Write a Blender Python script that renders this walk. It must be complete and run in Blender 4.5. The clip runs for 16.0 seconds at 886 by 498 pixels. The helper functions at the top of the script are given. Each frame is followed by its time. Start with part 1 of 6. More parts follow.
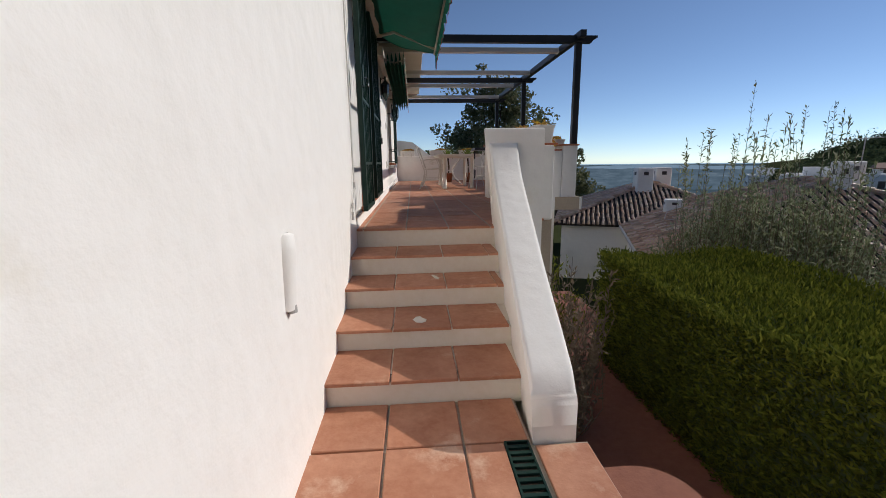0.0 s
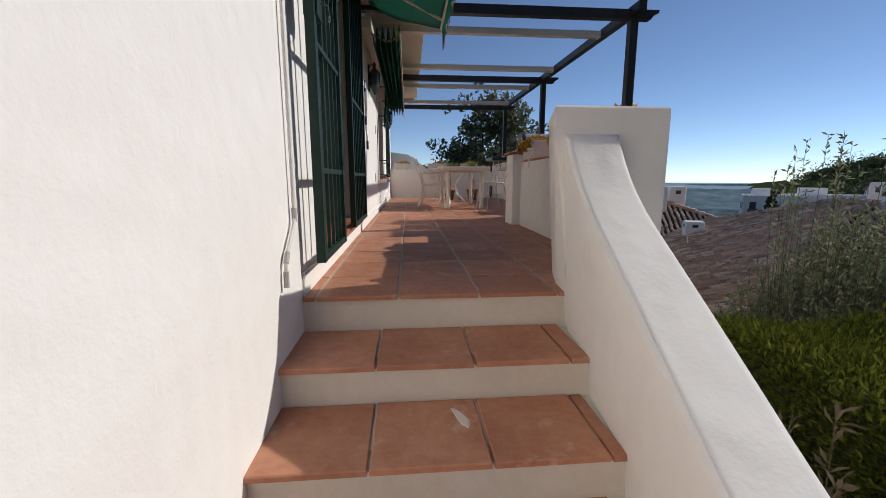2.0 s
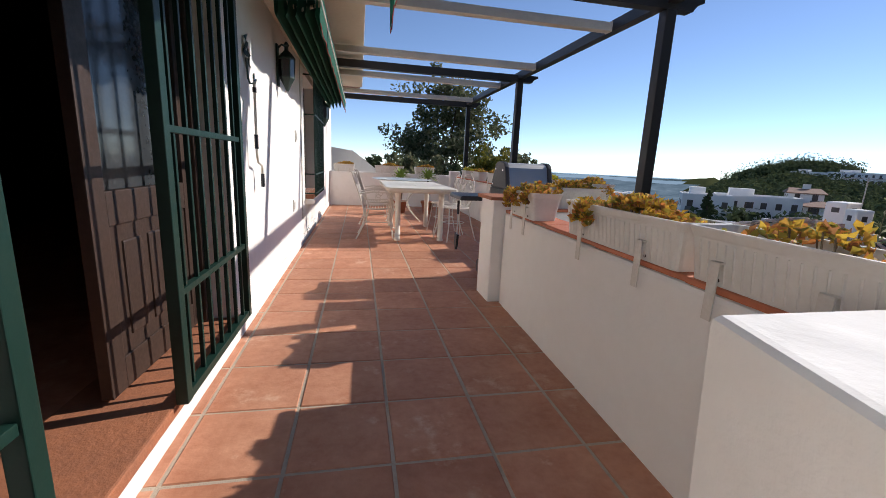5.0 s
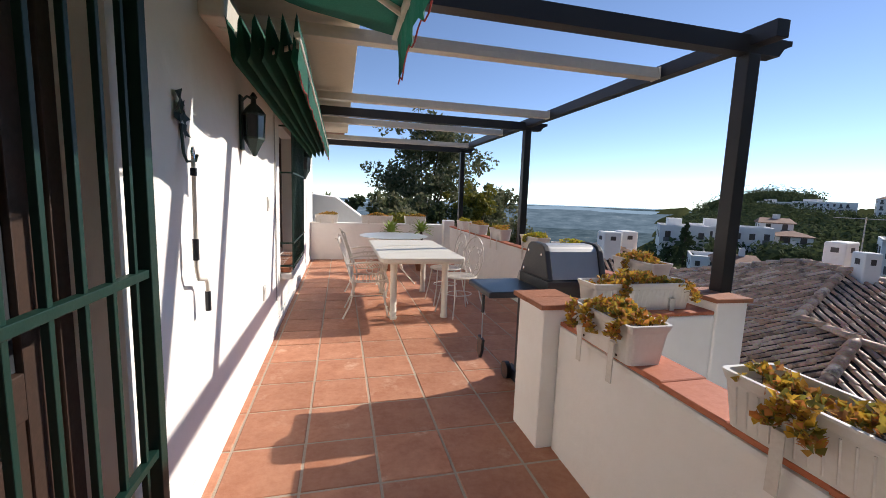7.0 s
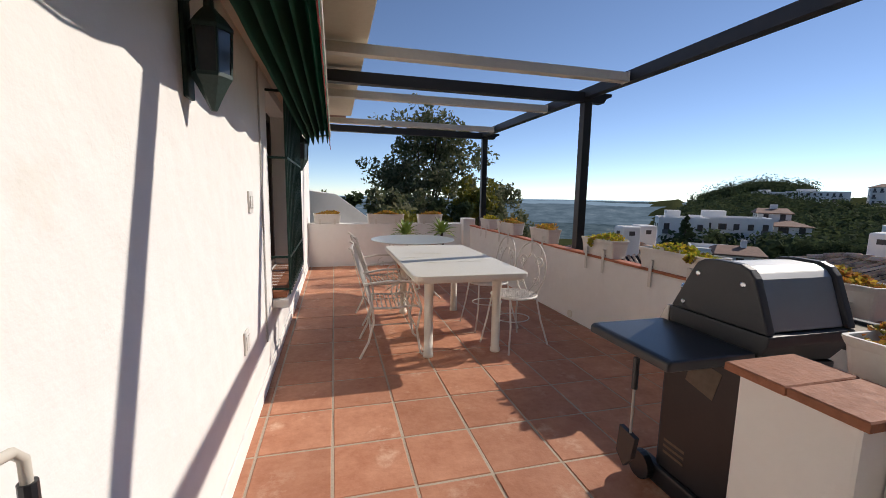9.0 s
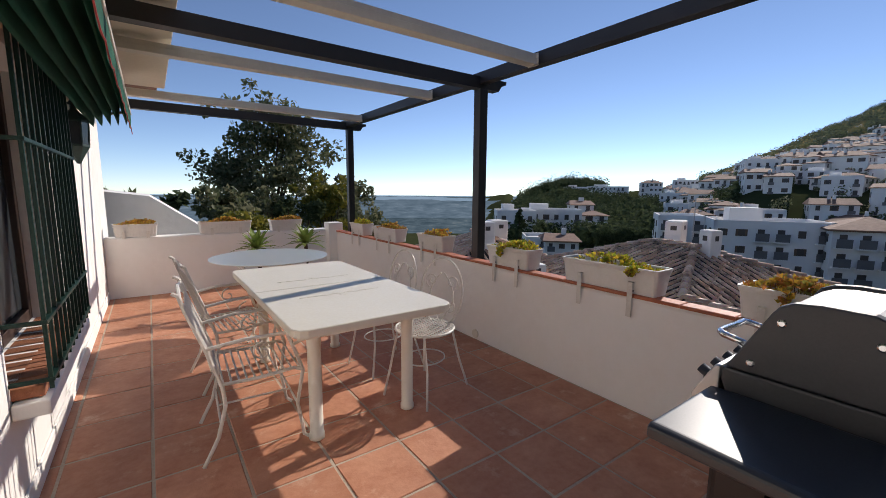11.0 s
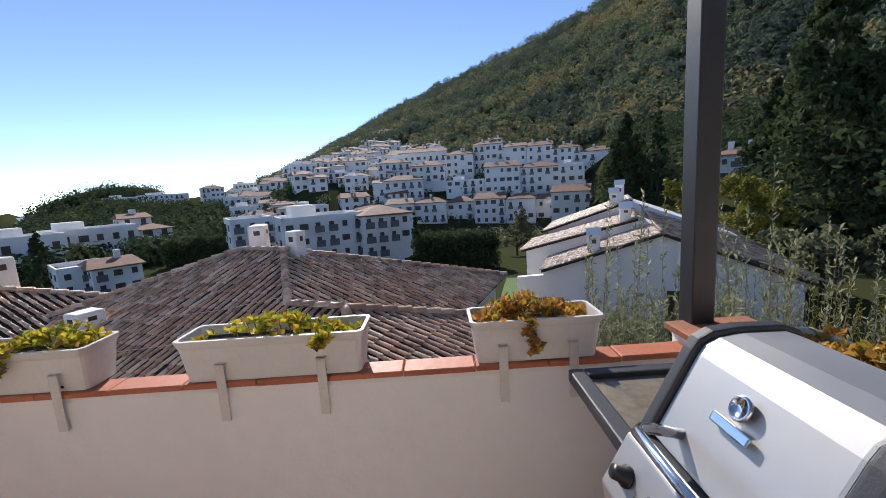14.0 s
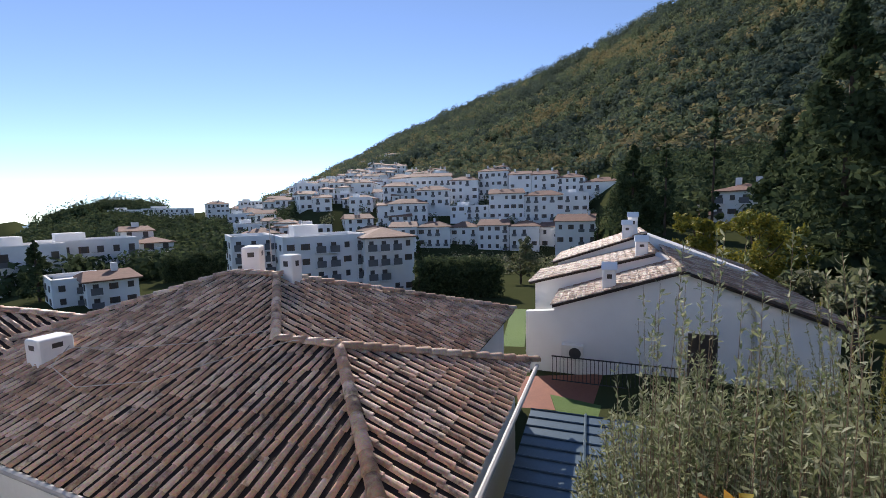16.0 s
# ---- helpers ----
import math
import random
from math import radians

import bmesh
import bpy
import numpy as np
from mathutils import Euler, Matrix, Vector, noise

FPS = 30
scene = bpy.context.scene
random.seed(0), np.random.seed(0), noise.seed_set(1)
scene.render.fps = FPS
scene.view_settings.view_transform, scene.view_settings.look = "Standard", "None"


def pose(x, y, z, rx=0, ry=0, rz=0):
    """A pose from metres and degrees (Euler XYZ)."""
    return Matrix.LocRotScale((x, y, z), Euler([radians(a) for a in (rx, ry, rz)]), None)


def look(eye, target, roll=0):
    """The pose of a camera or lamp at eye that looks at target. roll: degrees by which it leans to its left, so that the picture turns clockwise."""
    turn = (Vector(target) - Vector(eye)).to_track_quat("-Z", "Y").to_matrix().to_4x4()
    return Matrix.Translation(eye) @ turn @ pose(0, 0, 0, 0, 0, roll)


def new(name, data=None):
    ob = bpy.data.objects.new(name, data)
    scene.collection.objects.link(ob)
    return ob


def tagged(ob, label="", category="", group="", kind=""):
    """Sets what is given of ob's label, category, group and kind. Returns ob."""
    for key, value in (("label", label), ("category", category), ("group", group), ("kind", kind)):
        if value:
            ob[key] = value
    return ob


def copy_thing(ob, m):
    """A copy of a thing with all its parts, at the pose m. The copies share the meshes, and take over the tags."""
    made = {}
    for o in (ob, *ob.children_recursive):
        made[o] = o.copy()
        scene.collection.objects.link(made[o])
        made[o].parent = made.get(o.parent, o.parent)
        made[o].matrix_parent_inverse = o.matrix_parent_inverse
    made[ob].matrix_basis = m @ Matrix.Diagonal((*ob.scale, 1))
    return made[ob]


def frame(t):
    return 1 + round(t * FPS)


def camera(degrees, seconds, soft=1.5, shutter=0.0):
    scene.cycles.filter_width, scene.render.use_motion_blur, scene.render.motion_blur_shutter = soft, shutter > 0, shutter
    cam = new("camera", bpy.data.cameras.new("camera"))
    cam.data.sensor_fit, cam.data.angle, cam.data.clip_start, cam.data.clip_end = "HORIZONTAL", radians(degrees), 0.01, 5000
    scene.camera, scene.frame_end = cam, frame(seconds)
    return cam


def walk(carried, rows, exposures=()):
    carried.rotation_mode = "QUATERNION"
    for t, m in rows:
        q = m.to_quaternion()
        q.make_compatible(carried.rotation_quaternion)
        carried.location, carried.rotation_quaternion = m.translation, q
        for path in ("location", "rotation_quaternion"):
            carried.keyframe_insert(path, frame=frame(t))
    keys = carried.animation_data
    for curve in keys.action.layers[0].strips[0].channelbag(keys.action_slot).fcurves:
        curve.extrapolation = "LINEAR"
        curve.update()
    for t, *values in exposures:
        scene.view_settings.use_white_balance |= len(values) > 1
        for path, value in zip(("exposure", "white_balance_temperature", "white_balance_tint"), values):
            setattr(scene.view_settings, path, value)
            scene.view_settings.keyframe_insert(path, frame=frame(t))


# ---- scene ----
cam = camera(94.4, 16.0, soft=0.65)

EXPOSURE = [(0, -0.47, 6400, 11), (1.5, -0.45, 6400, 11), (3.0, -0.33, 6450, 11), (4.2, -0.02, 6450, 12), (6.3, 0.35, 6600, 14), (7.2, 0.32, 6700, 13), (8.5, 0.08, 6700, 13), (9.0, -0.1, 6700, 13),
            (11.5, 0.0, 6650, 14), (12.2, 0.2, 6600, 14), (13.3, 0.45, 6500, 13), (14.0, 0.42, 6500, 14), (15.0, 0.55, 6600, 15), (16.0, 0.48, 6600, 15)]
PATH = [
    (0, (0.5, -3.518, 0.546), (0.634, -1.566, 0.134), -0.8),
    (0.5, (0.477, -3.084, 0.492), (0.579, -1.125, 0.105), 0.5),
    (1, (0.458, -2.671, 0.518), (0.606, -0.708, 0.164), 0.8),
    (1.5, (0.462, -2.22, 0.524), (0.612, -0.258, 0.165), 0.6),
    (2, (0.471, -1.796, 0.515), (0.639, 0.168, 0.177), -0.0),
    (2.5, (0.5, -1.387, 0.536), (0.718, 0.569, 0.182), 0.9),
    (3, (0.54, -1.032, 0.668), (0.701, 0.925, 0.287), 1.4),
    (3.5, (0.558, -0.745, 0.759), (0.767, 1.199, 0.338), 0.1),
    (4, (0.603, -0.528, 0.828), (0.911, 1.402, 0.403), 0.6),
    (6.5, (0.697, 0.589, 1.316), (1.139, 2.516, 1.011), 2.9),
    (7, (0.603, 0.871, 1.345), (1.088, 2.795, 1.096), 2.0),
    (7.5, (0.556, 1.178, 1.311), (0.983, 3.116, 1.066), 1.5),
    (8, (0.527, 1.509, 1.32), (0.826, 3.467, 1.042), 1.9),
    (8.5, (0.449, 1.845, 1.335), (0.814, 3.789, 1.04), 1.1),
    (9, (0.456, 2.161, 1.304), (0.964, 4.077, 1.037), 1.0),
    (11.5, (0.556, 3.348, 1.372), (1.958, 4.744, 1.084), -0.3),
    (12, (0.639, 3.571, 1.388), (2.308, 4.628, 1.072), -1.9),
    (12.5, (0.733, 3.767, 1.383), (2.566, 4.452, 0.966), -4.0),
    (13, (0.969, 3.819, 1.374), (2.883, 4.203, 0.939), -2.3),
    (13.5, (1.199, 3.893, 1.385), (3.159, 4.1, 1.047), -1.8),
    (14, (1.454, 4.02, 1.405), (3.43, 4.001, 1.095), -3.6),
    (14.5, (1.694, 4.063, 1.372), (3.661, 3.943, 1.029), -3.1),
    (15, (1.968, 4.037, 1.383), (3.941, 3.946, 1.063), -1.0),
    (15.5, (2.202, 4.079, 1.372), (4.183, 3.965, 1.119), -0.3),
    (16, (2.42, 4.17, 1.455), (4.412, 4.154, 1.262), -1.4),
]
walk(cam, [(t, look(eye, target, roll)) for t, eye, target, roll in PATH], EXPOSURE)

# ---- light ----
SUN_AZ, SUN_EL = radians(13), radians(32.7)     # azimuth from +x towards +y
world = bpy.data.worlds.new("sky_world")
scene.world = world
world.use_nodes = True
wn = world.node_tree.nodes
sky = wn.new("ShaderNodeTexSky")
sky.sky_type, sky.sun_disc = "NISHITA", False
sky.sun_elevation, sky.sun_rotation = SUN_EL, radians(77)
sky.air_density, sky.dust_density, sky.ozone_density, sky.altitude = 0.82, 0.0, 2.2, 3000
wn["Background"].inputs["Strength"].default_value = 0.15
world.node_tree.links.new(sky.outputs[0], wn["Background"].inputs[0])
sun = new("sun", bpy.data.lights.new("sun", "SUN"))
sun.data.energy, sun.data.angle, sun.data.color = 4.2, radians(0.55), (1.0, 0.95, 0.87)
sun.matrix_world = look((60 * math.cos(SUN_EL) * math.cos(SUN_AZ), 60 * math.cos(SUN_EL) * math.sin(SUN_AZ), 60 * math.sin(SUN_EL)), (0, 0, 0))


# ---- materials ----
def material(name, c1, c2=None, rough=0.6, metal=0.0, coarse=1.5, fine=40.0, mix=0.5, bump=0.0, bump_scale=60.0, wave=0.0, wave_scale=3.0,
             jitter=0.0, island=0.0, spot=None, spot_scale=6.0, spot_at=0.62, spec=0.5, sheen=0.0, transmit=0.0, through_light=0.0):
    """Two-scale noise between c1 and c2, stains of colour spot, bump in grain and waves, random shift by object or island."""
    m = bpy.data.materials.new(name)
    m.use_nodes = True
    nt = m.node_tree
    n, ln = nt.nodes, nt.links
    bsdf = n["Principled BSDF"]
    geo = n.new("ShaderNodeNewGeometry")
    c2 = c2 or tuple(0.82 * v for v in c1)

    def noise_of(scale, detail=4.0, rough_=0.6):
        t = n.new("ShaderNodeTexNoise")
        t.inputs["Scale"].default_value, t.inputs["Detail"].default_value, t.inputs["Roughness"].default_value = scale, detail, rough_
        ln.new(geo.outputs["Position"], t.inputs["Vector"])
        return t.outputs["Fac"]

    def blend(fac, a, b, kind="MIX"):
        x = n.new("ShaderNodeMix")
        x.data_type, x.blend_type = "RGBA", kind
        for sock, v in ((x.inputs[0], fac), (x.inputs[6], a), (x.inputs[7], b)):
            if isinstance(v, bpy.types.NodeSocket):
                ln.new(v, sock)
            elif isinstance(v, (int, float)):
                sock.default_value = v
            else:
                sock.default_value = (*v, 1)
        return x.outputs[2]

    def ramp(v, lo, hi):
        r = n.new("ShaderNodeMapRange")
        r.inputs["From Min"].default_value, r.inputs["From Max"].default_value = lo, hi
        ln.new(v, r.inputs["Value"])
        return r.outputs["Result"]

    def maths(op, a, b):
        x = n.new("ShaderNodeMath")
        x.operation = op
        for sock, v in ((x.inputs[0], a), (x.inputs[1], b)):
            if isinstance(v, bpy.types.NodeSocket):
                ln.new(v, sock)
            else:
                sock.default_value = v
        return x.outputs[0]

    big, small = ramp(noise_of(coarse), 0.3, 0.7), ramp(noise_of(fine, 2.0), 0.25, 0.75)
    fac = maths("ADD", maths("MULTIPLY", big, mix), maths("MULTIPLY", small, 1 - mix))
    colour = blend(fac, c1, c2)
    if spot:
        colour = blend(ramp(noise_of(spot_scale, 6.0, 0.7), spot_at, spot_at + 0.12), colour, spot)
    if jitter:
        info = n.new("ShaderNodeObjectInfo")
        colour = blend(maths("MULTIPLY", info.outputs["Random"], jitter), colour, tuple(0.45 * v for v in c2))
    if island:
        colour = blend(maths("MULTIPLY", geo.outputs["Random Per Island"], island), colour, c2)
    ln.new(colour, bsdf.inputs["Base Color"])
    r = maths("ADD", maths("MULTIPLY", small, 0.12), rough - 0.06)
    ln.new(r, bsdf.inputs["Roughness"])
    bsdf.inputs["Metallic"].default_value = metal
    bsdf.inputs["Specular IOR Level"].default_value = spec
    if sheen:
        bsdf.inputs["Sheen Weight"].default_value = sheen
    if transmit:
        bsdf.inputs["Transmission Weight"].default_value = transmit
    if bump or wave:
        h = maths("ADD", maths("MULTIPLY", noise_of(bump_scale, 3.0), bump), maths("MULTIPLY", noise_of(wave_scale, 2.0), wave))
        b = n.new("ShaderNodeBump")
        b.inputs["Distance"].default_value = 1.0
        b.inputs["Strength"].default_value = 1.0
        ln.new(h, b.inputs["Height"])
        ln.new(b.outputs[0], bsdf.inputs["Normal"])
    if through_light:
        tr, ad = n.new("ShaderNodeBsdfTranslucent"), n.new("ShaderNodeMixShader")
        ln.new(colour, tr.inputs[0])
        ad.inputs[0].default_value = through_light
        ln.new(bsdf.outputs[0], ad.inputs[1])
        ln.new(tr.outputs[0], ad.inputs[2])
        ln.new(ad.outputs[0], n["Material Output"].inputs[0])
    return m


def leafy(name, greens, rough=0.6, light=0.25, spec=0.2):
    """A leaf material whose colour is picked leaf by leaf from the list."""
    m = material(name, greens[0], greens[1], rough=rough, coarse=3, fine=30, through_light=light, spec=spec)
    n, ln = m.node_tree.nodes, m.node_tree.links
    cr, geo = n.new("ShaderNodeValToRGB"), n.new("ShaderNodeNewGeometry")
    cr.color_ramp.interpolation = "CONSTANT"
    e = cr.color_ramp.elements
    while len(e) < len(greens):
        e.new(0.5)
    for k, c in enumerate(greens):
        e[k].position, e[k].color = k / len(greens), (*c, 1)
    ln.new(geo.outputs["Random Per Island"], cr.inputs[0])
    ln.new(cr.outputs[0], n["Principled BSDF"].inputs["Base Color"])
    for node in n:
        if node.bl_idname == "ShaderNodeBsdfTranslucent":
            ln.new(cr.outputs[0], node.inputs[0])
    return m


def clay_tiles(name, clays, lichen, amount):
    """Clay whose firing colour is picked tile by tile, mottled with lichen and soot."""
    m = material(name, clays[0], clays[1], rough=0.55, coarse=1.1, fine=18, bump=0.003, bump_scale=40)
    n, ln = m.node_tree.nodes, m.node_tree.links
    geo, info, cr = n.new("ShaderNodeNewGeometry"), n.new("ShaderNodeObjectInfo"), n.new("ShaderNodeValToRGB")
    add, frac = n.new("ShaderNodeMath"), n.new("ShaderNodeMath")
    add.operation, frac.operation = "ADD", "FRACT"
    ln.new(geo.outputs["Random Per Island"], add.inputs[0])
    ln.new(info.outputs["Random"], add.inputs[1])
    ln.new(add.outputs[0], frac.inputs[0])
    ln.new(frac.outputs[0], cr.inputs[0])
    cr.color_ramp.interpolation = "CONSTANT"
    e = cr.color_ramp.elements
    while len(e) < len(clays):
        e.new(0.5)
    for k, c in enumerate(clays):
        e[k].position, e[k].color = k / len(clays), (*c, 1)
    big, small, stain, mix, mix2 = n.new("ShaderNodeTexNoise"), n.new("ShaderNodeTexNoise"), n.new("ShaderNodeMapRange"), n.new("ShaderNodeMix"), n.new("ShaderNodeMix")
    big.inputs["Scale"].default_value, big.inputs["Detail"].default_value, big.inputs["Roughness"].default_value = 3.5, 6.0, 0.75
    small.inputs["Scale"].default_value, small.inputs["Detail"].default_value = 28.0, 3.0
    for t in (big, small):
        ln.new(geo.outputs["Position"], t.inputs["Vector"])
    stain.inputs["From Min"].default_value, stain.inputs["From Max"].default_value = 0.5, 0.66
    stain.inputs["To Max"].default_value = amount
    ln.new(big.outputs["Fac"], stain.inputs["Value"])
    mix.data_type = mix2.data_type = "RGBA"
    mix2.blend_type = "OVERLAY"
    mix2.inputs[0].default_value = 0.6
    ln.new(cr.outputs[0], mix2.inputs[6])
    ln.new(small.outputs["Color"], mix2.inputs[7])
    ln.new(stain.outputs[0], mix.inputs[0])
    ln.new(mix2.outputs[2], mix.inputs[6])
    mix.inputs[7].default_value = (*lichen, 1)
    ln.new(mix.outputs[2], n["Principled BSDF"].inputs["Base Color"])
    return m


LIME = material("limewash", (0.90, 0.875, 0.835), (0.85, 0.82, 0.77), rough=0.85, coarse=0.9, fine=14, mix=0.6, bump=0.0016, bump_scale=45, wave=0.022, wave_scale=3.2, spot=(0.80, 0.75, 0.66), spot_scale=1.1, spot_at=0.66, spec=0.2)
LIME_ROUGH = material("rough_worn_limewash", (0.88, 0.86, 0.82), (0.80, 0.77, 0.72), rough=0.9, coarse=2, fine=20, bump=0.004, bump_scale=26, wave=0.03, wave_scale=4, spot=(0.55, 0.50, 0.42), spot_scale=14, spot_at=0.70, spec=0.2)
LIME_FAR = material("far_limewash", (0.88, 0.86, 0.83), (0.80, 0.77, 0.73), rough=0.85, coarse=0.12, fine=1.2, spec=0.2)
RISER = material("riser_limewash", (0.80, 0.75, 0.67), (0.72, 0.65, 0.54), rough=0.85, coarse=3, fine=25, bump=0.0015, bump_scale=50, spec=0.2)
TERRA = material("terracotta_tile", (0.66, 0.33, 0.20), (0.43, 0.165, 0.085), rough=0.6, coarse=5, fine=26, mix=0.65, bump=0.0014, bump_scale=70, wave=0.006, wave_scale=6, jitter=0.36, spot=(0.72, 0.46, 0.32), spot_scale=3.5, spot_at=0.58)
GROUT = material("cement_joint", (0.52, 0.44, 0.34), (0.38, 0.31, 0.235), rough=0.9, coarse=3, fine=60, bump=0.003, bump_scale=90)
CAP = material("capping_tile", (0.58, 0.19, 0.09), (0.47, 0.14, 0.065), rough=0.6, coarse=5, fine=40, jitter=0.25, bump=0.001)
CAP_OLD = material("weathered_capping_tile", (0.43, 0.16, 0.075), (0.27, 0.11, 0.06), rough=0.75, coarse=6, fine=35, bump=0.004, bump_scale=45, spot=(0.12, 0.07, 0.045), spot_scale=9, spot_at=0.6)
PERGOLA = material("dark_pergola_paint", (0.018, 0.017, 0.018), (0.032, 0.030, 0.030), rough=0.45, coarse=4, fine=80, bump=0.0006, bump_scale=120)
GATE = material("green_gate_paint", (0.006, 0.026, 0.019), (0.010, 0.038, 0.028), rough=0.45, coarse=5, fine=60, bump=0.0005, spec=0.3)
ALU = material("white_aluminium", (0.68, 0.63, 0.54), (0.58, 0.53, 0.45), rough=0.45, coarse=2, fine=30)
AWNING = material("green_awning_cloth", (0.012, 0.135, 0.085), (0.010, 0.085, 0.055), rough=0.85, coarse=4, fine=120, bump=0.0006, bump_scale=300, through_light=0.25)
TRIM = material("red_awning_edging", (0.30, 0.035, 0.03), rough=0.8)
SOFFIT = material("cream_soffit", (0.74, 0.67, 0.55), (0.66, 0.59, 0.47), rough=0.85, coarse=1.5, fine=30, bump=0.0008)
PLASTIC = material("white_plastic", (0.78, 0.76, 0.72), (0.69, 0.66, 0.60), rough=0.5, coarse=4, fine=50, spot=(0.42, 0.38, 0.32), spot_scale=9, spot_at=0.70)
TABLE_TOP = material("cream_table_plastic", (0.80, 0.76, 0.66), (0.74, 0.69, 0.58), rough=0.42, coarse=2.5, fine=60)
IRON_WHITE = material("white_wrought_iron", (0.76, 0.73, 0.67), (0.62, 0.57, 0.50), rough=0.5, coarse=8, fine=90, bump=0.0006)
SOIL = material("dry_soil", (0.055, 0.035, 0.022), (0.03, 0.02, 0.013), rough=0.95, coarse=20, fine=90, bump=0.01, bump_scale=70)
BLACK = material("black_enamel", (0.012, 0.013, 0.016), (0.022, 0.023, 0.027), rough=0.38, coarse=3, fine=70, spot=(0.06, 0.06, 0.06), spot_scale=14, spot_at=0.68)
CAST = material("cast_grey_metal", (0.035, 0.036, 0.040), (0.055, 0.056, 0.06), rough=0.5, coarse=4, fine=140, bump=0.0005, bump_scale=200)
STEEL = material("brushed_steel", (0.56, 0.555, 0.54), (0.48, 0.475, 0.46), rough=0.55, metal=1.0, coarse=2, fine=7)
CHROME = material("chrome", (0.72, 0.72, 0.72), (0.62, 0.62, 0.62), rough=0.14, metal=1.0)
SHELF = material("dark_shelf_enamel", (0.030, 0.032, 0.037), (0.038, 0.040, 0.045), rough=0.36, coarse=5, fine=160)
GREASE = material("greasy_cast_tray", (0.36, 0.31, 0.22), (0.16, 0.12, 0.075), rough=0.4, coarse=7, fine=40, metal=0.3)
WOOD = material("dark_door_wood", (0.060, 0.034, 0.024), (0.034, 0.020, 0.015), rough=0.5, coarse=3, fine=50, bump=0.0008)
# Brown with shade put into it, for the room and the barbecue's openings.
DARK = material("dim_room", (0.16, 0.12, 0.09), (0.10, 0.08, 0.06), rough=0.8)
LANTERN = material("verdigris_lantern", (0.030, 0.062, 0.052), (0.015, 0.030, 0.026), rough=0.55, coarse=15, fine=80, bump=0.001)
GREY_STEEL = material("zinc_conduit", (0.52, 0.50, 0.47), (0.40, 0.38, 0.35), rough=0.5, coarse=10, fine=60)
ROOF = clay_tiles("roof_tile_clay", [(0.66, 0.46, 0.33), (0.52, 0.32, 0.21), (0.74, 0.56, 0.42), (0.46, 0.29, 0.19), (0.62, 0.39, 0.26), (0.56, 0.40, 0.30)], (0.10, 0.07, 0.05), 0.85)
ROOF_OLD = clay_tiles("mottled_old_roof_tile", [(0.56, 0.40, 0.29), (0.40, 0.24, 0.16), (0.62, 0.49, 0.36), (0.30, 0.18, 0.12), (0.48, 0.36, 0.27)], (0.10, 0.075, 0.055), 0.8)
# Clay bed darkened to carry the shade in the gaps between tiles.
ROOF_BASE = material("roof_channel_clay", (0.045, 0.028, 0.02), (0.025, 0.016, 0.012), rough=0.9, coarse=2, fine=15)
ROOF_FAR = material("far_roof_clay", (0.27, 0.145, 0.095), (0.17, 0.095, 0.065), rough=0.85, coarse=0.3, fine=2.5, bump=0.03, bump_scale=4)
SHED = material("blue_grey_sheet", (0.10, 0.145, 0.175), (0.075, 0.11, 0.135), rough=0.4, metal=0.2, coarse=1, fine=20)
GLASSY = material("dark_window_glass", (0.03, 0.035, 0.04), (0.05, 0.055, 0.06), rough=0.12)
FAR_IRON = material("far_balcony_iron", (0.10, 0.10, 0.10), (0.16, 0.15, 0.15), rough=0.6)
FAR_WOOD = material("far_shutter_wood", (0.16, 0.10, 0.07), (0.10, 0.07, 0.05), rough=0.7, jitter=0.4)
FAR_DARK = material("window_void", (0.05, 0.045, 0.045), (0.09, 0.07, 0.06), rough=0.35, jitter=0.5)
BARK = material("bark", (0.11, 0.075, 0.05), (0.06, 0.042, 0.03), rough=0.9, coarse=6, fine=30, bump=0.012, bump_scale=25)
TWIG = material("dry_twig", (0.20, 0.15, 0.095), (0.12, 0.085, 0.055), rough=0.9)
LAWN = material("lawn", (0.10, 0.16, 0.03), (0.065, 0.12, 0.022), rough=0.9, coarse=0.8, fine=30, bump=0.01, bump_scale=60)
PATH_RED = material("shaded_path_tile", (0.30, 0.11, 0.06), (0.21, 0.075, 0.045), rough=0.75, coarse=3, fine=18, bump=0.002)
SUCC = leafy("succulent_leaf", [(0.62, 0.38, 0.05), (0.70, 0.46, 0.07), (0.62, 0.25, 0.07), (0.44, 0.34, 0.06), (0.52, 0.30, 0.06), (0.24, 0.22, 0.05), (0.38, 0.18, 0.07)], light=0.4)
SUCC_GREEN = leafy("greener_succulent_leaf", [(0.66, 0.54, 0.055), (0.42, 0.44, 0.05), (0.27, 0.34, 0.045), (0.66, 0.48, 0.05), (0.36, 0.22, 0.07), (0.50, 0.46, 0.05)], light=0.4)
AGAVE = leafy("agave_leaf", [(0.16, 0.24, 0.06), (0.22, 0.29, 0.07), (0.12, 0.19, 0.05)], light=0.2)
OLIVE = leafy("olive_leaf", [(0.20, 0.22, 0.11), (0.27, 0.29, 0.17), (0.15, 0.18, 0.085), (0.33, 0.34, 0.22)], light=0.4)
HEDGE = leafy("hedge_leaf", [(0.11, 0.13, 0.018), (0.155, 0.175, 0.024), (0.07, 0.09, 0.015), (0.20, 0.21, 0.03)], light=0.22, rough=0.8, spec=0.06)
GUM = leafy("tree_leaf", [(0.13, 0.15, 0.075), (0.18, 0.19, 0.10), (0.10, 0.12, 0.06), (0.24, 0.23, 0.13)], light=0.4)
PINE = leafy("conifer_leaf", [(0.07, 0.095, 0.045), (0.10, 0.125, 0.058), (0.058, 0.078, 0.04)], rough=0.9, light=0.3, spec=0.03)
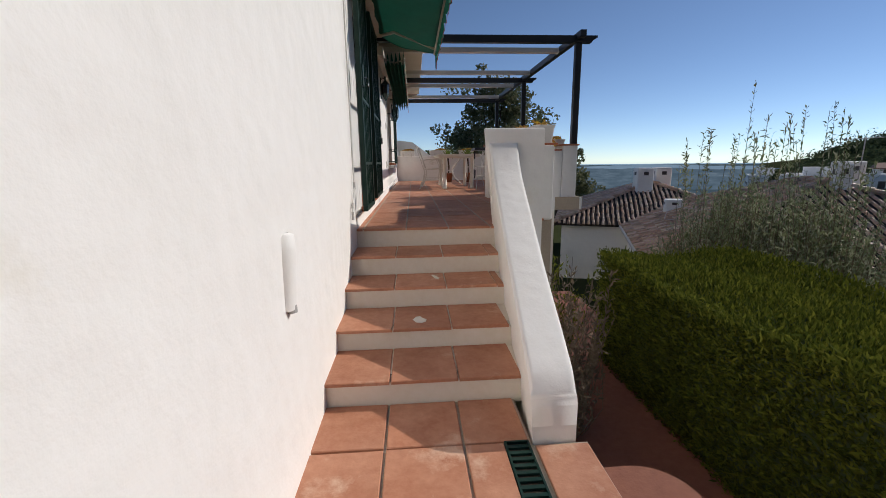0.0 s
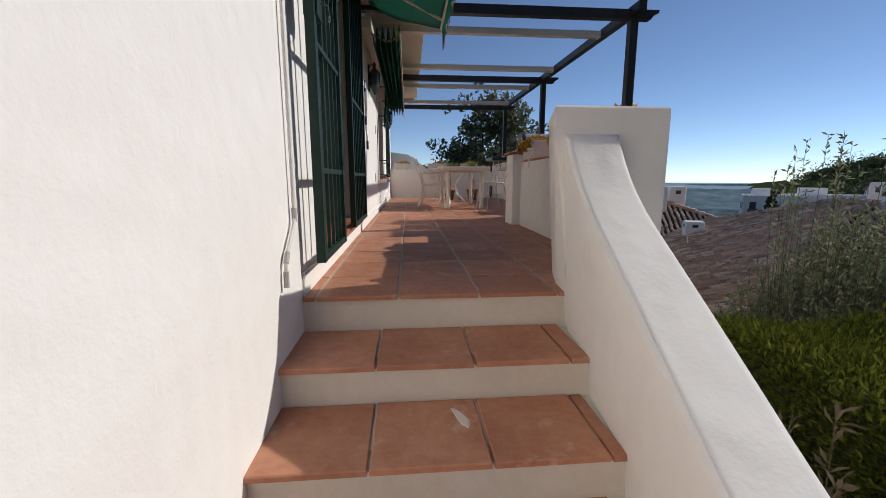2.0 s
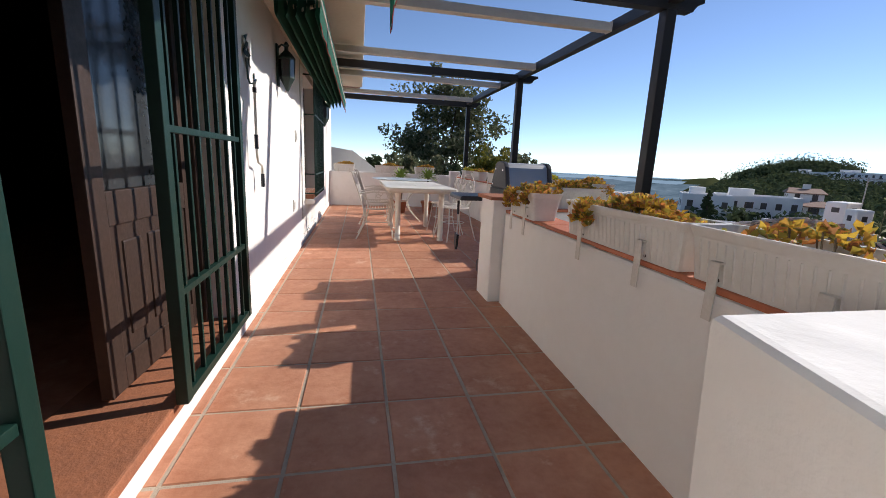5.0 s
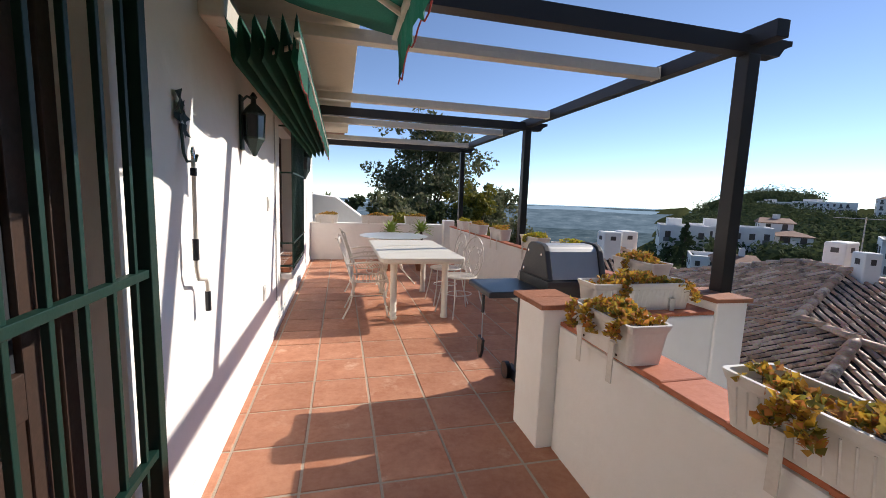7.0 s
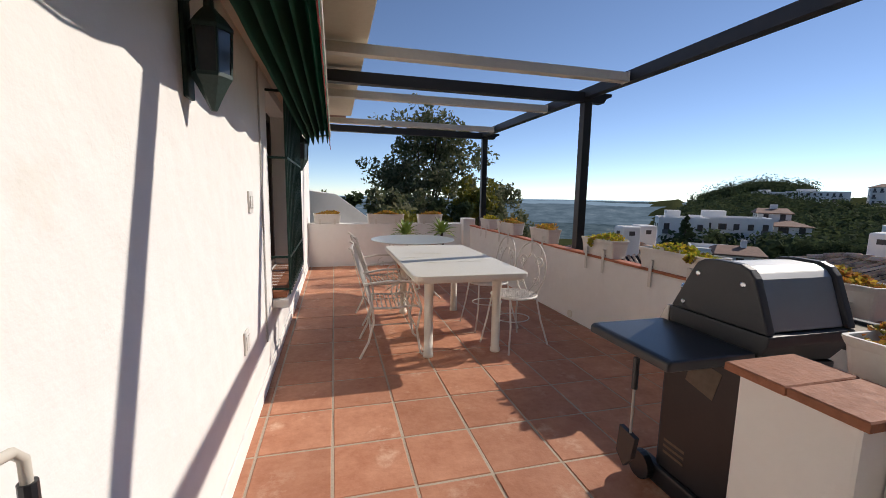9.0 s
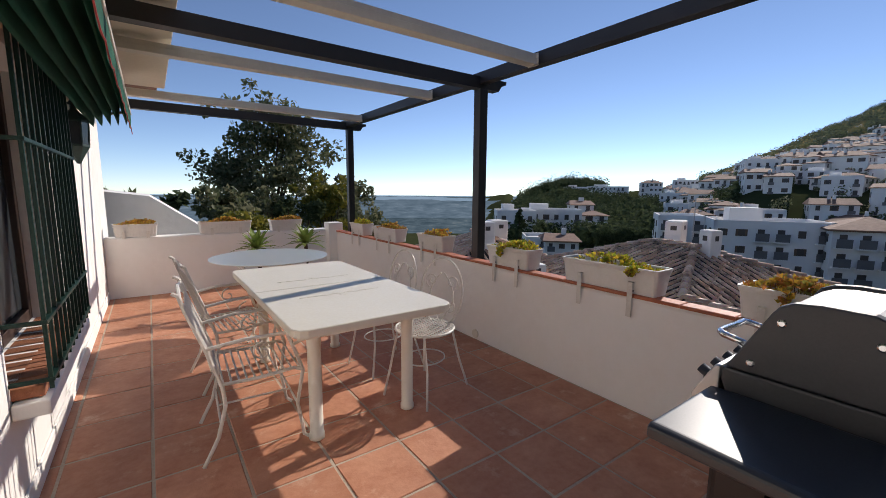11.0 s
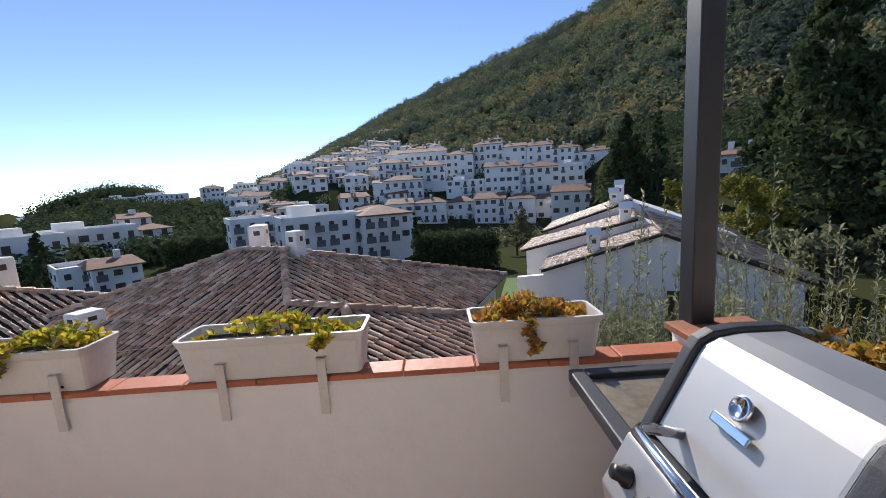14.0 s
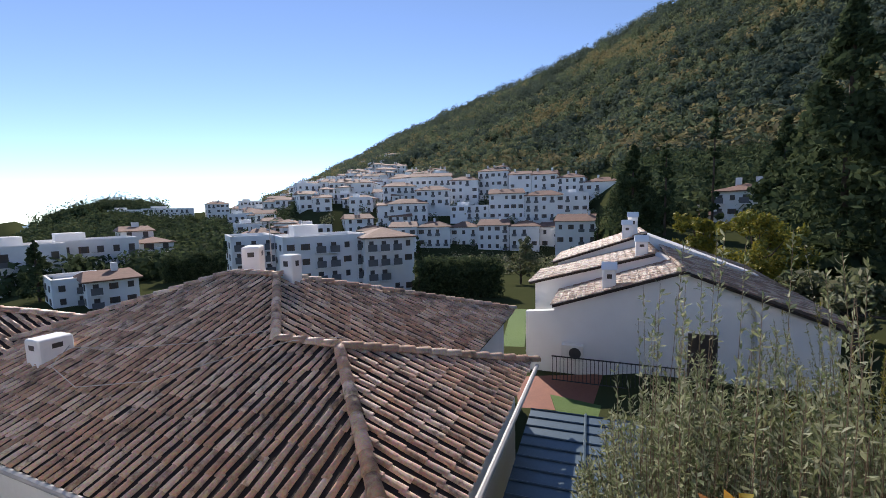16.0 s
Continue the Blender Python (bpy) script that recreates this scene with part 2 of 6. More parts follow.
SHRUB = leafy("yellow_shrub_leaf", [(0.22, 0.20, 0.03), (0.14, 0.15, 0.03), (0.28, 0.24, 0.04)], light=0.25)
WOODS = leafy("far_woods_leaf", [(0.19, 0.215, 0.115), (0.225, 0.245, 0.13), (0.15, 0.175, 0.095)], rough=0.95, light=0.3, spec=0.02)
WOODS_DARK = leafy("dark_woods_leaf", [(0.115, 0.14, 0.10), (0.135, 0.16, 0.11), (0.095, 0.12, 0.085)], rough=0.95, light=0.3, spec=0.02)
WOODS_OCHRE = leafy("ochre_woods_leaf", [(0.33, 0.275, 0.135), (0.29, 0.255, 0.12), (0.36, 0.28, 0.14)], rough=0.95, light=0.3, spec=0.02)
SLOPE = material("scrub_slope", (0.042, 0.052, 0.022), (0.062, 0.066, 0.03), rough=0.95, coarse=0.02, fine=0.4, spot=(0.05, 0.055, 0.025), spot_scale=0.15, spot_at=0.5, spec=0.0)


# ---- mesh helpers ----
def part(name, bm, mat, parent=None, label="", smooth=False):
    me = bpy.data.meshes.new(name)
    bm.to_mesh(me)
    bm.free()
    me.materials.append(mat)
    if smooth:
        me.polygons.foreach_set("use_smooth", [True] * len(me.polygons))
    ob = new(name, me)
    if parent:
        ob.parent = parent
    if label:
        tagged(ob, label)
    return ob


def raw(name, verts, faces, mat, parent=None, smooth=False):
    """One mesh object from numpy arrays of vertices and equal-sided faces."""
    me = bpy.data.meshes.new(name)
    v, f = np.asarray(verts, np.float32).reshape(-1, 3), np.asarray(faces, np.int32)
    k = f.shape[1]
    me.vertices.add(len(v))
    me.vertices.foreach_set("co", v.ravel())
    me.loops.add(f.size)
    me.loops.foreach_set("vertex_index", f.ravel())
    me.polygons.add(len(f))
    me.polygons.foreach_set("loop_start", np.arange(0, f.size, k))
    if smooth:
        me.polygons.foreach_set("use_smooth", np.ones(len(f), bool))
    me.update(calc_edges=True)
    me.materials.append(mat)
    ob = new(name, me)
    if parent:
        ob.parent = parent
    return ob


def empty(name, label, category, group="", at=(0, 0, 0), rz=0.0, kind=""):
    ob = new(name)
    ob.matrix_world = pose(*at, 0, 0, rz)
    return tagged(ob, label, category, group, kind)


def box(bm, x0, x1, y0, y1, z0, z1, bevel=0.0, seg=2):
    m = Matrix.LocRotScale(((x0 + x1) / 2, (y0 + y1) / 2, (z0 + z1) / 2), None, (abs(x1 - x0), abs(y1 - y0), abs(z1 - z0)))
    r = bmesh.ops.create_cube(bm, size=1, matrix=m)
    if bevel:
        e = {e for v in r["verts"] for e in v.link_edges}
        bmesh.ops.bevel(bm, geom=list(e), offset=bevel, segments=seg, affect="EDGES", profile=0.6)
    return bm


def prism(bm, outline, axis, a, b):
    """An outline of (p, q) pairs, extruded along axis from a to b; x: (y, z), y: (x, z), z: (x, y)."""
    def at(p, q, w):
        return {"x": (w, p, q), "y": (p, w, q), "z": (p, q, w)}[axis]
    lo, hi = [bm.verts.new(at(p, q, a)) for p, q in outline], [bm.verts.new(at(p, q, b)) for p, q in outline]
    k = len(outline)
    bm.faces.new(lo), bm.faces.new(hi)
    for i in range(k):
        bm.faces.new((lo[i], lo[(i + 1) % k], hi[(i + 1) % k], hi[i]))
    bmesh.ops.recalc_face_normals(bm, faces=bm.faces[:])
    return bm


def bevel_all(bm, offset, seg=2, sharp=0.5):
    e = [e for e in bm.edges if len(e.link_faces) == 2 and e.calc_face_angle(0) > sharp]
    bmesh.ops.bevel(bm, geom=e, offset=offset, segments=seg, affect="EDGES", profile=0.6)
    return bm


def tube(bm, points, r, seg=7, taper=1.0, closed=False):
    """A round bar along points."""
    pts = [Vector(p) for p in points]
    rings, up = [], None
    for i, p in enumerate(pts):
        if closed:
            d = pts[(i + 1) % len(pts)] - pts[i - 1]
        else:
            d = pts[min(i + 1, len(pts) - 1)] - pts[max(i - 1, 0)]
        d = d.normalized() if d.length > 1e-9 else Vector((0, 0, 1))
        if up is None:
            up = d.orthogonal().normalized()
        side = d.cross(up)
        side = side.normalized() if side.length > 1e-6 else d.orthogonal().normalized()
        up = side.cross(d).normalized()
        rr = r * (1 + (taper - 1) * i / max(1, len(pts) - 1))
        rings.append([bm.verts.new(p + rr * (math.cos(2 * math.pi * k / seg) * side + math.sin(2 * math.pi * k / seg) * up)) for k in range(seg)])
    for a, b in zip(rings, rings[1:] + (rings[:1] if closed else [])):
        for k in range(seg):
            bm.faces.new((a[k], a[(k + 1) % seg], b[(k + 1) % seg], b[k]))
    if not closed:
        bm.faces.new(rings[0][::-1]), bm.faces.new(rings[-1])
    return bm


def lathe(bm, profile, centre=(0, 0, 0), seg=16):
    """Rings of (radius, height) round an upright axis."""
    c = Vector(centre)
    rings = [[bm.verts.new(c + Vector((r * math.cos(2 * math.pi * k / seg), r * math.sin(2 * math.pi * k / seg), z))) for k in range(seg)] for r, z in profile]
    for a, b in zip(rings, rings[1:]):
        for k in range(seg):
            bm.faces.new((a[k], a[(k + 1) % seg], b[(k + 1) % seg], b[k]))
    bm.faces.new(rings[0][::-1]), bm.faces.new(rings[-1])
    return bm


def curl(centre, r0, r1, a0, a1, plane, n=14):
    """Points of a spiral in the plane of two unit vectors."""
    c, (u, w) = Vector(centre), (Vector(plane[0]), Vector(plane[1]))
    return [c + (r0 + (r1 - r0) * i / n) * (math.cos(a0 + (a1 - a0) * i / n) * u + math.sin(a0 + (a1 - a0) * i / n) * w) for i in range(n + 1)]


def structure(ob, label, category=""):
    return tagged(ob, label, category or ob.name.split("_")[0], kind="structure")


def leaves(rng, centres, directions, length, width, curve=0.25):
    """Arrays for folded leaves of two quads: centre of the foot, direction, size spread by rng."""
    n = len(centres)
    d = directions / np.linalg.norm(directions, axis=1, keepdims=True)
    a = rng.normal(size=(n, 3))
    s = np.cross(d, a)
    s /= np.linalg.norm(s, axis=1, keepdims=True) + 1e-9
    u = np.cross(s, d)
    ll = (length * rng.uniform(0.65, 1.3, (n, 1)))
    ww = (width * rng.uniform(0.7, 1.25, (n, 1))) / 2
    foot, tip = centres, centres + d * ll
    mid = centres + d * ll * 0.55 + u * ll * curve * 0.3
    lft, rgt = mid + s * ww + u * ll * curve * 0.2, mid - s * ww + u * ll * curve * 0.2
    v = np.stack([foot, lft, tip, rgt, mid], 1).reshape(-1, 3)
    k = np.arange(n)[:, None] * 5
    f = np.concatenate([k + np.array([[0, 4, 1]]), k + np.array([[1, 4, 2]]), k + np.array([[2, 4, 3]]), k + np.array([[3, 4, 0]])])
    return v, f


# ---- terrace, stair and house ----
STEP = [(0.0, 0.0), (-0.365, -0.160), (-0.715, -0.312), (-1.105, -0.458), (-1.495, -0.592)]   # nosing y, z from the top
LAND_Z = -0.732


def wall_with_openings(name, x0, x1, y0, y1, z0, z1, holes, mat, label):
    """A wall along y with rectangular openings (y0, y1, z0, z1)."""
    bm = bmesh.new()
    ys = sorted({y0, y1, *[h[0] for h in holes], *[h[1] for h in holes]})
    for a, b in zip(ys, ys[1:]):
        spans, at = [], z0
        for h in sorted((h for h in holes if h[0] <= a and h[1] >= b), key=lambda h: h[2]):
            spans.append((at, h[2]))
            at = h[3]
        spans.append((at, z1))
        for lo, hi in spans:
            box(bm, x0, x1, a, b, lo, hi)
    bmesh.ops.remove_doubles(bm, verts=bm.verts[:], dist=0.0005)
    inner = [f for f in bm.faces if any(f is not g and (f.calc_center_median() - g.calc_center_median()).length < 1e-4 for g in {g for v in f.verts for g in v.link_faces})]
    bmesh.ops.delete(bm, geom=inner, context="FACES")
    return structure(part(name, bm, mat), label, "wall")


DOOR = (0.50, 2.20, 0.14, 2.16)
WINDOW = (5.36, 6.62, 0.56, 2.02)
wall_with_openings("wall_house", -0.34, 0.0, -9.0, 10.4, -4.0, 2.62, [DOOR, WINDOW], LIME, "limewashed rough house wall with a door and a window")

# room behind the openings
# Walls and ceiling are coloured dark for the shade indoors.
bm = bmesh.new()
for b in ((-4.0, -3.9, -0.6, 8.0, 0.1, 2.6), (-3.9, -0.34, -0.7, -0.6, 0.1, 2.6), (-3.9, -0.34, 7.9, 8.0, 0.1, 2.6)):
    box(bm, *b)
structure(part("wall_room", bm, DARK), "plastered room walls coloured dark for the shade indoors", "wall")
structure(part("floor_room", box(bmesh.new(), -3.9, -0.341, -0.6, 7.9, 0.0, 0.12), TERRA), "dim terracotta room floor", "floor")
structure(part("ceiling_room", box(bmesh.new(), -3.9, -0.341, -0.6, 7.9, 2.5, 2.6), DARK), "plaster room ceiling coloured dark for the shade indoors", "ceiling")
structure(part("door_sill", box(bmesh.new(), -0.34, 0.035, 0.42, 2.25, 0.10, 0.145, 0.008), CAP_OLD), "worn clay door sill", "sill")
structure(part("plinth", box(bmesh.new(), 0.001, 0.012, 0.02, 9.5, -0.004, 0.105, 0.004), LIME), "low limewashed plinth along the house wall", "plinth")

# roof overhang of the house
structure(part("ceiling_eave", box(bmesh.new(), 0.0, 0.72, 3.45, 8.6, 2.42, 2.62, 0.01), SOFFIT), "cream plaster eave soffit", "eave")
structure(part("roof_house", box(bmesh.new(), -6.0, 0.68, -9.0, 10.4, 2.63, 2.75), ROOF_FAR), "clay roof over the house", "roof")

# terrace deck and its outer walls
bm = bmesh.new()
box(bm, 0.0, 3.10, 2.80, 9.70, -0.21, -0.004)
box(bm, 0.0, 2.05, 2.95, 9.70, -5.0, -0.2105)
box(bm, 0.0, 1.60, 0.012, 0.45, -4.0, -0.004)
box(bm, 0.0, 1.86, 0.4501, 2.80, -4.0, -0.004)
deck = structure(part("floor_terrace", bm, GROUT), "terracotta tiled terrace floor with pale cement joints", "floor")
bm = bmesh.new()
box(bm, 3.101, 3.14, 2.80, 9.80, -0.21, -0.02)
box(bm, 1.861, 1.93, 0.58, 2.79, -4.0, 0.60)
structure(part("wall_terrace_outer", bm, LIME), "limewashed outer face of the terrace", "wall")


def parapet(name, outline, z1, label, bevel=0.02, z0=-0.02, mat=LIME):
    bm = prism(bmesh.new(), outline, "z", z0, z1)
    bevel_all(bm, bevel)
    return structure(part(name, bm, mat), label, "parapet")


parapet("parapet_east", [(2.89, 3.102), (2.972, 3.102), (2.972, 9.80), (2.89, 9.80)], 0.715, "white parapet of the terrace with a tiled top")
parapet("parapet_end", [(0.001, 9.55), (2.888, 9.55), (2.888, 9.80), (0.001, 9.80)], 0.755, "white end parapet of the terrace")
parapet("parapet_low", [(1.665, 0.402), (1.845, 0.402), (1.88, 0.56), (1.905, 2.768), (1.73, 2.768)], 0.695, "low white parapet beside the walkway")
parapet("parapet_cross", [(1.91, 2.80), (2.795, 2.80), (2.795, 3.09), (1.88, 3.09)], 0.70, "white cross parapet behind the barbecue")
parapet("pillar_walkway", [(1.642, 2.77), (1.835, 2.77), (1.875, 3.08), (1.642, 3.08)], 0.783, "white square pillar at the parapet's end", 0.012)
parapet("pillar_post", [(2.80, 2.80), (3.03, 2.80), (3.03, 3.10), (2.80, 3.10)], 0.775, "white square pillar beside the pergola post", 0.012)
parapet("pillar_corner", [(2.76, 9.40), (2.99, 9.40), (2.99, 9.62), (2.76, 9.62)], 0.86, "small white corner pillar on the parapet", 0.012)
bm = bmesh.new()
rows = [[bm.verts.new((x, y, z)) for x, y in ((1.182 - 0.115 * z, -0.057), (1.60, -0.057), (1.70, 0.398), (1.275 - 0.07 * z, 0.398))] for z in (-0.95, 0.82)]
bm.faces.new(rows[0]), bm.faces.new(rows[1])
for i in range(4):
    bm.faces.new((rows[0][i], rows[0][(i + 1) % 4], rows[1][(i + 1) % 4], rows[1][i]))
bmesh.ops.recalc_face_normals(bm, faces=bm.faces[:])
bmesh.ops.bevel(bm, geom=[e for e in bm.edges if all(v.co.z > 0.7 for v in e.verts)], offset=0.022, segments=3, affect="EDGES", profile=0.6)
structure(part("pillar_block", bm, LIME), "white flared block at the stair head", "pillar")

# stair flank: sloping wall with a rounded top
bm = bmesh.new()
prof = [(-1.86, -4.0), (-1.86, -0.66), (-1.86, -0.56), (-1.825, -0.47), (-1.74, -0.39), (-1.2, -0.11), (-0.89, 0.085), (-0.6, 0.26), (-0.39, 0.385), (-0.25, 0.49), (-0.15, 0.60), (-0.10, 0.67), (-0.058, 0.70), (-0.058, -4.0)]
for _ in range(2):     # cut the corners of the upper edge
    top = prof[2:-1]
    cut = [top[0]]
    for (ya, za), (yb, zb) in zip(top, top[1:]):
        cut += [(0.75 * ya + 0.25 * yb, 0.75 * za + 0.25 * zb), (0.25 * ya + 0.75 * yb, 0.25 * za + 0.75 * zb)]
    prof = prof[:2] + cut + [top[-1], prof[-1]]
sec = []
for y, z in prof:
    x = 1.182 + 0.08 * (y + 0.06) - 0.07 * (z - 0.52 * y)
    sec.append([bm.verts.new((x, y, z)), bm.verts.new((1.372 + 0.08 * (y + 0.06), y, z))])
k = len(sec)
for i in range(k):
    a, b = sec[i], sec[(i + 1) % k]
    bm.faces.new((a[0], a[1], b[1], b[0]))
bm.faces.new([s[0] for s in sec]), bm.faces.new([s[1] for s in sec])
bmesh.ops.recalc_face_normals(bm, faces=bm.faces[:])
e = [e for e in bm.edges if all(v.co.z > -3 for v in e.verts) and abs(e.verts[0].co.y - e.verts[1].co.y) > 0.01]
bmesh.ops.bevel(bm, geom=e, offset=0.03, segments=3, affect="EDGES", profile=0.6)
for f in bm.faces:
    f.material_index = int(f.normal.z > 0.2)
for f in bm.faces:
    f.smooth = abs(f.normal.x) < 0.3 and f.calc_area() < 0.2
flank = part("stair_flank", bm, LIME)
flank.data.materials.append(LIME_ROUGH)
structure(flank, "sloping white stair wall with worn rounded top", "wall")

# stair of limewashed steps
stair = structure(empty("stair", "stair with limewashed risers and terracotta treads", "stair"), "stair with limewashed risers and terracotta treads", "stair")
for i, (y, z) in enumerate(STEP):
    low = STEP[i + 1][1] if i + 1 < len(STEP) else LAND_Z
    bm = box(bmesh.new(), -0.045, 1.26, y + 0.006, y + 0.09, low - 0.03, z - 0.018, 0.004)
    if i:
        box(bm, -0.045, 1.26, y + 0.091, STEP[i - 1][0] + 0.005, z - 0.2, z - 0.012)
    part("step", bm, RISER, stair)
landing = structure(part("floor_landing", prism(bmesh.new(), [(-0.05, -9.0), (1.28, -9.0), (1.28, -1.87), (1.02, -1.87), (1.02, -1.485), (-0.05, -1.485)], "z", -1.0, LAND_Z - 0.014), GROUT), "terracotta tiled landing at the stair foot", "floor")
end_house = empty("annex", "low white annex with a sloping roof beyond the terrace end", "annex", at=(0, 0, 0))
part("wall", prism(bmesh.new(), [(-0.3, -4.0), (-0.3, 1.35), (0.5, 1.25), (1.35, 0.62), (1.35, -4.0)], "y", 11.2, 15.0), LIME, end_house)
structure(part("wall_back", box(bmesh.new(), -0.34, 3.0, -9.3, -9.0, -3.0, 1.5), LIME), "white garden wall behind", "wall")

# lower step with a rounded corner and the sunk path by the hedge
bm = bmesh.new()
pts = [(1.285, -9.0), (1.285, -1.86)] + [(1.50 + 0.22 * math.sin(a), -2.08 + 0.22 * math.cos(a)) for a in [i * math.pi / 16 for i in range(9)]] + [(1.72, -9.0)]
prism(bm, pts, "z", -2.0, -0.90)
structure(part("step_lower", bm, PATH_RED), "lower terracotta step with a rounded corner", "step")
structure(part("floor_path", box(bmesh.new(), 1.25, 3.1, -9.0, 3.0, -2.2, -1.62), PATH_RED), "sunken red tiled path beside the hedge", "path")


# ---- pergola ----
pergola = empty("pergola", "dark painted timber pergola with pale awning rails over the terrace", "pergola")
PX = 3.03     # outer line of posts
for y, z0 in ((3.0, -0.004), (6.11, -0.004), (9.15, -0.004)):
    part("post", box(bmesh.new(), PX - 0.043, PX + 0.048, y - 0.045, y + 0.045, z0, 2.274, 0.006), PERGOLA, pergola)
for y in (3.0, 6.12, 9.2):
    bm = prism(bmesh.new(), [(0.0, 2.275), (0.0, 2.375), (3.31, 2.375), (3.31, 2.345), (3.25, 2.32), (3.22, 2.275)], "y", y - 0.045, y + 0.045)
    part("crossbeam", bm, PERGOLA, pergola)
part("long_beam", box(bmesh.new(), PX - 0.045, PX + 0.045, 2.80, 9.35, 2.315, 2.412, 0.004), PERGOLA, pergola)
for y in (3.70, 5.42, 6.85, 8.58):
    bm = bmesh.new()
    box(bm, 0.02, 2.955, y - 0.045, y + 0.045, 2.305, 2.350, 0.004)
    box(bm, 0.02, 2.95, y - 0.036, y + 0.036, 2.351, 2.384, 0.003)
    box(bm, 2.956, 2.965, y - 0.05, y + 0.05, 2.300, 2.390, 0.002)
    rail = part("awning_rail", bm, ALU, pergola, "pale aluminium awning rail")
    for dz in (2.325, 2.365):
        part("screw", tube(bmesh.new(), [(2.964, y - 0.02, dz), (2.971, y - 0.02, dz)], 0.006, 8), GREY_STEEL, rail)


# ---- garden table ----
def garden_table():
    t = empty("garden_table", "cream moulded plastic garden table on round legs", "table", at=(1.452, 5.875, 0))
    bm = bmesh.new()
    for s in (-1, 1):
        rim = [(0.455, s * 0.004), (0.455, s * 0.82), (0.446, s * 0.855), (0.425, s * 0.88), (0.39, s * 0.89)]
        half = bmesh.new()
        prism(half, rim + [(-x, y) for x, y in rim[::-1]], "z", 0.668, 0.712)
        bevel_all(half, 0.009, 3, 0.9)
        me = bpy.data.meshes.new("half")
        half.to_mesh(me)
        half.free()
        bm.from_mesh(me)
        bpy.data.meshes.remove(me)
    part("tabletop", bm, TABLE_TOP, t, smooth=False)
    bm = bmesh.new()
    box(bm, -0.42, 0.42, -0.84, 0.84, 0.645, 0.673, 0.008)
    part("apron", bm, TABLE_TOP, t)
    for sx in (-1, 1):
        for y in (-0.63, 0.62):
            bm = lathe(bmesh.new(), [(0.036, 0.0), (0.042, 0.004), (0.042, 0.03), (0.036, 0.034), (0.036, 0.5), (0.040, 0.62), (0.040, 0.646)], (sx * 0.287, y, 0), 18)
            part("leg", bm, TABLE_TOP, t, smooth=True)
    for y0 in (-0.30, 0.22):
        bm = bmesh.new()
        pts = [(-0.26 + 0.52 * i / 24, y0 + (0.012 * math.sin(i * 1.4) if 6 < i < 18 else 0), 0.7125) for i in range(25)]
        tube(bm, pts, 0.0022, 4)
        part("moulded_seam", bm, TABLE_TOP, t)
    for y0 in (-0.34, 0.26):
        part("hole_cap", lathe(bmesh.new(), [(0.024, 0.7122), (0.023, 0.7136)], (0.0, y0, 0), 14), TABLE_TOP, t)
    return t


garden_table()


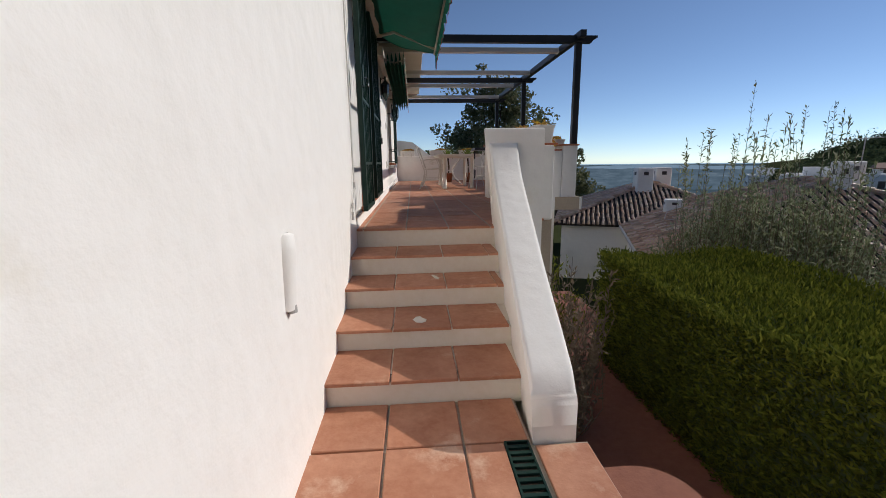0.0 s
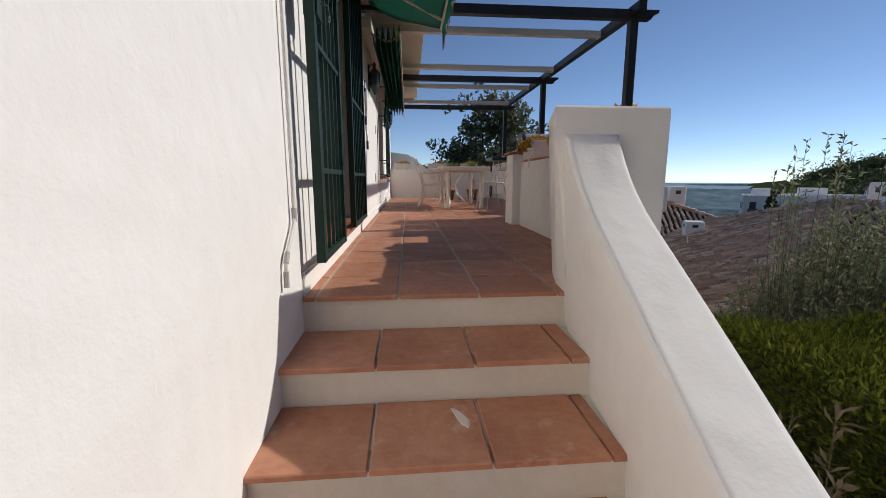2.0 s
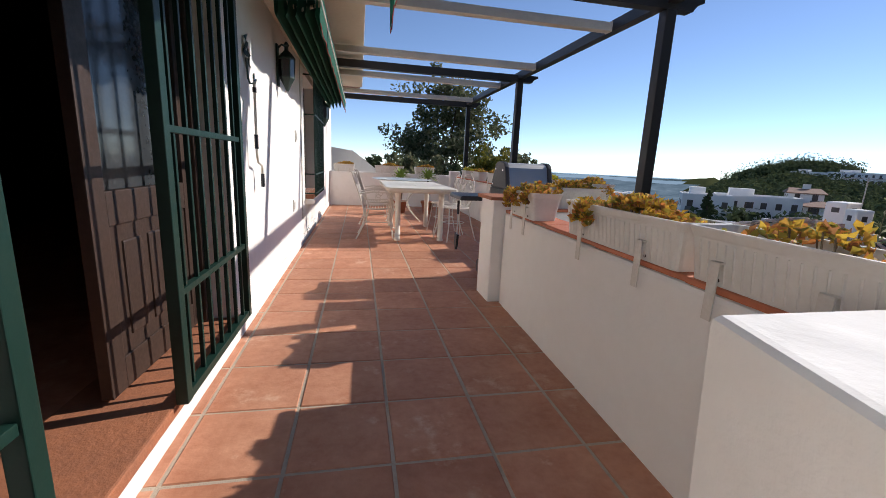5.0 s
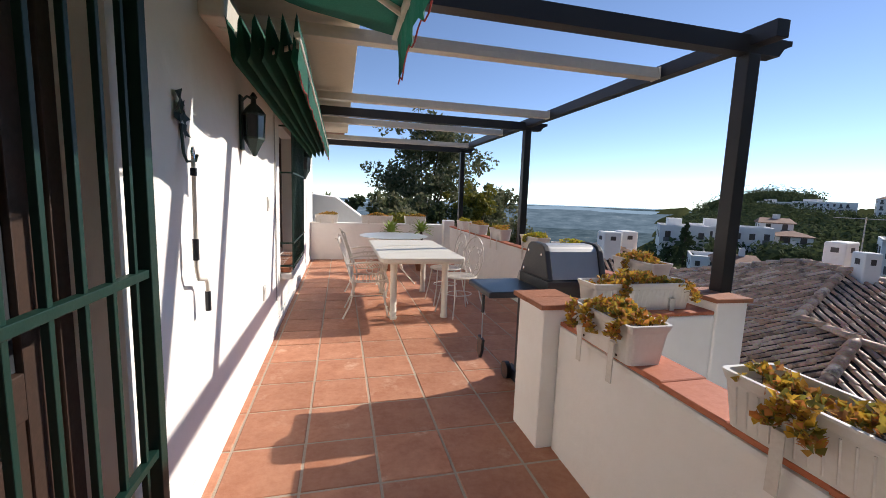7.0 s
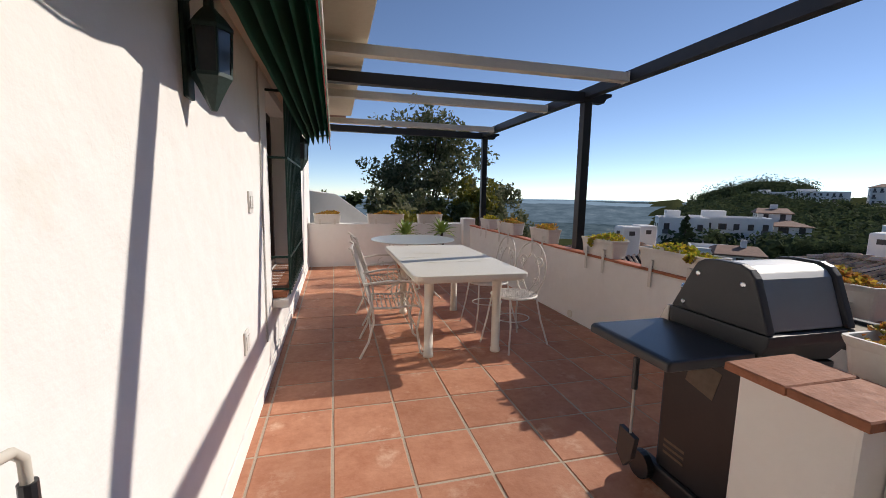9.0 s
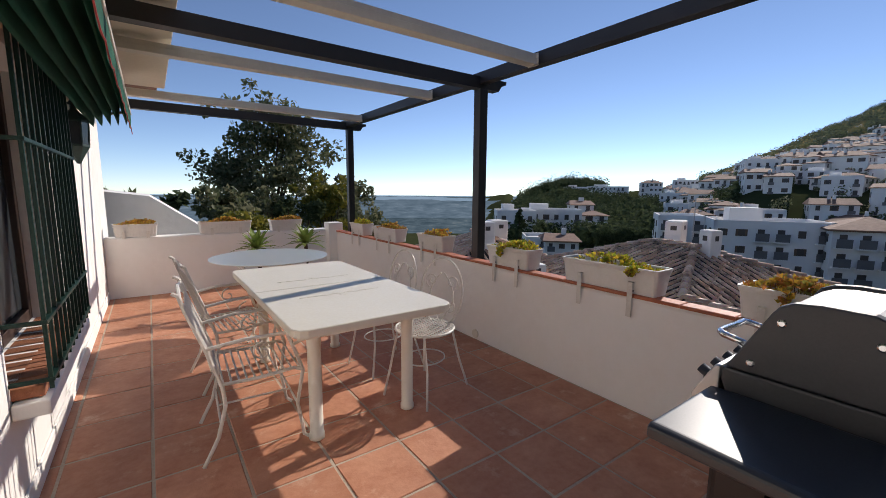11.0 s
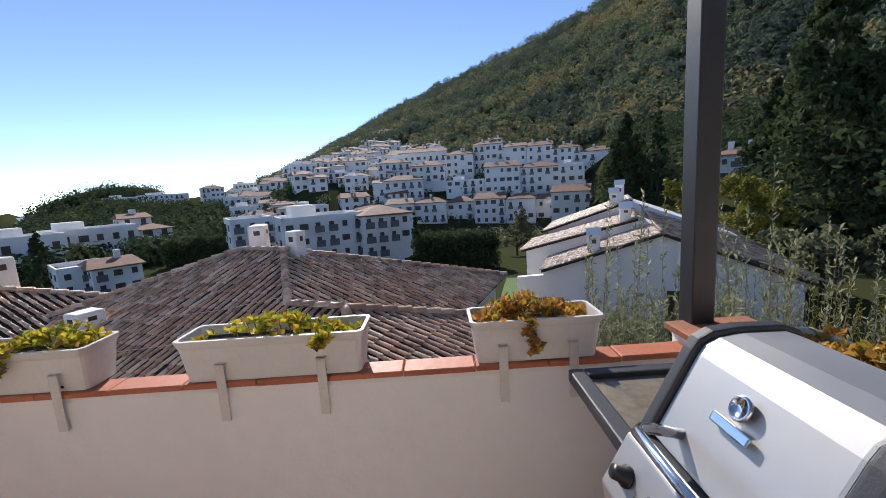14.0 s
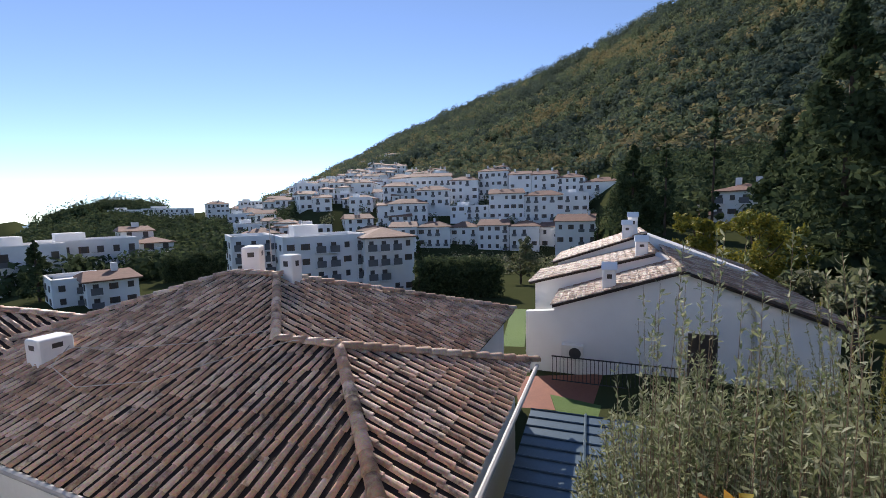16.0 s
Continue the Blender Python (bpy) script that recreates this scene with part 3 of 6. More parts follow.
# ---- barbecue ----
def barbecue():
    b = empty("barbecue", "black gas barbecue with a steel hood and two side shelves", "barbecue", at=(2.08, 3.40, 0))
    bm = box(bmesh.new(), -0.21, 0.21, -0.18, 0.20, 0.09, 0.70, 0.012)
    cab = part("cabinet", bm, BLACK, b)
    bm = box(bmesh.new(), -0.19, 0.19, 0.202, 0.215, 0.12, 0.66, 0.004)
    door = part("cabinet_door", bm, BLACK, b)
    part("door_handle", tube(bmesh.new(), [(-0.02, 0.215, 0.60), (-0.02, 0.24, 0.60), (0.12, 0.24, 0.60), (0.12, 0.215, 0.60)], 0.006), CHROME, door)
    # Thin dark sheets on the solid cabinet stand in for shade in its openings.
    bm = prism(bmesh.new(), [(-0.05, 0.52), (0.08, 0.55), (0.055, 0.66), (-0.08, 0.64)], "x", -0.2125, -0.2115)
    part("side_opening", bm, DARK, cab, "dark sheet painted as the shade of a side panel cut-out")
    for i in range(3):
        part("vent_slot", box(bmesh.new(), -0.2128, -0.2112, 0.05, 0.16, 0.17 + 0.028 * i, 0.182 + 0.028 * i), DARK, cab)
    for sx in (-1, 1):
        part("skid", box(bmesh.new(), sx * 0.2 - 0.025, sx * 0.2 + 0.025, -0.26, 0.30, 0.0, 0.09, 0.012), BLACK, b)
        part("wheel", tube(bmesh.new(), [(sx * 0.235, 0.24, 0.065), (sx * 0.27, 0.24, 0.065)], 0.065, 20), BLACK, b)
    # firebox and hood
    bm = prism(bmesh.new(), [(-0.16, 0.70), (0.17, 0.70), (0.205, 0.80), (0.205, 0.838), (-0.225, 0.838), (-0.225, 0.80)], "x", -0.205, 0.215)
    part("firebox", bevel_all(bm, 0.008), CAST, b)
    hood = [(0.185, 0.842), (0.092, 1.022), (0.078, 1.042), (0.05, 1.056), (0.0, 1.062), (-0.09, 1.060), (-0.125, 1.046), (-0.145, 1.02), (-0.205, 0.842)]
    bm = prism(bmesh.new(), hood, "x", -0.165, 0.185)
    lid = part("hood", bevel_all(bm, 0.010, 3), STEEL, b, "brushed steel hood")
    for x0, x1 in ((-0.205, -0.166), (0.186, 0.222)):
        bm = prism(bmesh.new(), [(0.198, 0.840), (0.100, 1.028), (0.085, 1.050), (0.055, 1.066), (0.0, 1.072), (-0.095, 1.070), (-0.132, 1.055), (-0.155, 1.026), (-0.222, 0.840)], "x", x0, x1)
        part("end_cap", bevel_all(bm, 0.009, 3, 0.7), CAST, lid, "dark cast end cap")
    bolt = lathe(bmesh.new(), [(0.011, 0.0), (0.011, 0.002), (0.007, 0.004)], seg=12)
    me = bpy.data.meshes.new("bolt")
    bolt.to_mesh(me)
    bolt.free()
    me.materials.append(CHROME)
    for y, z in ((0.075, 1.005), (-0.115, 0.998), (0.135, 0.872)):
        o = new("bolt", me)
        o.matrix_world = pose(-0.2052, y, z, 0, -90, 0)
        o.parent = lid
    # handle, badge with thermometer
    part("handle", tube(bmesh.new(), [(-0.10, 0.16, 0.885), (-0.10, 0.215, 0.90), (-0.10, 0.245, 0.905), (-0.085, 0.26, 0.908), (0.10, 0.26, 0.908), (0.115, 0.245, 0.905), (0.115, 0.215, 0.90), (0.115, 0.16, 0.885)], 0.011, 12), CHROME, lid, "chrome tube handle", True)
    badge = part("badge", box(bmesh.new(), -0.045, 0.045, -0.010, 0.010, 0, 0.007, 0.003), CHROME, lid, "raised chrome nameplate")
    badge.matrix_world = Matrix.Translation((0.02, 0.134, 0.955)) @ Euler((radians(-62), 0, 0)).to_matrix().to_4x4()
    bm = lathe(bmesh.new(), [(0.022, 0.0), (0.024, 0.006), (0.019, 0.010), (0.018, 0.007)], seg=24)
    gauge = part("thermometer", bm, CHROME, lid, "round chrome thermometer", True)
    gauge.matrix_world = Matrix.Translation((0.02, 0.115, 0.990)) @ Euler((radians(-62), 0, 0)).to_matrix().to_4x4()
    # control panel and knobs
    bm = prism(bmesh.new(), [(0.21, 0.835), (0.225, 0.835), (0.285, 0.72), (0.275, 0.66), (0.21, 0.66)], "x", -0.20, 0.21)
    panel = part("control_panel", bevel_all(bm, 0.005), STEEL, b, "steel control panel")
    for k in range(4):
        bm = lathe(bmesh.new(), [(0.024, 0.0), (0.024, 0.006), (0.017, 0.010), (0.016, 0.034)], seg=14)
        o = part("knob", bm, BLACK, panel, "", True)
        o.matrix_world = Matrix.Translation((-0.14 + 0.095 * k, 0.256, 0.775)) @ Euler((radians(-62), 0, 0)).to_matrix().to_4x4()
    # side shelves: enamelled tray on one side, burner frame on the other
    bm = prism(bmesh.new(), [(-0.585, 0.735), (-0.585, 0.765), (-0.57, 0.775), (-0.215, 0.775), (-0.215, 0.735)], "y", -0.20, 0.225)
    part("side_shelf", bevel_all(bm, 0.010, 3), SHELF, b, "dark enamelled side shelf")
    fr = part("burner_shelf", box(bmesh.new(), 0.252, 0.583, -0.158, 0.173, 0.745, 0.757, 0.002), CAST, b)
    for q in ((0.225, 0.63, 0.175, 0.225), (0.225, 0.63, -0.20, -0.16), (0.585, 0.63, -0.16, 0.175), (0.225, 0.25, -0.16, 0.175)):
        part("shelf_rim", box(bmesh.new(), *q, 0.745, 0.785, 0.006), CAST, fr)
    part("tray", box(bmesh.new(), 0.251, 0.584, -0.159, 0.174, 0.758, 0.768), GREASE, fr, "grease-stained tray")
    # scraper brush hung under the shelf
    br = part("brush_handle", tube(bmesh.new(), [(-0.56, -0.03, 0.72), (-0.56, -0.03, 0.60)], 0.011, 8), BLACK, b)
    part("brush_shaft", tube(bmesh.new(), [(-0.56, -0.03, 0.60), (-0.56, -0.03, 0.42)], 0.005, 6), STEEL, br)
    part("scraper", prism(bmesh.new(), [(-0.065, 0.42), (0.02, 0.43), (0.03, 0.32), (-0.015, 0.28), (-0.05, 0.33)], "x", -0.57, -0.55), BLACK, br)
    return b


barbecue()


# ---- planters ----
PLANT_RNG = np.random.default_rng(11)


def bracket_mesh(drop):
    bm = bmesh.new()
    box(bm, -0.017, 0.017, -0.006, -0.001, -drop, 0.075, 0.0015)
    box(bm, -0.017, 0.017, -0.006, 0.03, 0.070, 0.075, 0.0015)
    return bm


def planter(length, at, rz, green=False, dense=1.0, drop=0.12, fluted=True, trail=2, height=0.165, width=0.185, brackets=True):
    """A trough along its own x, its front face looking along -y, with succulents."""
    p = empty("planter", "white plastic trough planter with iron brackets on the parapet", "planter", "parapet planters", at, rz)
    bm = bmesh.new()
    h, w0, w1, l0, l1 = height, width * 0.80, width, length - 0.035, length

    def ring(l, w, z, r=0.022, n=3):
        pts = []
        for sx, sy, a0 in ((1, 1, 0), (-1, 1, 90), (-1, -1, 180), (1, -1, 270)):
            for k in range(n + 1):
                a = radians(a0 + 90 * k / n)
                pts.append((sx * (l / 2 - r) + r * math.cos(a), sy * (w / 2 - r) + r * math.sin(a), z))
        return [bm.verts.new(q) for q in pts]
    rings = [ring(l0, w0, 0.0), ring(l0 + (l1 - l0) * 0.82, w0 + (w1 - w0) * 0.82, h * 0.80), ring(l1, w1, h * 0.84), ring(l1 + 0.012, w1 + 0.012, h * 0.96), ring(l1 + 0.012, w1 + 0.012, h), ring(l1 - 0.012, w1 - 0.012, h), ring(l1 - 0.03, w1 - 0.03, h * 0.72)]
    for a, b in zip(rings, rings[1:]):
        for k in range(len(a)):
            bm.faces.new((a[k], a[(k + 1) % len(a)], b[(k + 1) % len(b)], b[k]))
    bm.faces.new(rings[0][::-1])
    part("trough", bm, PLASTIC, p)
    if fluted:
        bm = bmesh.new()
        n = int(length / 0.034)
        for side in (-1, 1):
            for k in range(n):
                x = -length / 2 + 0.05 + (length - 0.1) * k / (n - 1)
                y0, y1 = side * (w0 / 2 + 0.0005), side * (w0 / 2 + (w1 - w0) / 2 * 0.8 + 0.0005)
                tube(bm, [(x, y0, 0.012), (x, y1, h * 0.76)], 0.0035, 5)
        tagged(part("fluting", bm, PLASTIC, p), kind="stuff")
    bm = bmesh.new()
    for sx in (-0.28, 0.28):
        tube(bm, [(sx * length, -w0 / 2 - 0.0035, 0.018), (sx * length, -w0 / 2 + 0.0, 0.018)], 0.006, 10)
    tagged(part("drain_holes", bm, SOIL, p), kind="stuff")
    part("soil", box(bmesh.new(), -l1 / 2 + 0.02, l1 / 2 - 0.02, -w1 / 2 + 0.02, w1 / 2 - 0.02, h * 0.55, h * 0.78), SOIL, p)
    if brackets:
        for sx in (-0.27, 0.27):
            o = part("bracket", bracket_mesh(drop), IRON_WHITE, p)
            o.matrix_basis = pose(sx * length, -width / 2 - 0.004, 0.0)
    # plants
    r = PLANT_RNG
    s = empty("succulents", ("yellow-green" if green else "yellow and orange") + " sun-scorched succulents filling a trough planter", "plant", "planter succulents", (at[0], at[1], at[2] + h * 0.7), rz)
    n = int(length * 210 * dense)
    gx = np.cumsum(r.uniform(0.2, 1.0, 6))
    cx = r.uniform(-length / 2 + 0.03, length / 2 - 0.03, n)
    keep = (0.5 + 0.5 * np.sin(cx * 9 + gx[0]) + r.uniform(0, 0.8, n)) > (0.45 if dense >= 1 else 0.75)
    cx = cx[keep]
    n = len(cx)
    cy = r.normal(0, 0.042, n).clip(-width / 2 - 0.005, width / 2)
    cz = 0.012 + 0.058 * (0.5 + 0.5 * np.sin(cx * 11 + gx[1])) * r.uniform(0.3, 1.3, n) + r.uniform(0, 0.02, n)
    base = np.stack([cx, cy, cz], 1)
    for k in range(trail):
        x0 = r.uniform(-length * 0.42, length * 0.42)
        m = 14
        t = np.linspace(0, 1, m)
        base = np.concatenate([base, np.stack([x0 + 0.06 * t * r.uniform(-1, 1) + r.normal(0, 0.008, m), -width / 2 - 0.015 - 0.02 * np.sin(t * 3), 0.05 - t * r.uniform(0.05, 0.13)], 1)])
    per = 7
    cen = np.repeat(base, per, 0)
    ang = r.uniform(0, 2 * np.pi, len(cen))
    tilt = r.uniform(0.15, 1.1, len(cen))
    d = np.stack([np.cos(ang) * np.cos(tilt), np.sin(ang) * np.cos(tilt), np.sin(tilt)], 1)
    v, f = leaves(r, cen + d * 0.002, d, 0.031, 0.020, 0.5)
    o = raw("leaves", v, f, SUCC_GREEN if green else SUCC, s)
    tagged(o, kind="stuff")
    bm = bmesh.new()
    for q in base[:: 4]:
        tube(bm, [(q[0] * 0.98, q[1] * 0.7, -0.01), (q[0] + 0.004, q[1], q[2] * 0.6), tuple(q)], 0.0022, 4)
    tagged(part("stem_tuft", bm, TWIG, s), kind="stuff")
    return p


for y0, y1, green, dense, trail in ((8.86, 8.42, True, 1.2, 0), (8.10, 7.48, False, 1.2, 0), (6.98, 6.50, False, 1.1, 0), (5.82, 5.33, True, 1.0, 1), (5.0, 4.32, True, 0.8, 1), (3.92, 3.44, False, 1.1, 1)):
    planter(y0 - y1, (2.972, (y0 + y1) / 2, 0.738), -90, green, dense, 0.145, fluted=False, trail=trail)
planter(0.43, (1.772, 2.37, 0.717), -91.5, False, 1.1, 0.10, fluted=False, trail=3)
planter(0.80, (1.772, 1.385, 0.717), -91.5, False, 1.3, 0.10, fluted=True, trail=2)
planter(0.55, (1.762, 0.69, 0.717), -91.5, False, 0.45, 0.10, fluted=True, trail=0)
planter(0.68, (2.34, 2.955, 0.722), 0, False, 1.0, 0.09, fluted=True, trail=2)
for x0, x1, green in ((0.10, 0.56, False), (1.02, 1.68, False), (1.94, 2.40, False)):
    planter(x1 - x0, ((x0 + x1) / 2, 9.655, 0.756), 0, green, 1.2, 0.13, fluted=True, trail=0)


# ---- agaves behind the round table ----
def agave(x, y, tall):
    a = empty("agave", "green agave rosette on a bare stem in a clay pot", "plant", "potted agaves", (x, y, 0))
    part("pot", lathe(bmesh.new(), [(0.09, 0.0), (0.13, 0.22), (0.145, 0.225), (0.145, 0.26), (0.125, 0.26), (0.12, 0.235)], seg=20), CAP_OLD, a, "clay pot", True)
    part("stem", tube(bmesh.new(), [(0, 0, 0.22), (0.02, 0.01, 0.42), (-0.01, 0.0, tall)], 0.022, 8), BARK, a)
    r = np.random.default_rng(int(x * 100))
    n = 34
    ang, tilt = np.arange(n) * 2.4, np.linspace(1.35, -0.15, n)
    for k in range(n):
        d = Vector((math.cos(ang[k]) * math.cos(tilt[k]), math.sin(ang[k]) * math.cos(tilt[k]), math.sin(tilt[k])))
        s = Vector((-math.sin(ang[k]), math.cos(ang[k]), 0))
        u = s.cross(d) * -1
        ln_, w = r.uniform(0.23, 0.31), r.uniform(0.028, 0.036)
        bm = bmesh.new()
        rows = []
        for t, ww, lift in ((0, 0.5, 0), (0.35, 1.0, 0.01), (0.7, 0.75, 0.0), (1.0, 0.04, -0.03)):
            c = Vector((-0.01, 0, tall)) + d * ln_ * t + Vector((0, 0, lift))
            rows.append([bm.verts.new(c - s * w * ww + u * 0.008 * ww), bm.verts.new(c), bm.verts.new(c + s * w * ww + u * 0.008 * ww)])
        for p, q in zip(rows, rows[1:]):
            for i in range(2):
                bm.faces.new((p[i], p[i + 1], q[i + 1], q[i]))
        part("leaf", bm, AGAVE, a, smooth=True)
    return a


agave(1.49, 8.25, 0.68)
agave(2.04, 8.20, 0.71)


# ---- round glass table ----
def glass_table():
    g = empty("glass_table", "round glass table on white scrolled iron legs", "table", at=(1.42, 7.30, 0))
    m = bpy.data.materials.new("frosted_glass")
    m.use_nodes = True
    bs = m.node_tree.nodes["Principled BSDF"]
    bs.inputs["Base Color"].default_value = (0.88, 0.94, 0.92, 1)
    bs.inputs["Transmission Weight"].default_value, bs.inputs["Roughness"].default_value = 0.75, 0.3
    top = part("glass_top", lathe(bmesh.new(), [(0.515, 0.716), (0.53, 0.719), (0.53, 0.725), (0.515, 0.728)], seg=48), m, g, "pale green glass top")
    part("rim", tube(bmesh.new(), [(0.44 * math.cos(a), 0.44 * math.sin(a), 0.707) for a in [i * math.pi / 20 for i in range(40)]], 0.009, 6, closed=True), IRON_WHITE, g)
    for k in range(4):
        a = math.pi / 4 + k * math.pi / 2
        u = Vector((math.cos(a), math.sin(a), 0))
        pts = [u * r + Vector((0, 0, z)) for r, z in ((0.42, 0.70), (0.36, 0.60), (0.20, 0.45), (0.12, 0.34), (0.20, 0.18), (0.36, 0.05), (0.42, 0.006))]
        part("leg", tube(bmesh.new(), pts, 0.010, 7), IRON_WHITE, g)
    part("brace", tube(bmesh.new(), [(0.13 * math.cos(i * math.pi / 10), 0.13 * math.sin(i * math.pi / 10), 0.34) for i in range(20)], 0.007, 6, closed=True), IRON_WHITE, g)
    return g


glass_table()


# ---- chairs ----
def bistro_chair():
    """Oval scrolled back, round pierced seat; the sitter looks along +x."""
    c = empty("bistro_chair", "white wrought-iron bistro chair with an oval scrolled back", "chair", "chairs with oval backs")
    pl = ((0, 1, 0), (-0.12, 0, 0.993))
    back = [Vector((-0.19, 0, 0.66)) + 0.175 * math.cos(a) * Vector(pl[0]) + 0.235 * math.sin(a) * Vector(pl[1]) for a in [i * math.pi / 18 for i in range(36)]]
    part("back_frame", tube(bmesh.new(), back, 0.0075, 6, closed=True), IRON_WHITE, c)
    for s in (-1, 1):
        pr = ((0, s, 0), pl[1])
        part("scroll", tube(bmesh.new(), [(-0.17, 0, 0.44)] + [Vector((-0.19, 0, 0.60)) + 0.1 * math.sin(t * 3.0) * Vector(pr[0]) + (-0.15 + 0.34 * t) * Vector(pr[1]) for t in [i / 8 for i in range(1, 9)]], 0.005, 5), IRON_WHITE, c)
        part("scroll", tube(bmesh.new(), curl((-0.20, s * 0.085, 0.73), 0.055, 0.012, -1.2, 7.0, pr), 0.0045, 5), IRON_WHITE, c)
        part("scroll", tube(bmesh.new(), curl((-0.18, s * 0.075, 0.56), 0.05, 0.01, 1.0, -6.0, pr), 0.0045, 5), IRON_WHITE, c)
        part("leg", tube(bmesh.new(), [(-0.16, s * 0.11, 0.44), (-0.19, s * 0.15, 0.22), (-0.25, s * 0.19, 0.0)], 0.008, 6), IRON_WHITE, c)
        part("leg", tube(bmesh.new(), [(0.15, s * 0.11, 0.44), (0.17, s * 0.15, 0.22), (0.21, s * 0.18, 0.0)], 0.008, 6), IRON_WHITE, c)
        part("upright", tube(bmesh.new(), [(-0.17, s * 0.10, 0.44), (-0.175, s * 0.13, 0.52)], 0.007, 6), IRON_WHITE, c)
    part("seat_ring", tube(bmesh.new(), [(0.195 * math.cos(a), 0.195 * math.sin(a), 0.45) for a in [i * math.pi / 14 for i in range(28)]], 0.009, 6, closed=True), IRON_WHITE, c)
    bm = bmesh.new()
    n = 17
    for k in range(1, n):
        o = -0.19 + 0.38 * k / n
        half = math.sqrt(0.19 ** 2 - o * o)
        tube(bm, [(o, -half, 0.452), (o, half, 0.452)], 0.0035, 4)
        tube(bm, [(-half, o, 0.454), (half, o, 0.454)], 0.0035, 4)
    tagged(part("seat_mesh", bm, IRON_WHITE, c, "pierced white metal seat"), kind="stuff")
    part("stretcher", tube(bmesh.new(), [(0.15 * math.cos(a), 0.13 * math.sin(a), 0.24) for a in [i * math.pi / 12 for i in range(24)]], 0.005, 5, closed=True), IRON_WHITE, c)
    return c


def slat_chair():
    """Armchair with a curved slatted back and seat; the sitter looks along +x."""
    c = empty("slatted_armchair", "white iron armchair with slatted seat and scrolled arms", "chair", "slatted armchairs")
    for s in (-1, 1):
        y = s * 0.23
        part("back_post", tube(bmesh.new(), [(-0.16, y, 0.40), (-0.22, y, 0.60), (-0.29, y, 0.80), (-0.31, y * 0.96, 0.87), (-0.335, y * 0.96, 0.885)], 0.010, 7), IRON_WHITE, c)
        part("arm", tube(bmesh.new(), [(-0.215, y, 0.60), (-0.05, y * 1.08, 0.625), (0.14, y * 1.08, 0.625), (0.20, y * 1.08, 0.60), (0.205, y * 1.08, 0.565), (0.175, y * 1.08, 0.555)], 0.010, 7), IRON_WHITE, c)
        part("front_leg", tube(bmesh.new(), [(0.15, y * 1.08, 0.62), (0.20, y, 0.48), (0.225, y, 0.40), (0.19, y, 0.22), (0.22, y, 0.03), (0.25, y, 0.004)], 0.010, 7), IRON_WHITE, c)
        part("rear_leg", tube(bmesh.new(), [(-0.16, y, 0.41), (-0.15, y, 0.30), (-0.19, y, 0.14), (-0.26, y, 0.004)], 0.010, 7), IRON_WHITE, c)
        part("seat_rail", tube(bmesh.new(), [(-0.165, y, 0.41), (0.0, y, 0.405), (0.18, y, 0.42), (0.225, y, 0.40)], 0.009, 7), IRON_WHITE, c)
        part("arm_scroll", tube(bmesh.new(), curl((0.03, y * 1.05, 0.545), 0.055, 0.01, 1.5, 8.0, ((1, 0, 0), (0, 0, 1))), 0.005, 5), IRON_WHITE, c)
    for k in range(11):
        x = -0.155 + 0.036 * k
        z = 0.408 + 0.01 * abs(k - 4) / 6
        part("seat_slat", tube(bmesh.new(), [(x, -0.23, z), (x, 0.23, z)], 0.0055, 5), IRON_WHITE, c)
    for k in range(7):
        y = -0.18 + 0.06 * k
        part("back_slat", tube(bmesh.new(), [(-0.17, y, 0.43), (-0.225, y, 0.60), (-0.29, y, 0.80)], 0.005, 5), IRON_WHITE, c)
    part("top_rail", tube(bmesh.new(), [(-0.305, -0.23, 0.85), (-0.315, 0, 0.875), (-0.305, 0.23, 0.85)], 0.009, 7), IRON_WHITE, c)
    part("lower_rail", tube(bmesh.new(), [(-0.18, -0.23, 0.46), (-0.18, 0.23, 0.46)], 0.007, 6), IRON_WHITE, c)
    part("stretcher", tube(bmesh.new(), [(-0.17, 0, 0.20), (0.2, 0, 0.2)], 0.006, 6), IRON_WHITE, c)
    for x in (-0.175, 0.197):
        part("cross_rail", tube(bmesh.new(), [(x, -0.225, 0.20), (x, 0.225, 0.20)], 0.006, 6), IRON_WHITE, c)
    return c


ch = bistro_chair()
ch.matrix_world = pose(1.95, 5.37, 0, 0, 0, 200)
copy_thing(ch, pose(1.92, 5.92, 0, 0, 0, 186))
sl = slat_chair()
sl.matrix_world = pose(0.90, 5.52, 0, 0, 0, -3)
copy_thing(sl, pose(0.94, 6.38, 0, 0, 0, 5))


# ---- gates, door, window ----
def grille(name, label, y0, y1, x, z0, z1, bars, rails, parent_label, thick=0.016, frame_w=0.045):
    g = empty(name, label, "gate", at=(x, y0, z0))
    w, h = y1 - y0, z1 - z0
    for ya in (0, w - frame_w):
        part("stile", box(bmesh.new(), -0.02, 0.02, ya, ya + frame_w, 0, h, 0.003), GATE, g)
    for za in (0, h - 0.04):
        part("end_rail", box(bmesh.new(), -0.018, 0.018, frame_w, w - frame_w, za, za + 0.035, 0.003), GATE, g)
    for z in rails:
        part("cross_rail", box(bmesh.new(), -0.010, 0.014, frame_w, w - frame_w, z - z0 - 0.012, z - z0 + 0.012, 0.002), GATE, g)
    for k in range(bars):
        y = frame_w + (w - 2 * frame_w) * (k + 0.5) / bars
        part("bar", box(bmesh.new(), -thick / 2, thick / 2, y - thick / 2, y + thick / 2, 0.03, h - 0.035, 0.002), GATE, g)
    return g


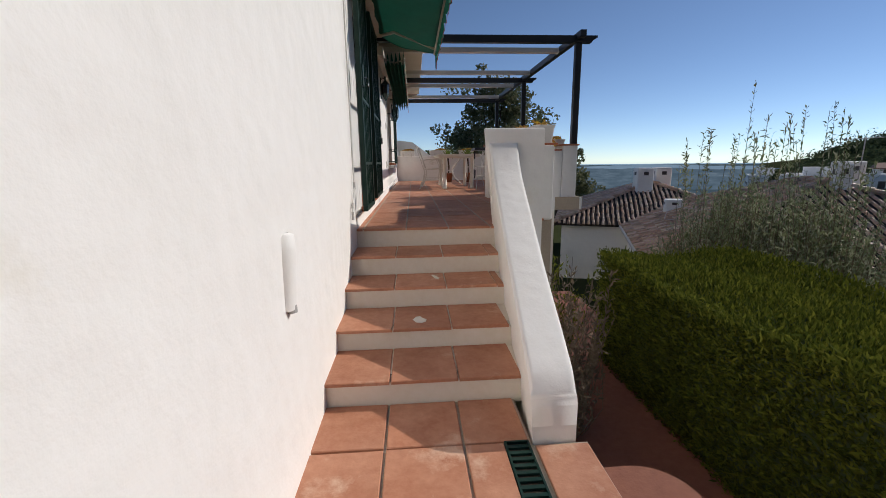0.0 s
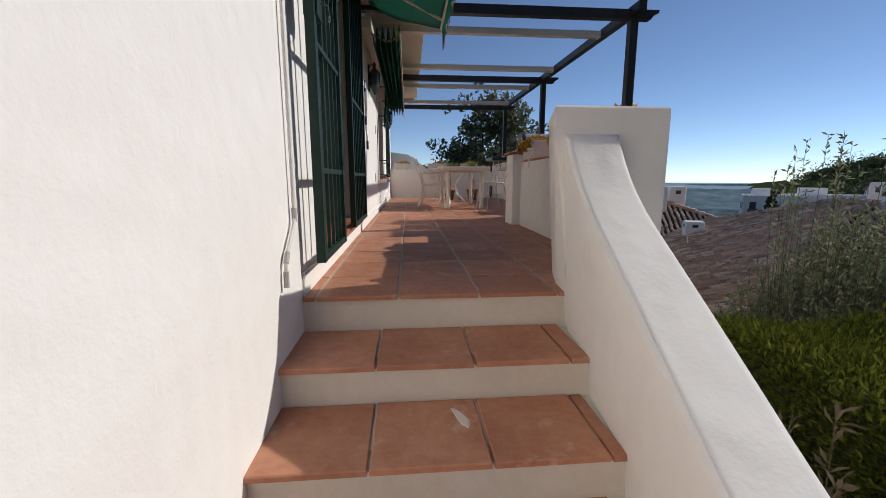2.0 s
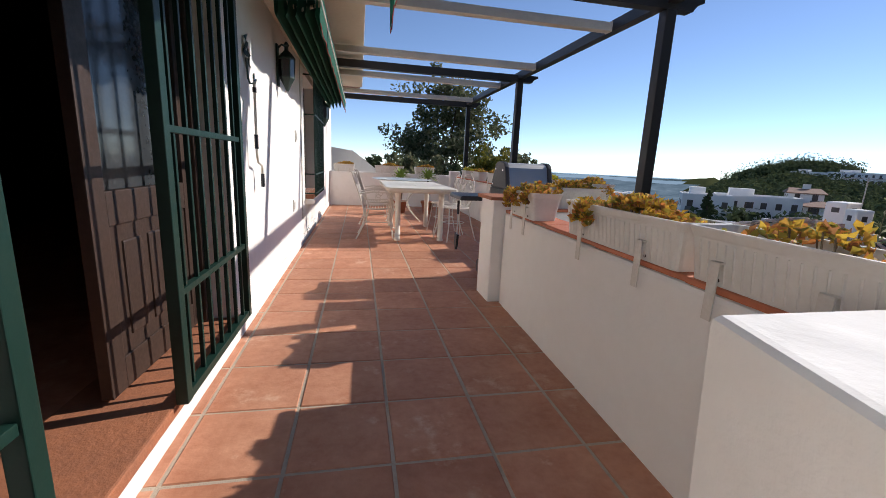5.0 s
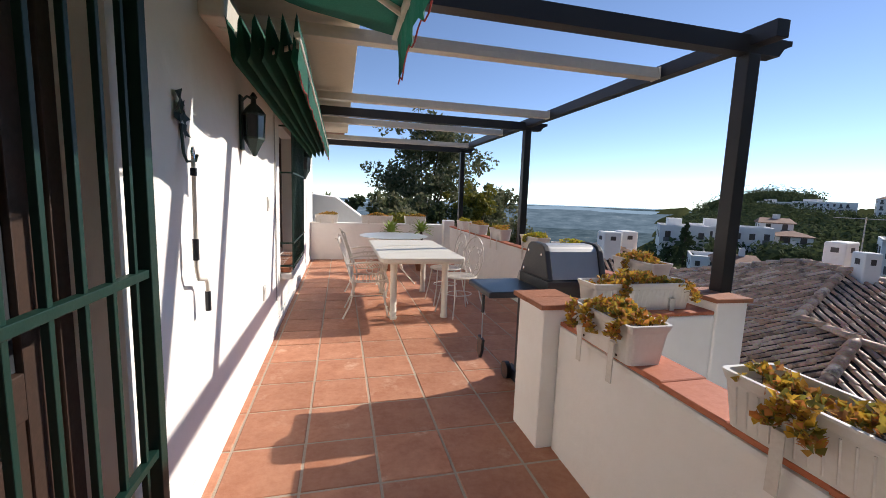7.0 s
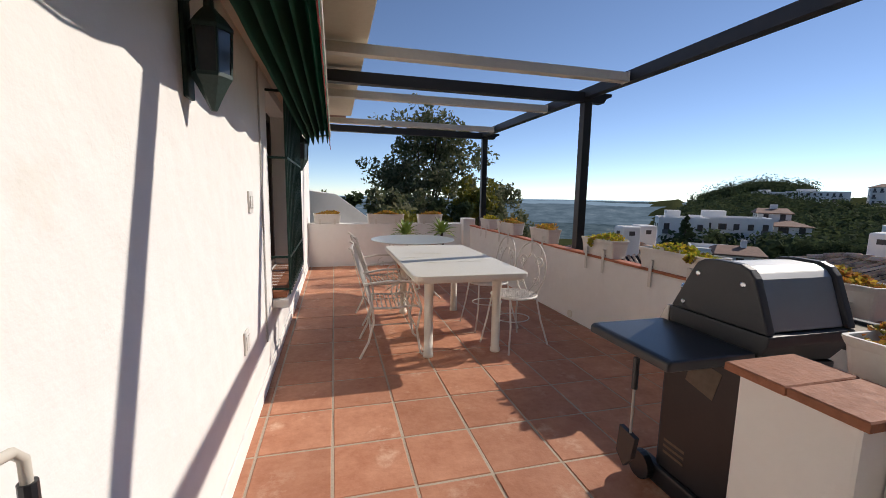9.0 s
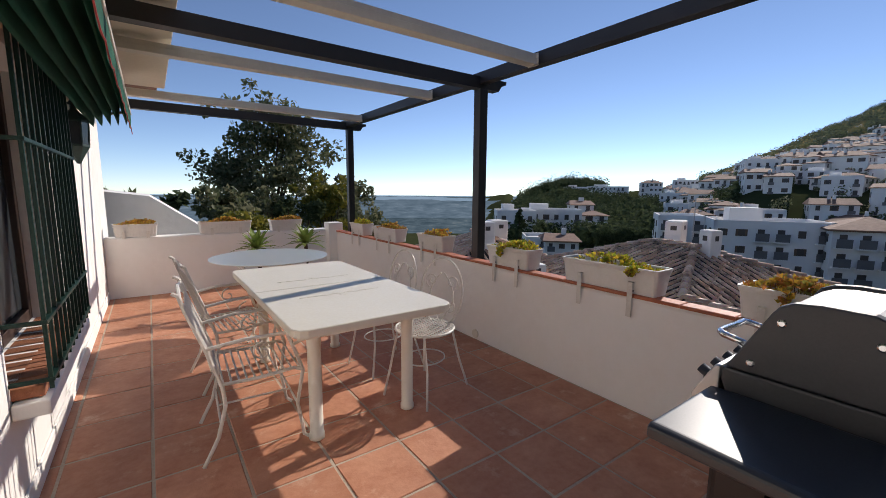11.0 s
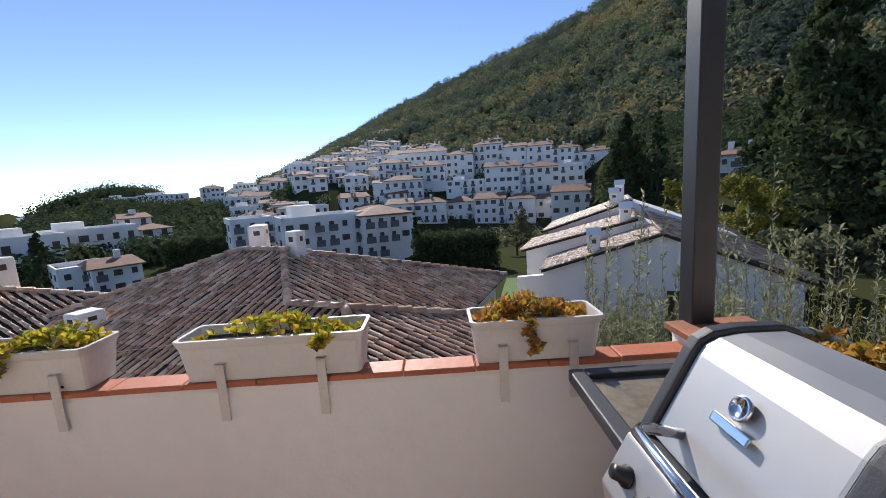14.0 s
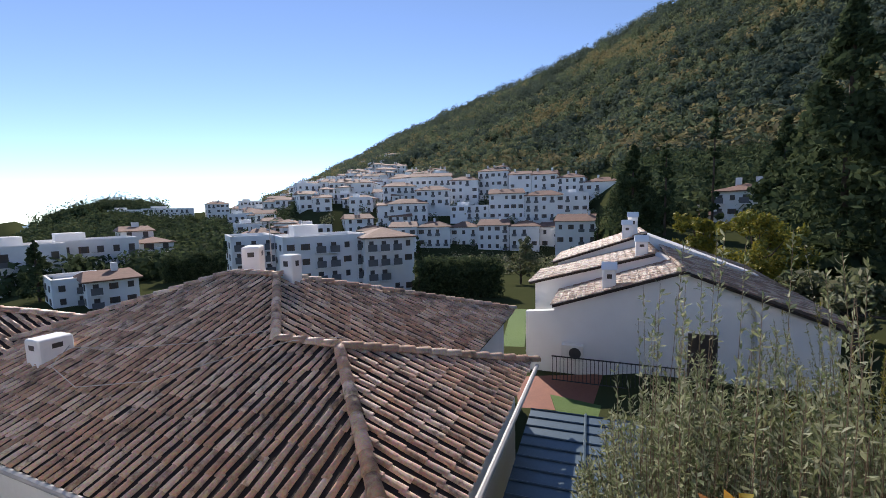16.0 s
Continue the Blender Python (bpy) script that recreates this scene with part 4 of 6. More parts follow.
leaf = grille("iron_gate", "dark green iron gate leaf with a lock, folded along the wall", 0.03, 0.68, 0.085, 0.145, 2.10, 5, (0.55, 1.08), "")
lk = part("lock_box", box(bmesh.new(), -0.03, 0.03, 0.03, 0.13, 1.03, 1.19, 0.006), GATE, leaf)
part("key", tube(bmesh.new(), [(0.03, 0.10, 1.10), (0.06, 0.105, 1.095), (0.062, 0.108, 1.06)], 0.005, 6), CHROME, lk)
part("keyring", tube(bmesh.new(), [(0.062, 0.108 + 0.016 * math.cos(a), 1.045 + 0.016 * math.sin(a)) for a in [i * math.pi / 6 for i in range(12)]], 0.003, 5, closed=True), CHROME, lk)
grille("iron_gate", "dark green iron gate leaf closed over the doorway", 1.34, 2.235, 0.06, 0.15, 2.14, 7, (0.55, 1.10), "")

door = structure(empty("door_1", "dark wooden glazed double door standing ajar", "door", at=(-0.16, 0.50, 0.146)), "dark wooden glazed double door standing ajar", "door")
for b in ((-0.04, 0.04, 0, 0.06, 0, 2.0), (-0.04, 0.04, 1.64, 1.70, 0, 2.0), (-0.04, 0.04, 0.06, 1.64, 1.94, 2.0)):
    part("door_frame", box(bmesh.new(), *b, 0.006), WOOD, door)
for y0, ang in ((0.07, 62), (1.63, -2)):
    lf = part("door_leaf", bmesh.new(), WOOD, door)
    bm = bmesh.new()
    s = 1 if y0 < 1 else -1
    for q in ((0, 0.09, 0.02, 1.92), (0.67, 0.76, 0.02, 1.92), (0.09, 0.67, 0.02, 0.14), (0.09, 0.67, 1.80, 1.92), (0.09, 0.67, 0.62, 0.74)):
        box(bm, -0.02, 0.02, s * q[0], s * q[1], q[2], q[3], 0.004)
    box(bm, -0.012, 0.012, s * 0.09, s * 0.67, 0.14, 0.62)
    for k in range(3):
        box(bm, -0.02, 0.02, s * (0.14 + 0.17 * k), s * (0.26 + 0.17 * k), 0.20, 0.56, 0.008)
    bm.to_mesh(lf.data)
    bm.free()
    lf.matrix_basis = pose(0, y0, 0, 0, 0, ang)
    part("pane", box(bmesh.new(), -0.003, 0.003, s * 0.092, s * 0.668, 0.742, 1.798), GLASSY, lf)
win = structure(empty("window_1", "dark timber window behind a projecting green iron grille", "window", at=(0, 5.36, 0.56)), "dark timber window behind a projecting green iron grille", "window")
for b in ((-0.2, -0.14, 0, 0.07, 0, 1.46), (-0.2, -0.14, 1.19, 1.26, 0, 1.46), (-0.2, -0.14, 0.07, 1.19, 0, 0.07), (-0.2, -0.14, 0.07, 1.19, 1.39, 1.46), (-0.2, -0.14, 0.6, 0.66, 0.07, 1.39)):
    part("window_frame", box(bmesh.new(), *b, 0.006), WOOD, win)
for y0, y1 in ((0.07, 0.6), (0.66, 1.19)):
    part("pane", box(bmesh.new(), -0.175, -0.168, y0, y1, 0.07, 1.39), GLASSY, win)
for k in range(10):
    part("sill_brick", box(bmesh.new(), -0.13, 0.10, 0.005 + 0.126 * k, 0.122 + 0.126 * k, -0.05, 0.0, 0.006), CAP_OLD, win)
part("sill", box(bmesh.new(), 0.001, 0.12, -0.03, 1.29, -0.12, -0.055, 0.01), LIME, win)
for k in range(12):
    y = 0.0 + 1.26 * k / 11
    part("grille_bar", box(bmesh.new(), 0.117, 0.131, y - 0.007, y + 0.007, -0.02, 1.47, 0.002), GATE, win)
for z in (0.02, 0.26, 0.98, 1.44):
    bm = box(bmesh.new(), 0.112, 0.136, -0.012, 1.272, z - 0.008, z + 0.008, 0.002)
    box(bm, 0.0, 0.112, -0.012, 0.004, z - 0.008, z + 0.008, 0.002)
    box(bm, 0.0, 0.112, 1.256, 1.272, z - 0.008, z + 0.008, 0.002)
    part("grille_rail", bm, GATE, win)


# ---- awnings ----
def folded_awning(name, label, y0, y1, x_wall, x_front, z_top, z_front, folds, rng):
    a = empty(name, label, "awning", "folding awnings", (0, y0, 0))
    w = y1 - y0
    bm = bmesh.new()
    prof = []
    for k in range(folds * 8 + 1):
        t = k / (folds * 8)
        x = x_wall + (x_front - x_wall) * t
        z = z_top - 0.03 - 0.20 * (0.5 - 0.5 * math.cos(2 * math.pi * folds * t)) + 0.05 * t
        prof.append((x, z))
    prof += [(x_front + 0.005, z_front - 0.05), (x_front + 0.002, z_front - 0.13)]
    ny = 24
    grid = [[bm.verts.new((x + rng.uniform(-0.003, 0.003), w * j / ny, z + 0.012 * math.sin(j * 0.7 + i * 0.2) * (1 if i > len(prof) - 3 else 0.2))) for j in range(ny + 1)] for i, (x, z) in enumerate(prof)]
    for p, q in zip(grid, grid[1:]):
        for j in range(ny):
            bm.faces.new((p[j], p[j + 1], q[j + 1], q[j]))
    part("canopy", bm, AWNING, a, "green pleated awning cloth", True)
    bm = bmesh.new()
    n = 46
    top, bot = [], []
    for j in range(n + 1):
        y = w * j / n
        top.append(bm.verts.new((x_front + 0.004, y, z_front - 0.12)))
        bot.append(bm.verts.new((x_front + 0.004 + rng.uniform(-0.006, 0.006), y, z_front - 0.15 - 0.03 * abs(math.sin(j * math.pi / 4)))))
    for j in range(n):
        bm.faces.new((top[j], top[j + 1], bot[j + 1], bot[j]))
    val = part("valance", bm, AWNING, a)
    part("edging", tube(bmesh.new(), [v for v in [(x_front + 0.006, w * j / n, z_front - 0.152 - 0.03 * abs(math.sin(j * math.pi / 4))) for j in range(n + 1)]], 0.004, 4), TRIM, val, "red edging tape")
    part("front_bar", tube(bmesh.new(), [(x_front, -0.02, z_front), (x_front, w + 0.02, z_front)], 0.014, 8), ALU, a)
    part("wall_box", box(bmesh.new(), 0.0, 0.11, 0, w, z_top - 0.04, z_top + 0.08, 0.015), ALU, a)
    for y in (0.12, w - 0.12):
        part("arm", tube(bmesh.new(), [(0.05, y, z_top - 0.03), ((x_wall + x_front) / 2, y + 0.10, z_top - 0.10), (x_front, y, z_front)], 0.014, 6), ALU, a)
    return a


folded_awning("awning", "green striped awning folded in pleats over the window", 2.95, 8.05, 0.11, 0.41, 2.13, 2.05, 5, random.Random(3))

aw = empty("awning", "green awning half out over the door, with pale folding arms", "awning", "folding awnings", (0, 0.35, 0))
bm = bmesh.new()
W, NX, NY = 2.62, 10, 20
grid = [[bm.verts.new((0.05 + 0.80 * i / NX, W * j / NY, 2.34 - 0.22 * i / NX - 0.05 * math.sin(math.pi * i / NX) + 0.008 * math.sin(j * 1.3 + i))) for j in range(NY + 1)] for i in range(NX + 1)]
for p, q in zip(grid, grid[1:]):
    for j in range(NY):
        bm.faces.new((p[j], p[j + 1], q[j + 1], q[j]))
part("canopy", bm, AWNING, aw, "green awning cloth", True)
bm = bmesh.new()
r3 = random.Random(8)
top = [bm.verts.new((0.865, W * j / 40, 2.12)) for j in range(41)]
bot = [bm.verts.new((0.875 + r3.uniform(-0.02, 0.02), W * j / 40 + r3.uniform(-0.01, 0.01), 1.98 - 0.05 * abs(math.sin(j * 0.8)) - (0.06 if j > 37 else 0))) for j in range(41)]
for j in range(40):
    bm.faces.new((top[j], top[j + 1], bot[j + 1], bot[j]))
val = part("valance", bm, AWNING, aw, "limp scalloped valance")
part("edging", tube(bmesh.new(), [v for v in [(0.876, W * j / 40, 1.978 - 0.05 * abs(math.sin(j * 0.8)) - (0.06 if j > 37 else 0)) for j in range(41)]], 0.004, 4), TRIM, val, "red edging tape")
part("front_bar", box(bmesh.new(), 0.845, 0.885, -0.03, W + 0.03, 2.10, 2.14, 0.006), ALU, aw)
part("wall_box", box(bmesh.new(), 0.0, 0.12, 0, W, 2.32, 2.44, 0.02), ALU, aw)
for y, d in ((0.2, 1), (W - 0.2, -1)):
    arm = part("arm", tube(bmesh.new(), [(0.06, y, 2.29), (0.30, y + d * 0.50, 2.20)], 0.020, 8), ALU, aw)
    part("forearm", tube(bmesh.new(), [(0.30, y + d * 0.50, 2.20), (0.845, y + d * 0.06, 2.115)], 0.017, 8), ALU, arm)


# ---- fittings on the house wall ----
def wall_lantern(y, z, s=1.0):
    l = empty("wall_lantern", "verdigris metal wall lantern with glass sides", "lamp", "wall lanterns", (0.0, y, z))
    part("back_plate", box(bmesh.new(), 0.0, 0.015, -0.045 * s, 0.045 * s, -0.16 * s, 0.24 * s, 0.006), LANTERN, l)
    bm = bmesh.new()

    def hexring(r, zz):
        return [(0.095 * s + r * s * math.cos(a), r * s * math.sin(a), zz * s) for a in [i * math.pi / 3 for i in range(6)]]
    rows = [[bm.verts.new(q) for q in hexring(r, zz)] for r, zz in ((0.012, -0.20), (0.03, -0.16), (0.06, -0.10), (0.075, -0.075), (0.075, -0.06))]
    for a, b in zip(rows, rows[1:]):
        for k in range(6):
            bm.faces.new((a[k], a[(k + 1) % 6], b[(k + 1) % 6], b[k]))
    bm.faces.new(rows[0][::-1]), bm.faces.new(rows[-1])
    part("base", bm, LANTERN, l)
    bm = bmesh.new()
    rows = [[bm.verts.new(q) for q in hexring(r, zz)] for r, zz in ((0.085, 0.10), (0.085, 0.115), (0.05, 0.16), (0.02, 0.19), (0.018, 0.22), (0.03, 0.235), (0.008, 0.27))]
    for a, b in zip(rows, rows[1:]):
        for k in range(6):
            bm.faces.new((a[k], a[(k + 1) % 6], b[(k + 1) % 6], b[k]))
    bm.faces.new(rows[0][::-1]), bm.faces.new(rows[-1])
    part("cap", bm, LANTERN, l)
    lo, hi = hexring(0.07, -0.06), hexring(0.078, 0.10)
    for k in range(6):
        part("corner_bar", tube(bmesh.new(), [lo[k], hi[k]], 0.006 * s, 5), LANTERN, l)
        bm = bmesh.new()
        k2 = (k + 1) % 6
        bm.faces.new([bm.verts.new(q) for q in (lo[k], lo[k2], hi[k2], hi[k])])
        part("pane", bm, GLASSY, l)
    part("bracket", tube(bmesh.new(), [(0.01, 0, 0.20 * s), (0.05 * s, 0, 0.24 * s), (0.095 * s, 0, 0.22 * s)], 0.008, 6), LANTERN, l)
    return l


wall_lantern(3.71, 1.725, 0.82)
wall_lantern(7.25, 1.74)

hook = empty("hook_ornament", "dark metal leaf-shaped wall hook", "hook", at=(0.0, 2.68, 1.62))
for k, (dy, dz, r) in enumerate(((0, 0.02, 20), (0.03, 0.0, -50), (-0.03, -0.01, 60), (0.035, -0.05, -80), (-0.02, 0.06, 20))):
    bm = bmesh.new()
    pts = [bm.verts.new((0.012 + 0.008 * math.sin(i * 2.1), 0.042 * math.cos(i * math.pi / 4) * (1 if i % 2 else 0.5), 0.046 * math.sin(i * math.pi / 4) * (1 if i % 2 else 0.6))) for i in range(8)]
    bm.faces.new(pts)
    bmesh.ops.solidify(bm, geom=bm.faces[:], thickness=0.006)
    o = part("leaf", bm, LANTERN, hook)
    o.matrix_basis = pose(0.002, dy, dz, r)
part("stem", tube(bmesh.new(), [(0.01, 0, -0.03), (0.012, 0.01, -0.14), (0.02, 0.02, -0.17), (0.045, 0.035, -0.165), (0.05, 0.04, -0.14)], 0.006, 6), LANTERN, hook)

crank = empty("awning_crank", "white awning crank rod with black grips hanging on the wall", "crank", at=(0.05, 2.67, 1.50))
part("eye", tube(bmesh.new(), [(0, 0.012 * math.cos(a), -0.02 + 0.022 * math.sin(a)) for a in [i * math.pi / 6 for i in range(12)]], 0.0045, 5, closed=True), CHROME, crank)
part("rod", tube(bmesh.new(), [(0, 0, -0.04), (0, 0.0, -0.09), (0, -0.01, -0.47), (0, 0.01, -0.515), (0, 0.10, -0.535), (0, 0.118, -0.555), (0, 0.12, -0.66)], 0.0075, 8), ALU, crank, "", True)
for z0, z1, y in ((-0.105, -0.075, 0.0), (-0.435, -0.35, -0.008), (-0.675, -0.59, 0.12)):
    part("grip", tube(bmesh.new(), [(0, y, z0), (0, y, z1)], 0.0115, 10), BLACK, crank)

for y, z in ((4.64, 1.24), (4.38, 0.53)):
    sk = empty("wall_switch", "white double switch plate", "switch", "wall plates", (0, y, z))
    part("plate", box(bmesh.new(), 0, 0.012, -0.045, 0.045, -0.06, 0.06, 0.003), PLASTIC, sk)
    for dy in (-0.02, 0.02):
        part("rocker", box(bmesh.new(), 0.0121, 0.017, dy - 0.016, dy + 0.016, -0.035, 0.035, 0.002), PLASTIC, sk)

pipe = empty("conduit", "white electrical conduit with grey joints running down the wall", "pipe", at=(0.018, -0.14, 0))
part("tube", tube(bmesh.new(), [(0, 0.045, 2.4), (0, 0.03, 1.0), (0, 0.029, 0.37), (0, 0.012, 0.33), (0, -0.10, 0.235), (0, -0.123, 0.20), (0, -0.128, 0.14)], 0.0075, 8), PLASTIC, pipe, "", True)
for a, b in (((0, 0.030, 0.40), (0, 0.027, 0.345)), ((0, -0.095, 0.242), (0, -0.121, 0.205)), ((0, -0.126, 0.175), (0, -0.130, 0.115))):
    part("joint", tube(bmesh.new(), [a, b], 0.0105, 10), GREY_STEEL, pipe)
cable = empty("wall_cable", "thin grey cable clipped to the wall", "cable", at=(0.008, 5.02, 0))
part("wire", tube(bmesh.new(), [(0, 0, 2.1), (0, 0.01, 1.2), (0, -0.01, 0.3)], 0.006, 5), GREY_STEEL, cable)
rain = empty("plaster_spout", "white plastered half-round pipe cover on the stair wall", "pipe", at=(0, -1.92, -0.02))
bm = bmesh.new()
rows = []
for z, r in ((0.31, 0.012), (0.30, 0.035), (0.22, 0.042), (0.06, 0.036), (0.015, 0.033)):
    rows.append([bm.verts.new((r * 0.9 * math.sin(a), (r + 0.01) * math.cos(a) - (0.31 - z) * 0.12, z)) for a in [i * math.pi / 8 for i in range(9)]])
for a, b in zip(rows, rows[1:]):
    for k in range(8):
        bm.faces.new((a[k], a[k + 1], b[k + 1], b[k]))
part("cover", bm, LIME, rain, "", True)
part("spout", tube(bmesh.new(), [(0.012, -0.038, 0.03), (0.014, -0.04, 0.0)], 0.02, 10), GREY_STEEL, rain)

def splash(x, y, z, pts):
    bm = bmesh.new()
    lo = [bm.verts.new((px, py, 0)) for px, py in pts]
    hi = [bm.verts.new((px * 0.8, py * 0.8, 0.003)) for px, py in pts]
    bm.faces.new(hi)
    for i in range(len(pts)):
        bm.faces.new((lo[i], lo[(i + 1) % len(pts)], hi[(i + 1) % len(pts)], hi[i]))
    s = tagged(part("plaster_splash", bm, RISER), "dried pale plaster splash on a stair tread", "stain", "plaster splashes")
    s.matrix_world = pose(x, y, z)


splash(0.51, -0.98, STEP[3][1] + 0.002, [(0.045, -0.04), (0.05, 0.0), (0.02, 0.03), (0.01, 0.06), (-0.02, 0.05), (-0.04, 0.0), (-0.02, -0.05), (0.02, -0.06)])
splash(0.645, -0.495, STEP[2][1] + 0.002, [(0.02, -0.06), (0.03, -0.02), (0.01, 0.03), (-0.01, 0.06), (-0.03, 0.07), (-0.015, 0.0), (0.0, -0.04)])
drain = empty("drain_grate", "green slotted drain grate set in the landing floor", "drain", at=(0.945, -2.37, LAND_Z))
for b in ((-0.058, -0.048, -0.55, 0.52, -0.012, 0.002), (0.048, 0.058, -0.55, 0.52, -0.012, 0.002), (-0.048, 0.048, 0.51, 0.52, -0.012, 0.002)):
    part("edge", box(bmesh.new(), *b, 0.001), GATE, drain)
for k in range(26):
    part("slat", box(bmesh.new(), -0.048, 0.048, -0.54 + 0.0405 * k, -0.54 + 0.0405 * k + 0.019, -0.012, 0.0, 0.001), GATE, drain)
part("channel", box(bmesh.new(), -0.058, 0.058, -0.55, 0.52, -0.0138, -0.013), SOIL, drain)
spout = empty("drain_spout", "small clay drain hole at the foot of the parapet", "drain", at=(2.889, 5.95, 0.02))
part("pipe_mouth", tube(bmesh.new(), [(-0.012, 0, 0.03), (0.05, 0, 0.03)], 0.04, 14), RISER, spout)


# ---- land ----
EYE = (2.0, 4.0)
TURN = 0.8     # degrees by which the land is turned about the terrace
SKYLINE = [(-180, 3), (-120, 10), (-90, 17), (-70, 24), (-50, 27), (-29.3, 21.9), (-17.8, 18.0), (-10, 15.4), (-2.4, 12.7), (4.8, 9.8), (12, 6.0), (17.6, 3.0), (21, 1.7), (26.4, 0.6), (30.5, 0.1), (34, 1.0), (38, 1.0), (40.5, 0.2), (44, -1.2), (47, -2.0), (180, -2.0)]
CREST = [(-180, 300), (-60, 520), (-30, 650), (-17, 800), (5, 1000), (18, 1050), (24, 600), (30, 380), (38, 330), (45, 330), (180, 330)]
NEAR_TOWN = [(0, -4.6), (20, -5.2), (40, -8.0), (58, -9.5), (100, -14.5), (132, -15.5), (146, -6.0), (158, -1.0), (175, 4.0), (200, 9.0)]
NEAR_LEFT = [(0, -4.6), (20, -5.5), (60, -9.5), (100, -10.0), (140, -9.0), (200, -6.0)]
NEAR_RIGHT = [(0, -4.6), (20, -4.8), (40, -4.5), (75, -2.5), (120, 6.0), (200, 20.0)]
NEAR_PLAIN = [(0, -4.6), (20, -4.8), (60, -9.0), (200, -24.0)]


def table_at(rows, v):
    return np.interp(v, [r[0] for r in rows], [r[1] for r in rows])


def land_height(a, r):
    """Ground height at azimuth a (degrees) and distance r from the terrace."""
    a, r = np.asarray(a, float), np.asarray(r, float)
    near = np.zeros(np.broadcast(a, r).shape)
    w_plain = np.clip((a - 44) / 8, 0, 1)
    w_left = np.clip((a - 17) / 6, 0, 1) * (1 - w_plain)
    w_right = np.clip((-20 - a) / 6, 0, 1)
    w_town = 1 - np.clip(w_plain + w_left + w_right, 0, 1)
    rr = np.minimum(r, 200)
    for w, rows in ((w_town, NEAR_TOWN), (w_left, NEAR_LEFT), (w_right, NEAR_RIGHT), (w_plain, NEAR_PLAIN)):
        near = near + w * table_at(rows, rr)
    crest = table_at(CREST, a)
    top = 1.4 + crest * np.tan(np.radians(table_at(SKYLINE, a)))
    top = np.where(a > 44, -47 + (top + 47) * np.clip((48 - a) / 4, 0, 1), top)
    t = np.clip((r - 200) / (crest - 200), 0, None)
    far = near + (top - near) * np.minimum(t, 1) ** 1.05
    drop = np.clip(t - 1, 0, 1.5)
    far = np.where(a > 44, far, far - drop * (top + 47) * 0.67)
    far = np.where((t > 2.4) & (a <= 44), np.minimum(far, -47), far)
    return np.where(r <= 200, near, np.maximum(far, -49))


def spot(a, r, z=None):
    x, y = EYE[0] + r * math.cos(radians(a + TURN)), EYE[1] + r * math.sin(radians(a + TURN))
    return (x, y, float(land_height(a, r)) if z is None else z)


A_ = np.concatenate([np.arange(-180, -60, 5.0), np.arange(-60, 60, 0.8), np.arange(60, 180.1, 5.0)])
R_ = np.concatenate([[3.0], np.geomspace(7, 200, 30), np.geomspace(215, 1100, 44), np.geomspace(1200, 4700, 12)])
ga, gr = np.meshgrid(A_, R_, indexing="ij")
gz = land_height(ga, gr)
bumps = np.array([[noise.noise(Vector((x * 0.03, y * 0.03, 0))) + 0.5 * noise.noise(Vector((x * 0.09, y * 0.09, 3))) for x, y in zip(ra, rb)] for ra, rb in zip(gr * np.cos(np.radians(ga + TURN)), gr * np.sin(np.radians(ga + TURN)))])
gz = gz + bumps * np.clip((gr - 210) / 60, 0, 1) * np.clip(gr / 90, 0, 7) * (gz > -40)
land = np.stack([EYE[0] + gr * np.cos(np.radians(ga + TURN)), EYE[1] + gr * np.sin(np.radians(ga + TURN)), gz], -1).reshape(-1, 3)
na, nr = ga.shape
i, j = np.meshgrid(np.arange(na - 1), np.arange(nr - 1), indexing="ij")
q = (i * nr + j).ravel()
structure(raw("ground", land, np.stack([q, q + nr, q + nr + 1, q + 1], 1), SLOPE, smooth=True), "scrubby hillside falling to the valley and rising to the mountain", "ground")
structure(raw("ground_near", [(-9, -12, -4.7), (9, -12, -4.7), (9, 14, -4.7), (-9, 14, -4.7)], [(0, 1, 2, 3)], SLOPE), "earth below the terrace", "ground")

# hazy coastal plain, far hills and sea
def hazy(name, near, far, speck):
    """Distant land that glows softly, haze put into its colours: fields and groves in thin bands between two colours.
    """
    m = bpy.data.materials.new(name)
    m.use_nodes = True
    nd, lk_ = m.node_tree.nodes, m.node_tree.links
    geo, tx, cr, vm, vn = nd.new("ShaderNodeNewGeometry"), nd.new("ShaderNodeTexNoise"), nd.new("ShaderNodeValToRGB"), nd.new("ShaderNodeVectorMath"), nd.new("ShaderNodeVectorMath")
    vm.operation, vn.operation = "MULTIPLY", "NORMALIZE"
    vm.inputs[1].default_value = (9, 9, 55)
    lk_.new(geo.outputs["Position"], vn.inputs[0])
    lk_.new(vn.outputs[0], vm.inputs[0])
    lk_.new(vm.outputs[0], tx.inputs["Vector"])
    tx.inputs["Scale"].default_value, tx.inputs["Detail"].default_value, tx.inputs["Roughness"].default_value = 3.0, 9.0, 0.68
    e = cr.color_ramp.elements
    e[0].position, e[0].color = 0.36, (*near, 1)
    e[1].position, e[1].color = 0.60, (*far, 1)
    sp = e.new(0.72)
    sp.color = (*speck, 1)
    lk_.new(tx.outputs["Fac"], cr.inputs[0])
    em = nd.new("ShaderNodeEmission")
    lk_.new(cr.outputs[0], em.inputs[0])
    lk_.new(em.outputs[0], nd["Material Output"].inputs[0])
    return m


# Aerial haze painted as emission: paler and bluer with distance.
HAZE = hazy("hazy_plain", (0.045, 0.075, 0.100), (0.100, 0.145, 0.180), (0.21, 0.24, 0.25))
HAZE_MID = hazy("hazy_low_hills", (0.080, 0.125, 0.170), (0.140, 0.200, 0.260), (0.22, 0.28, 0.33))
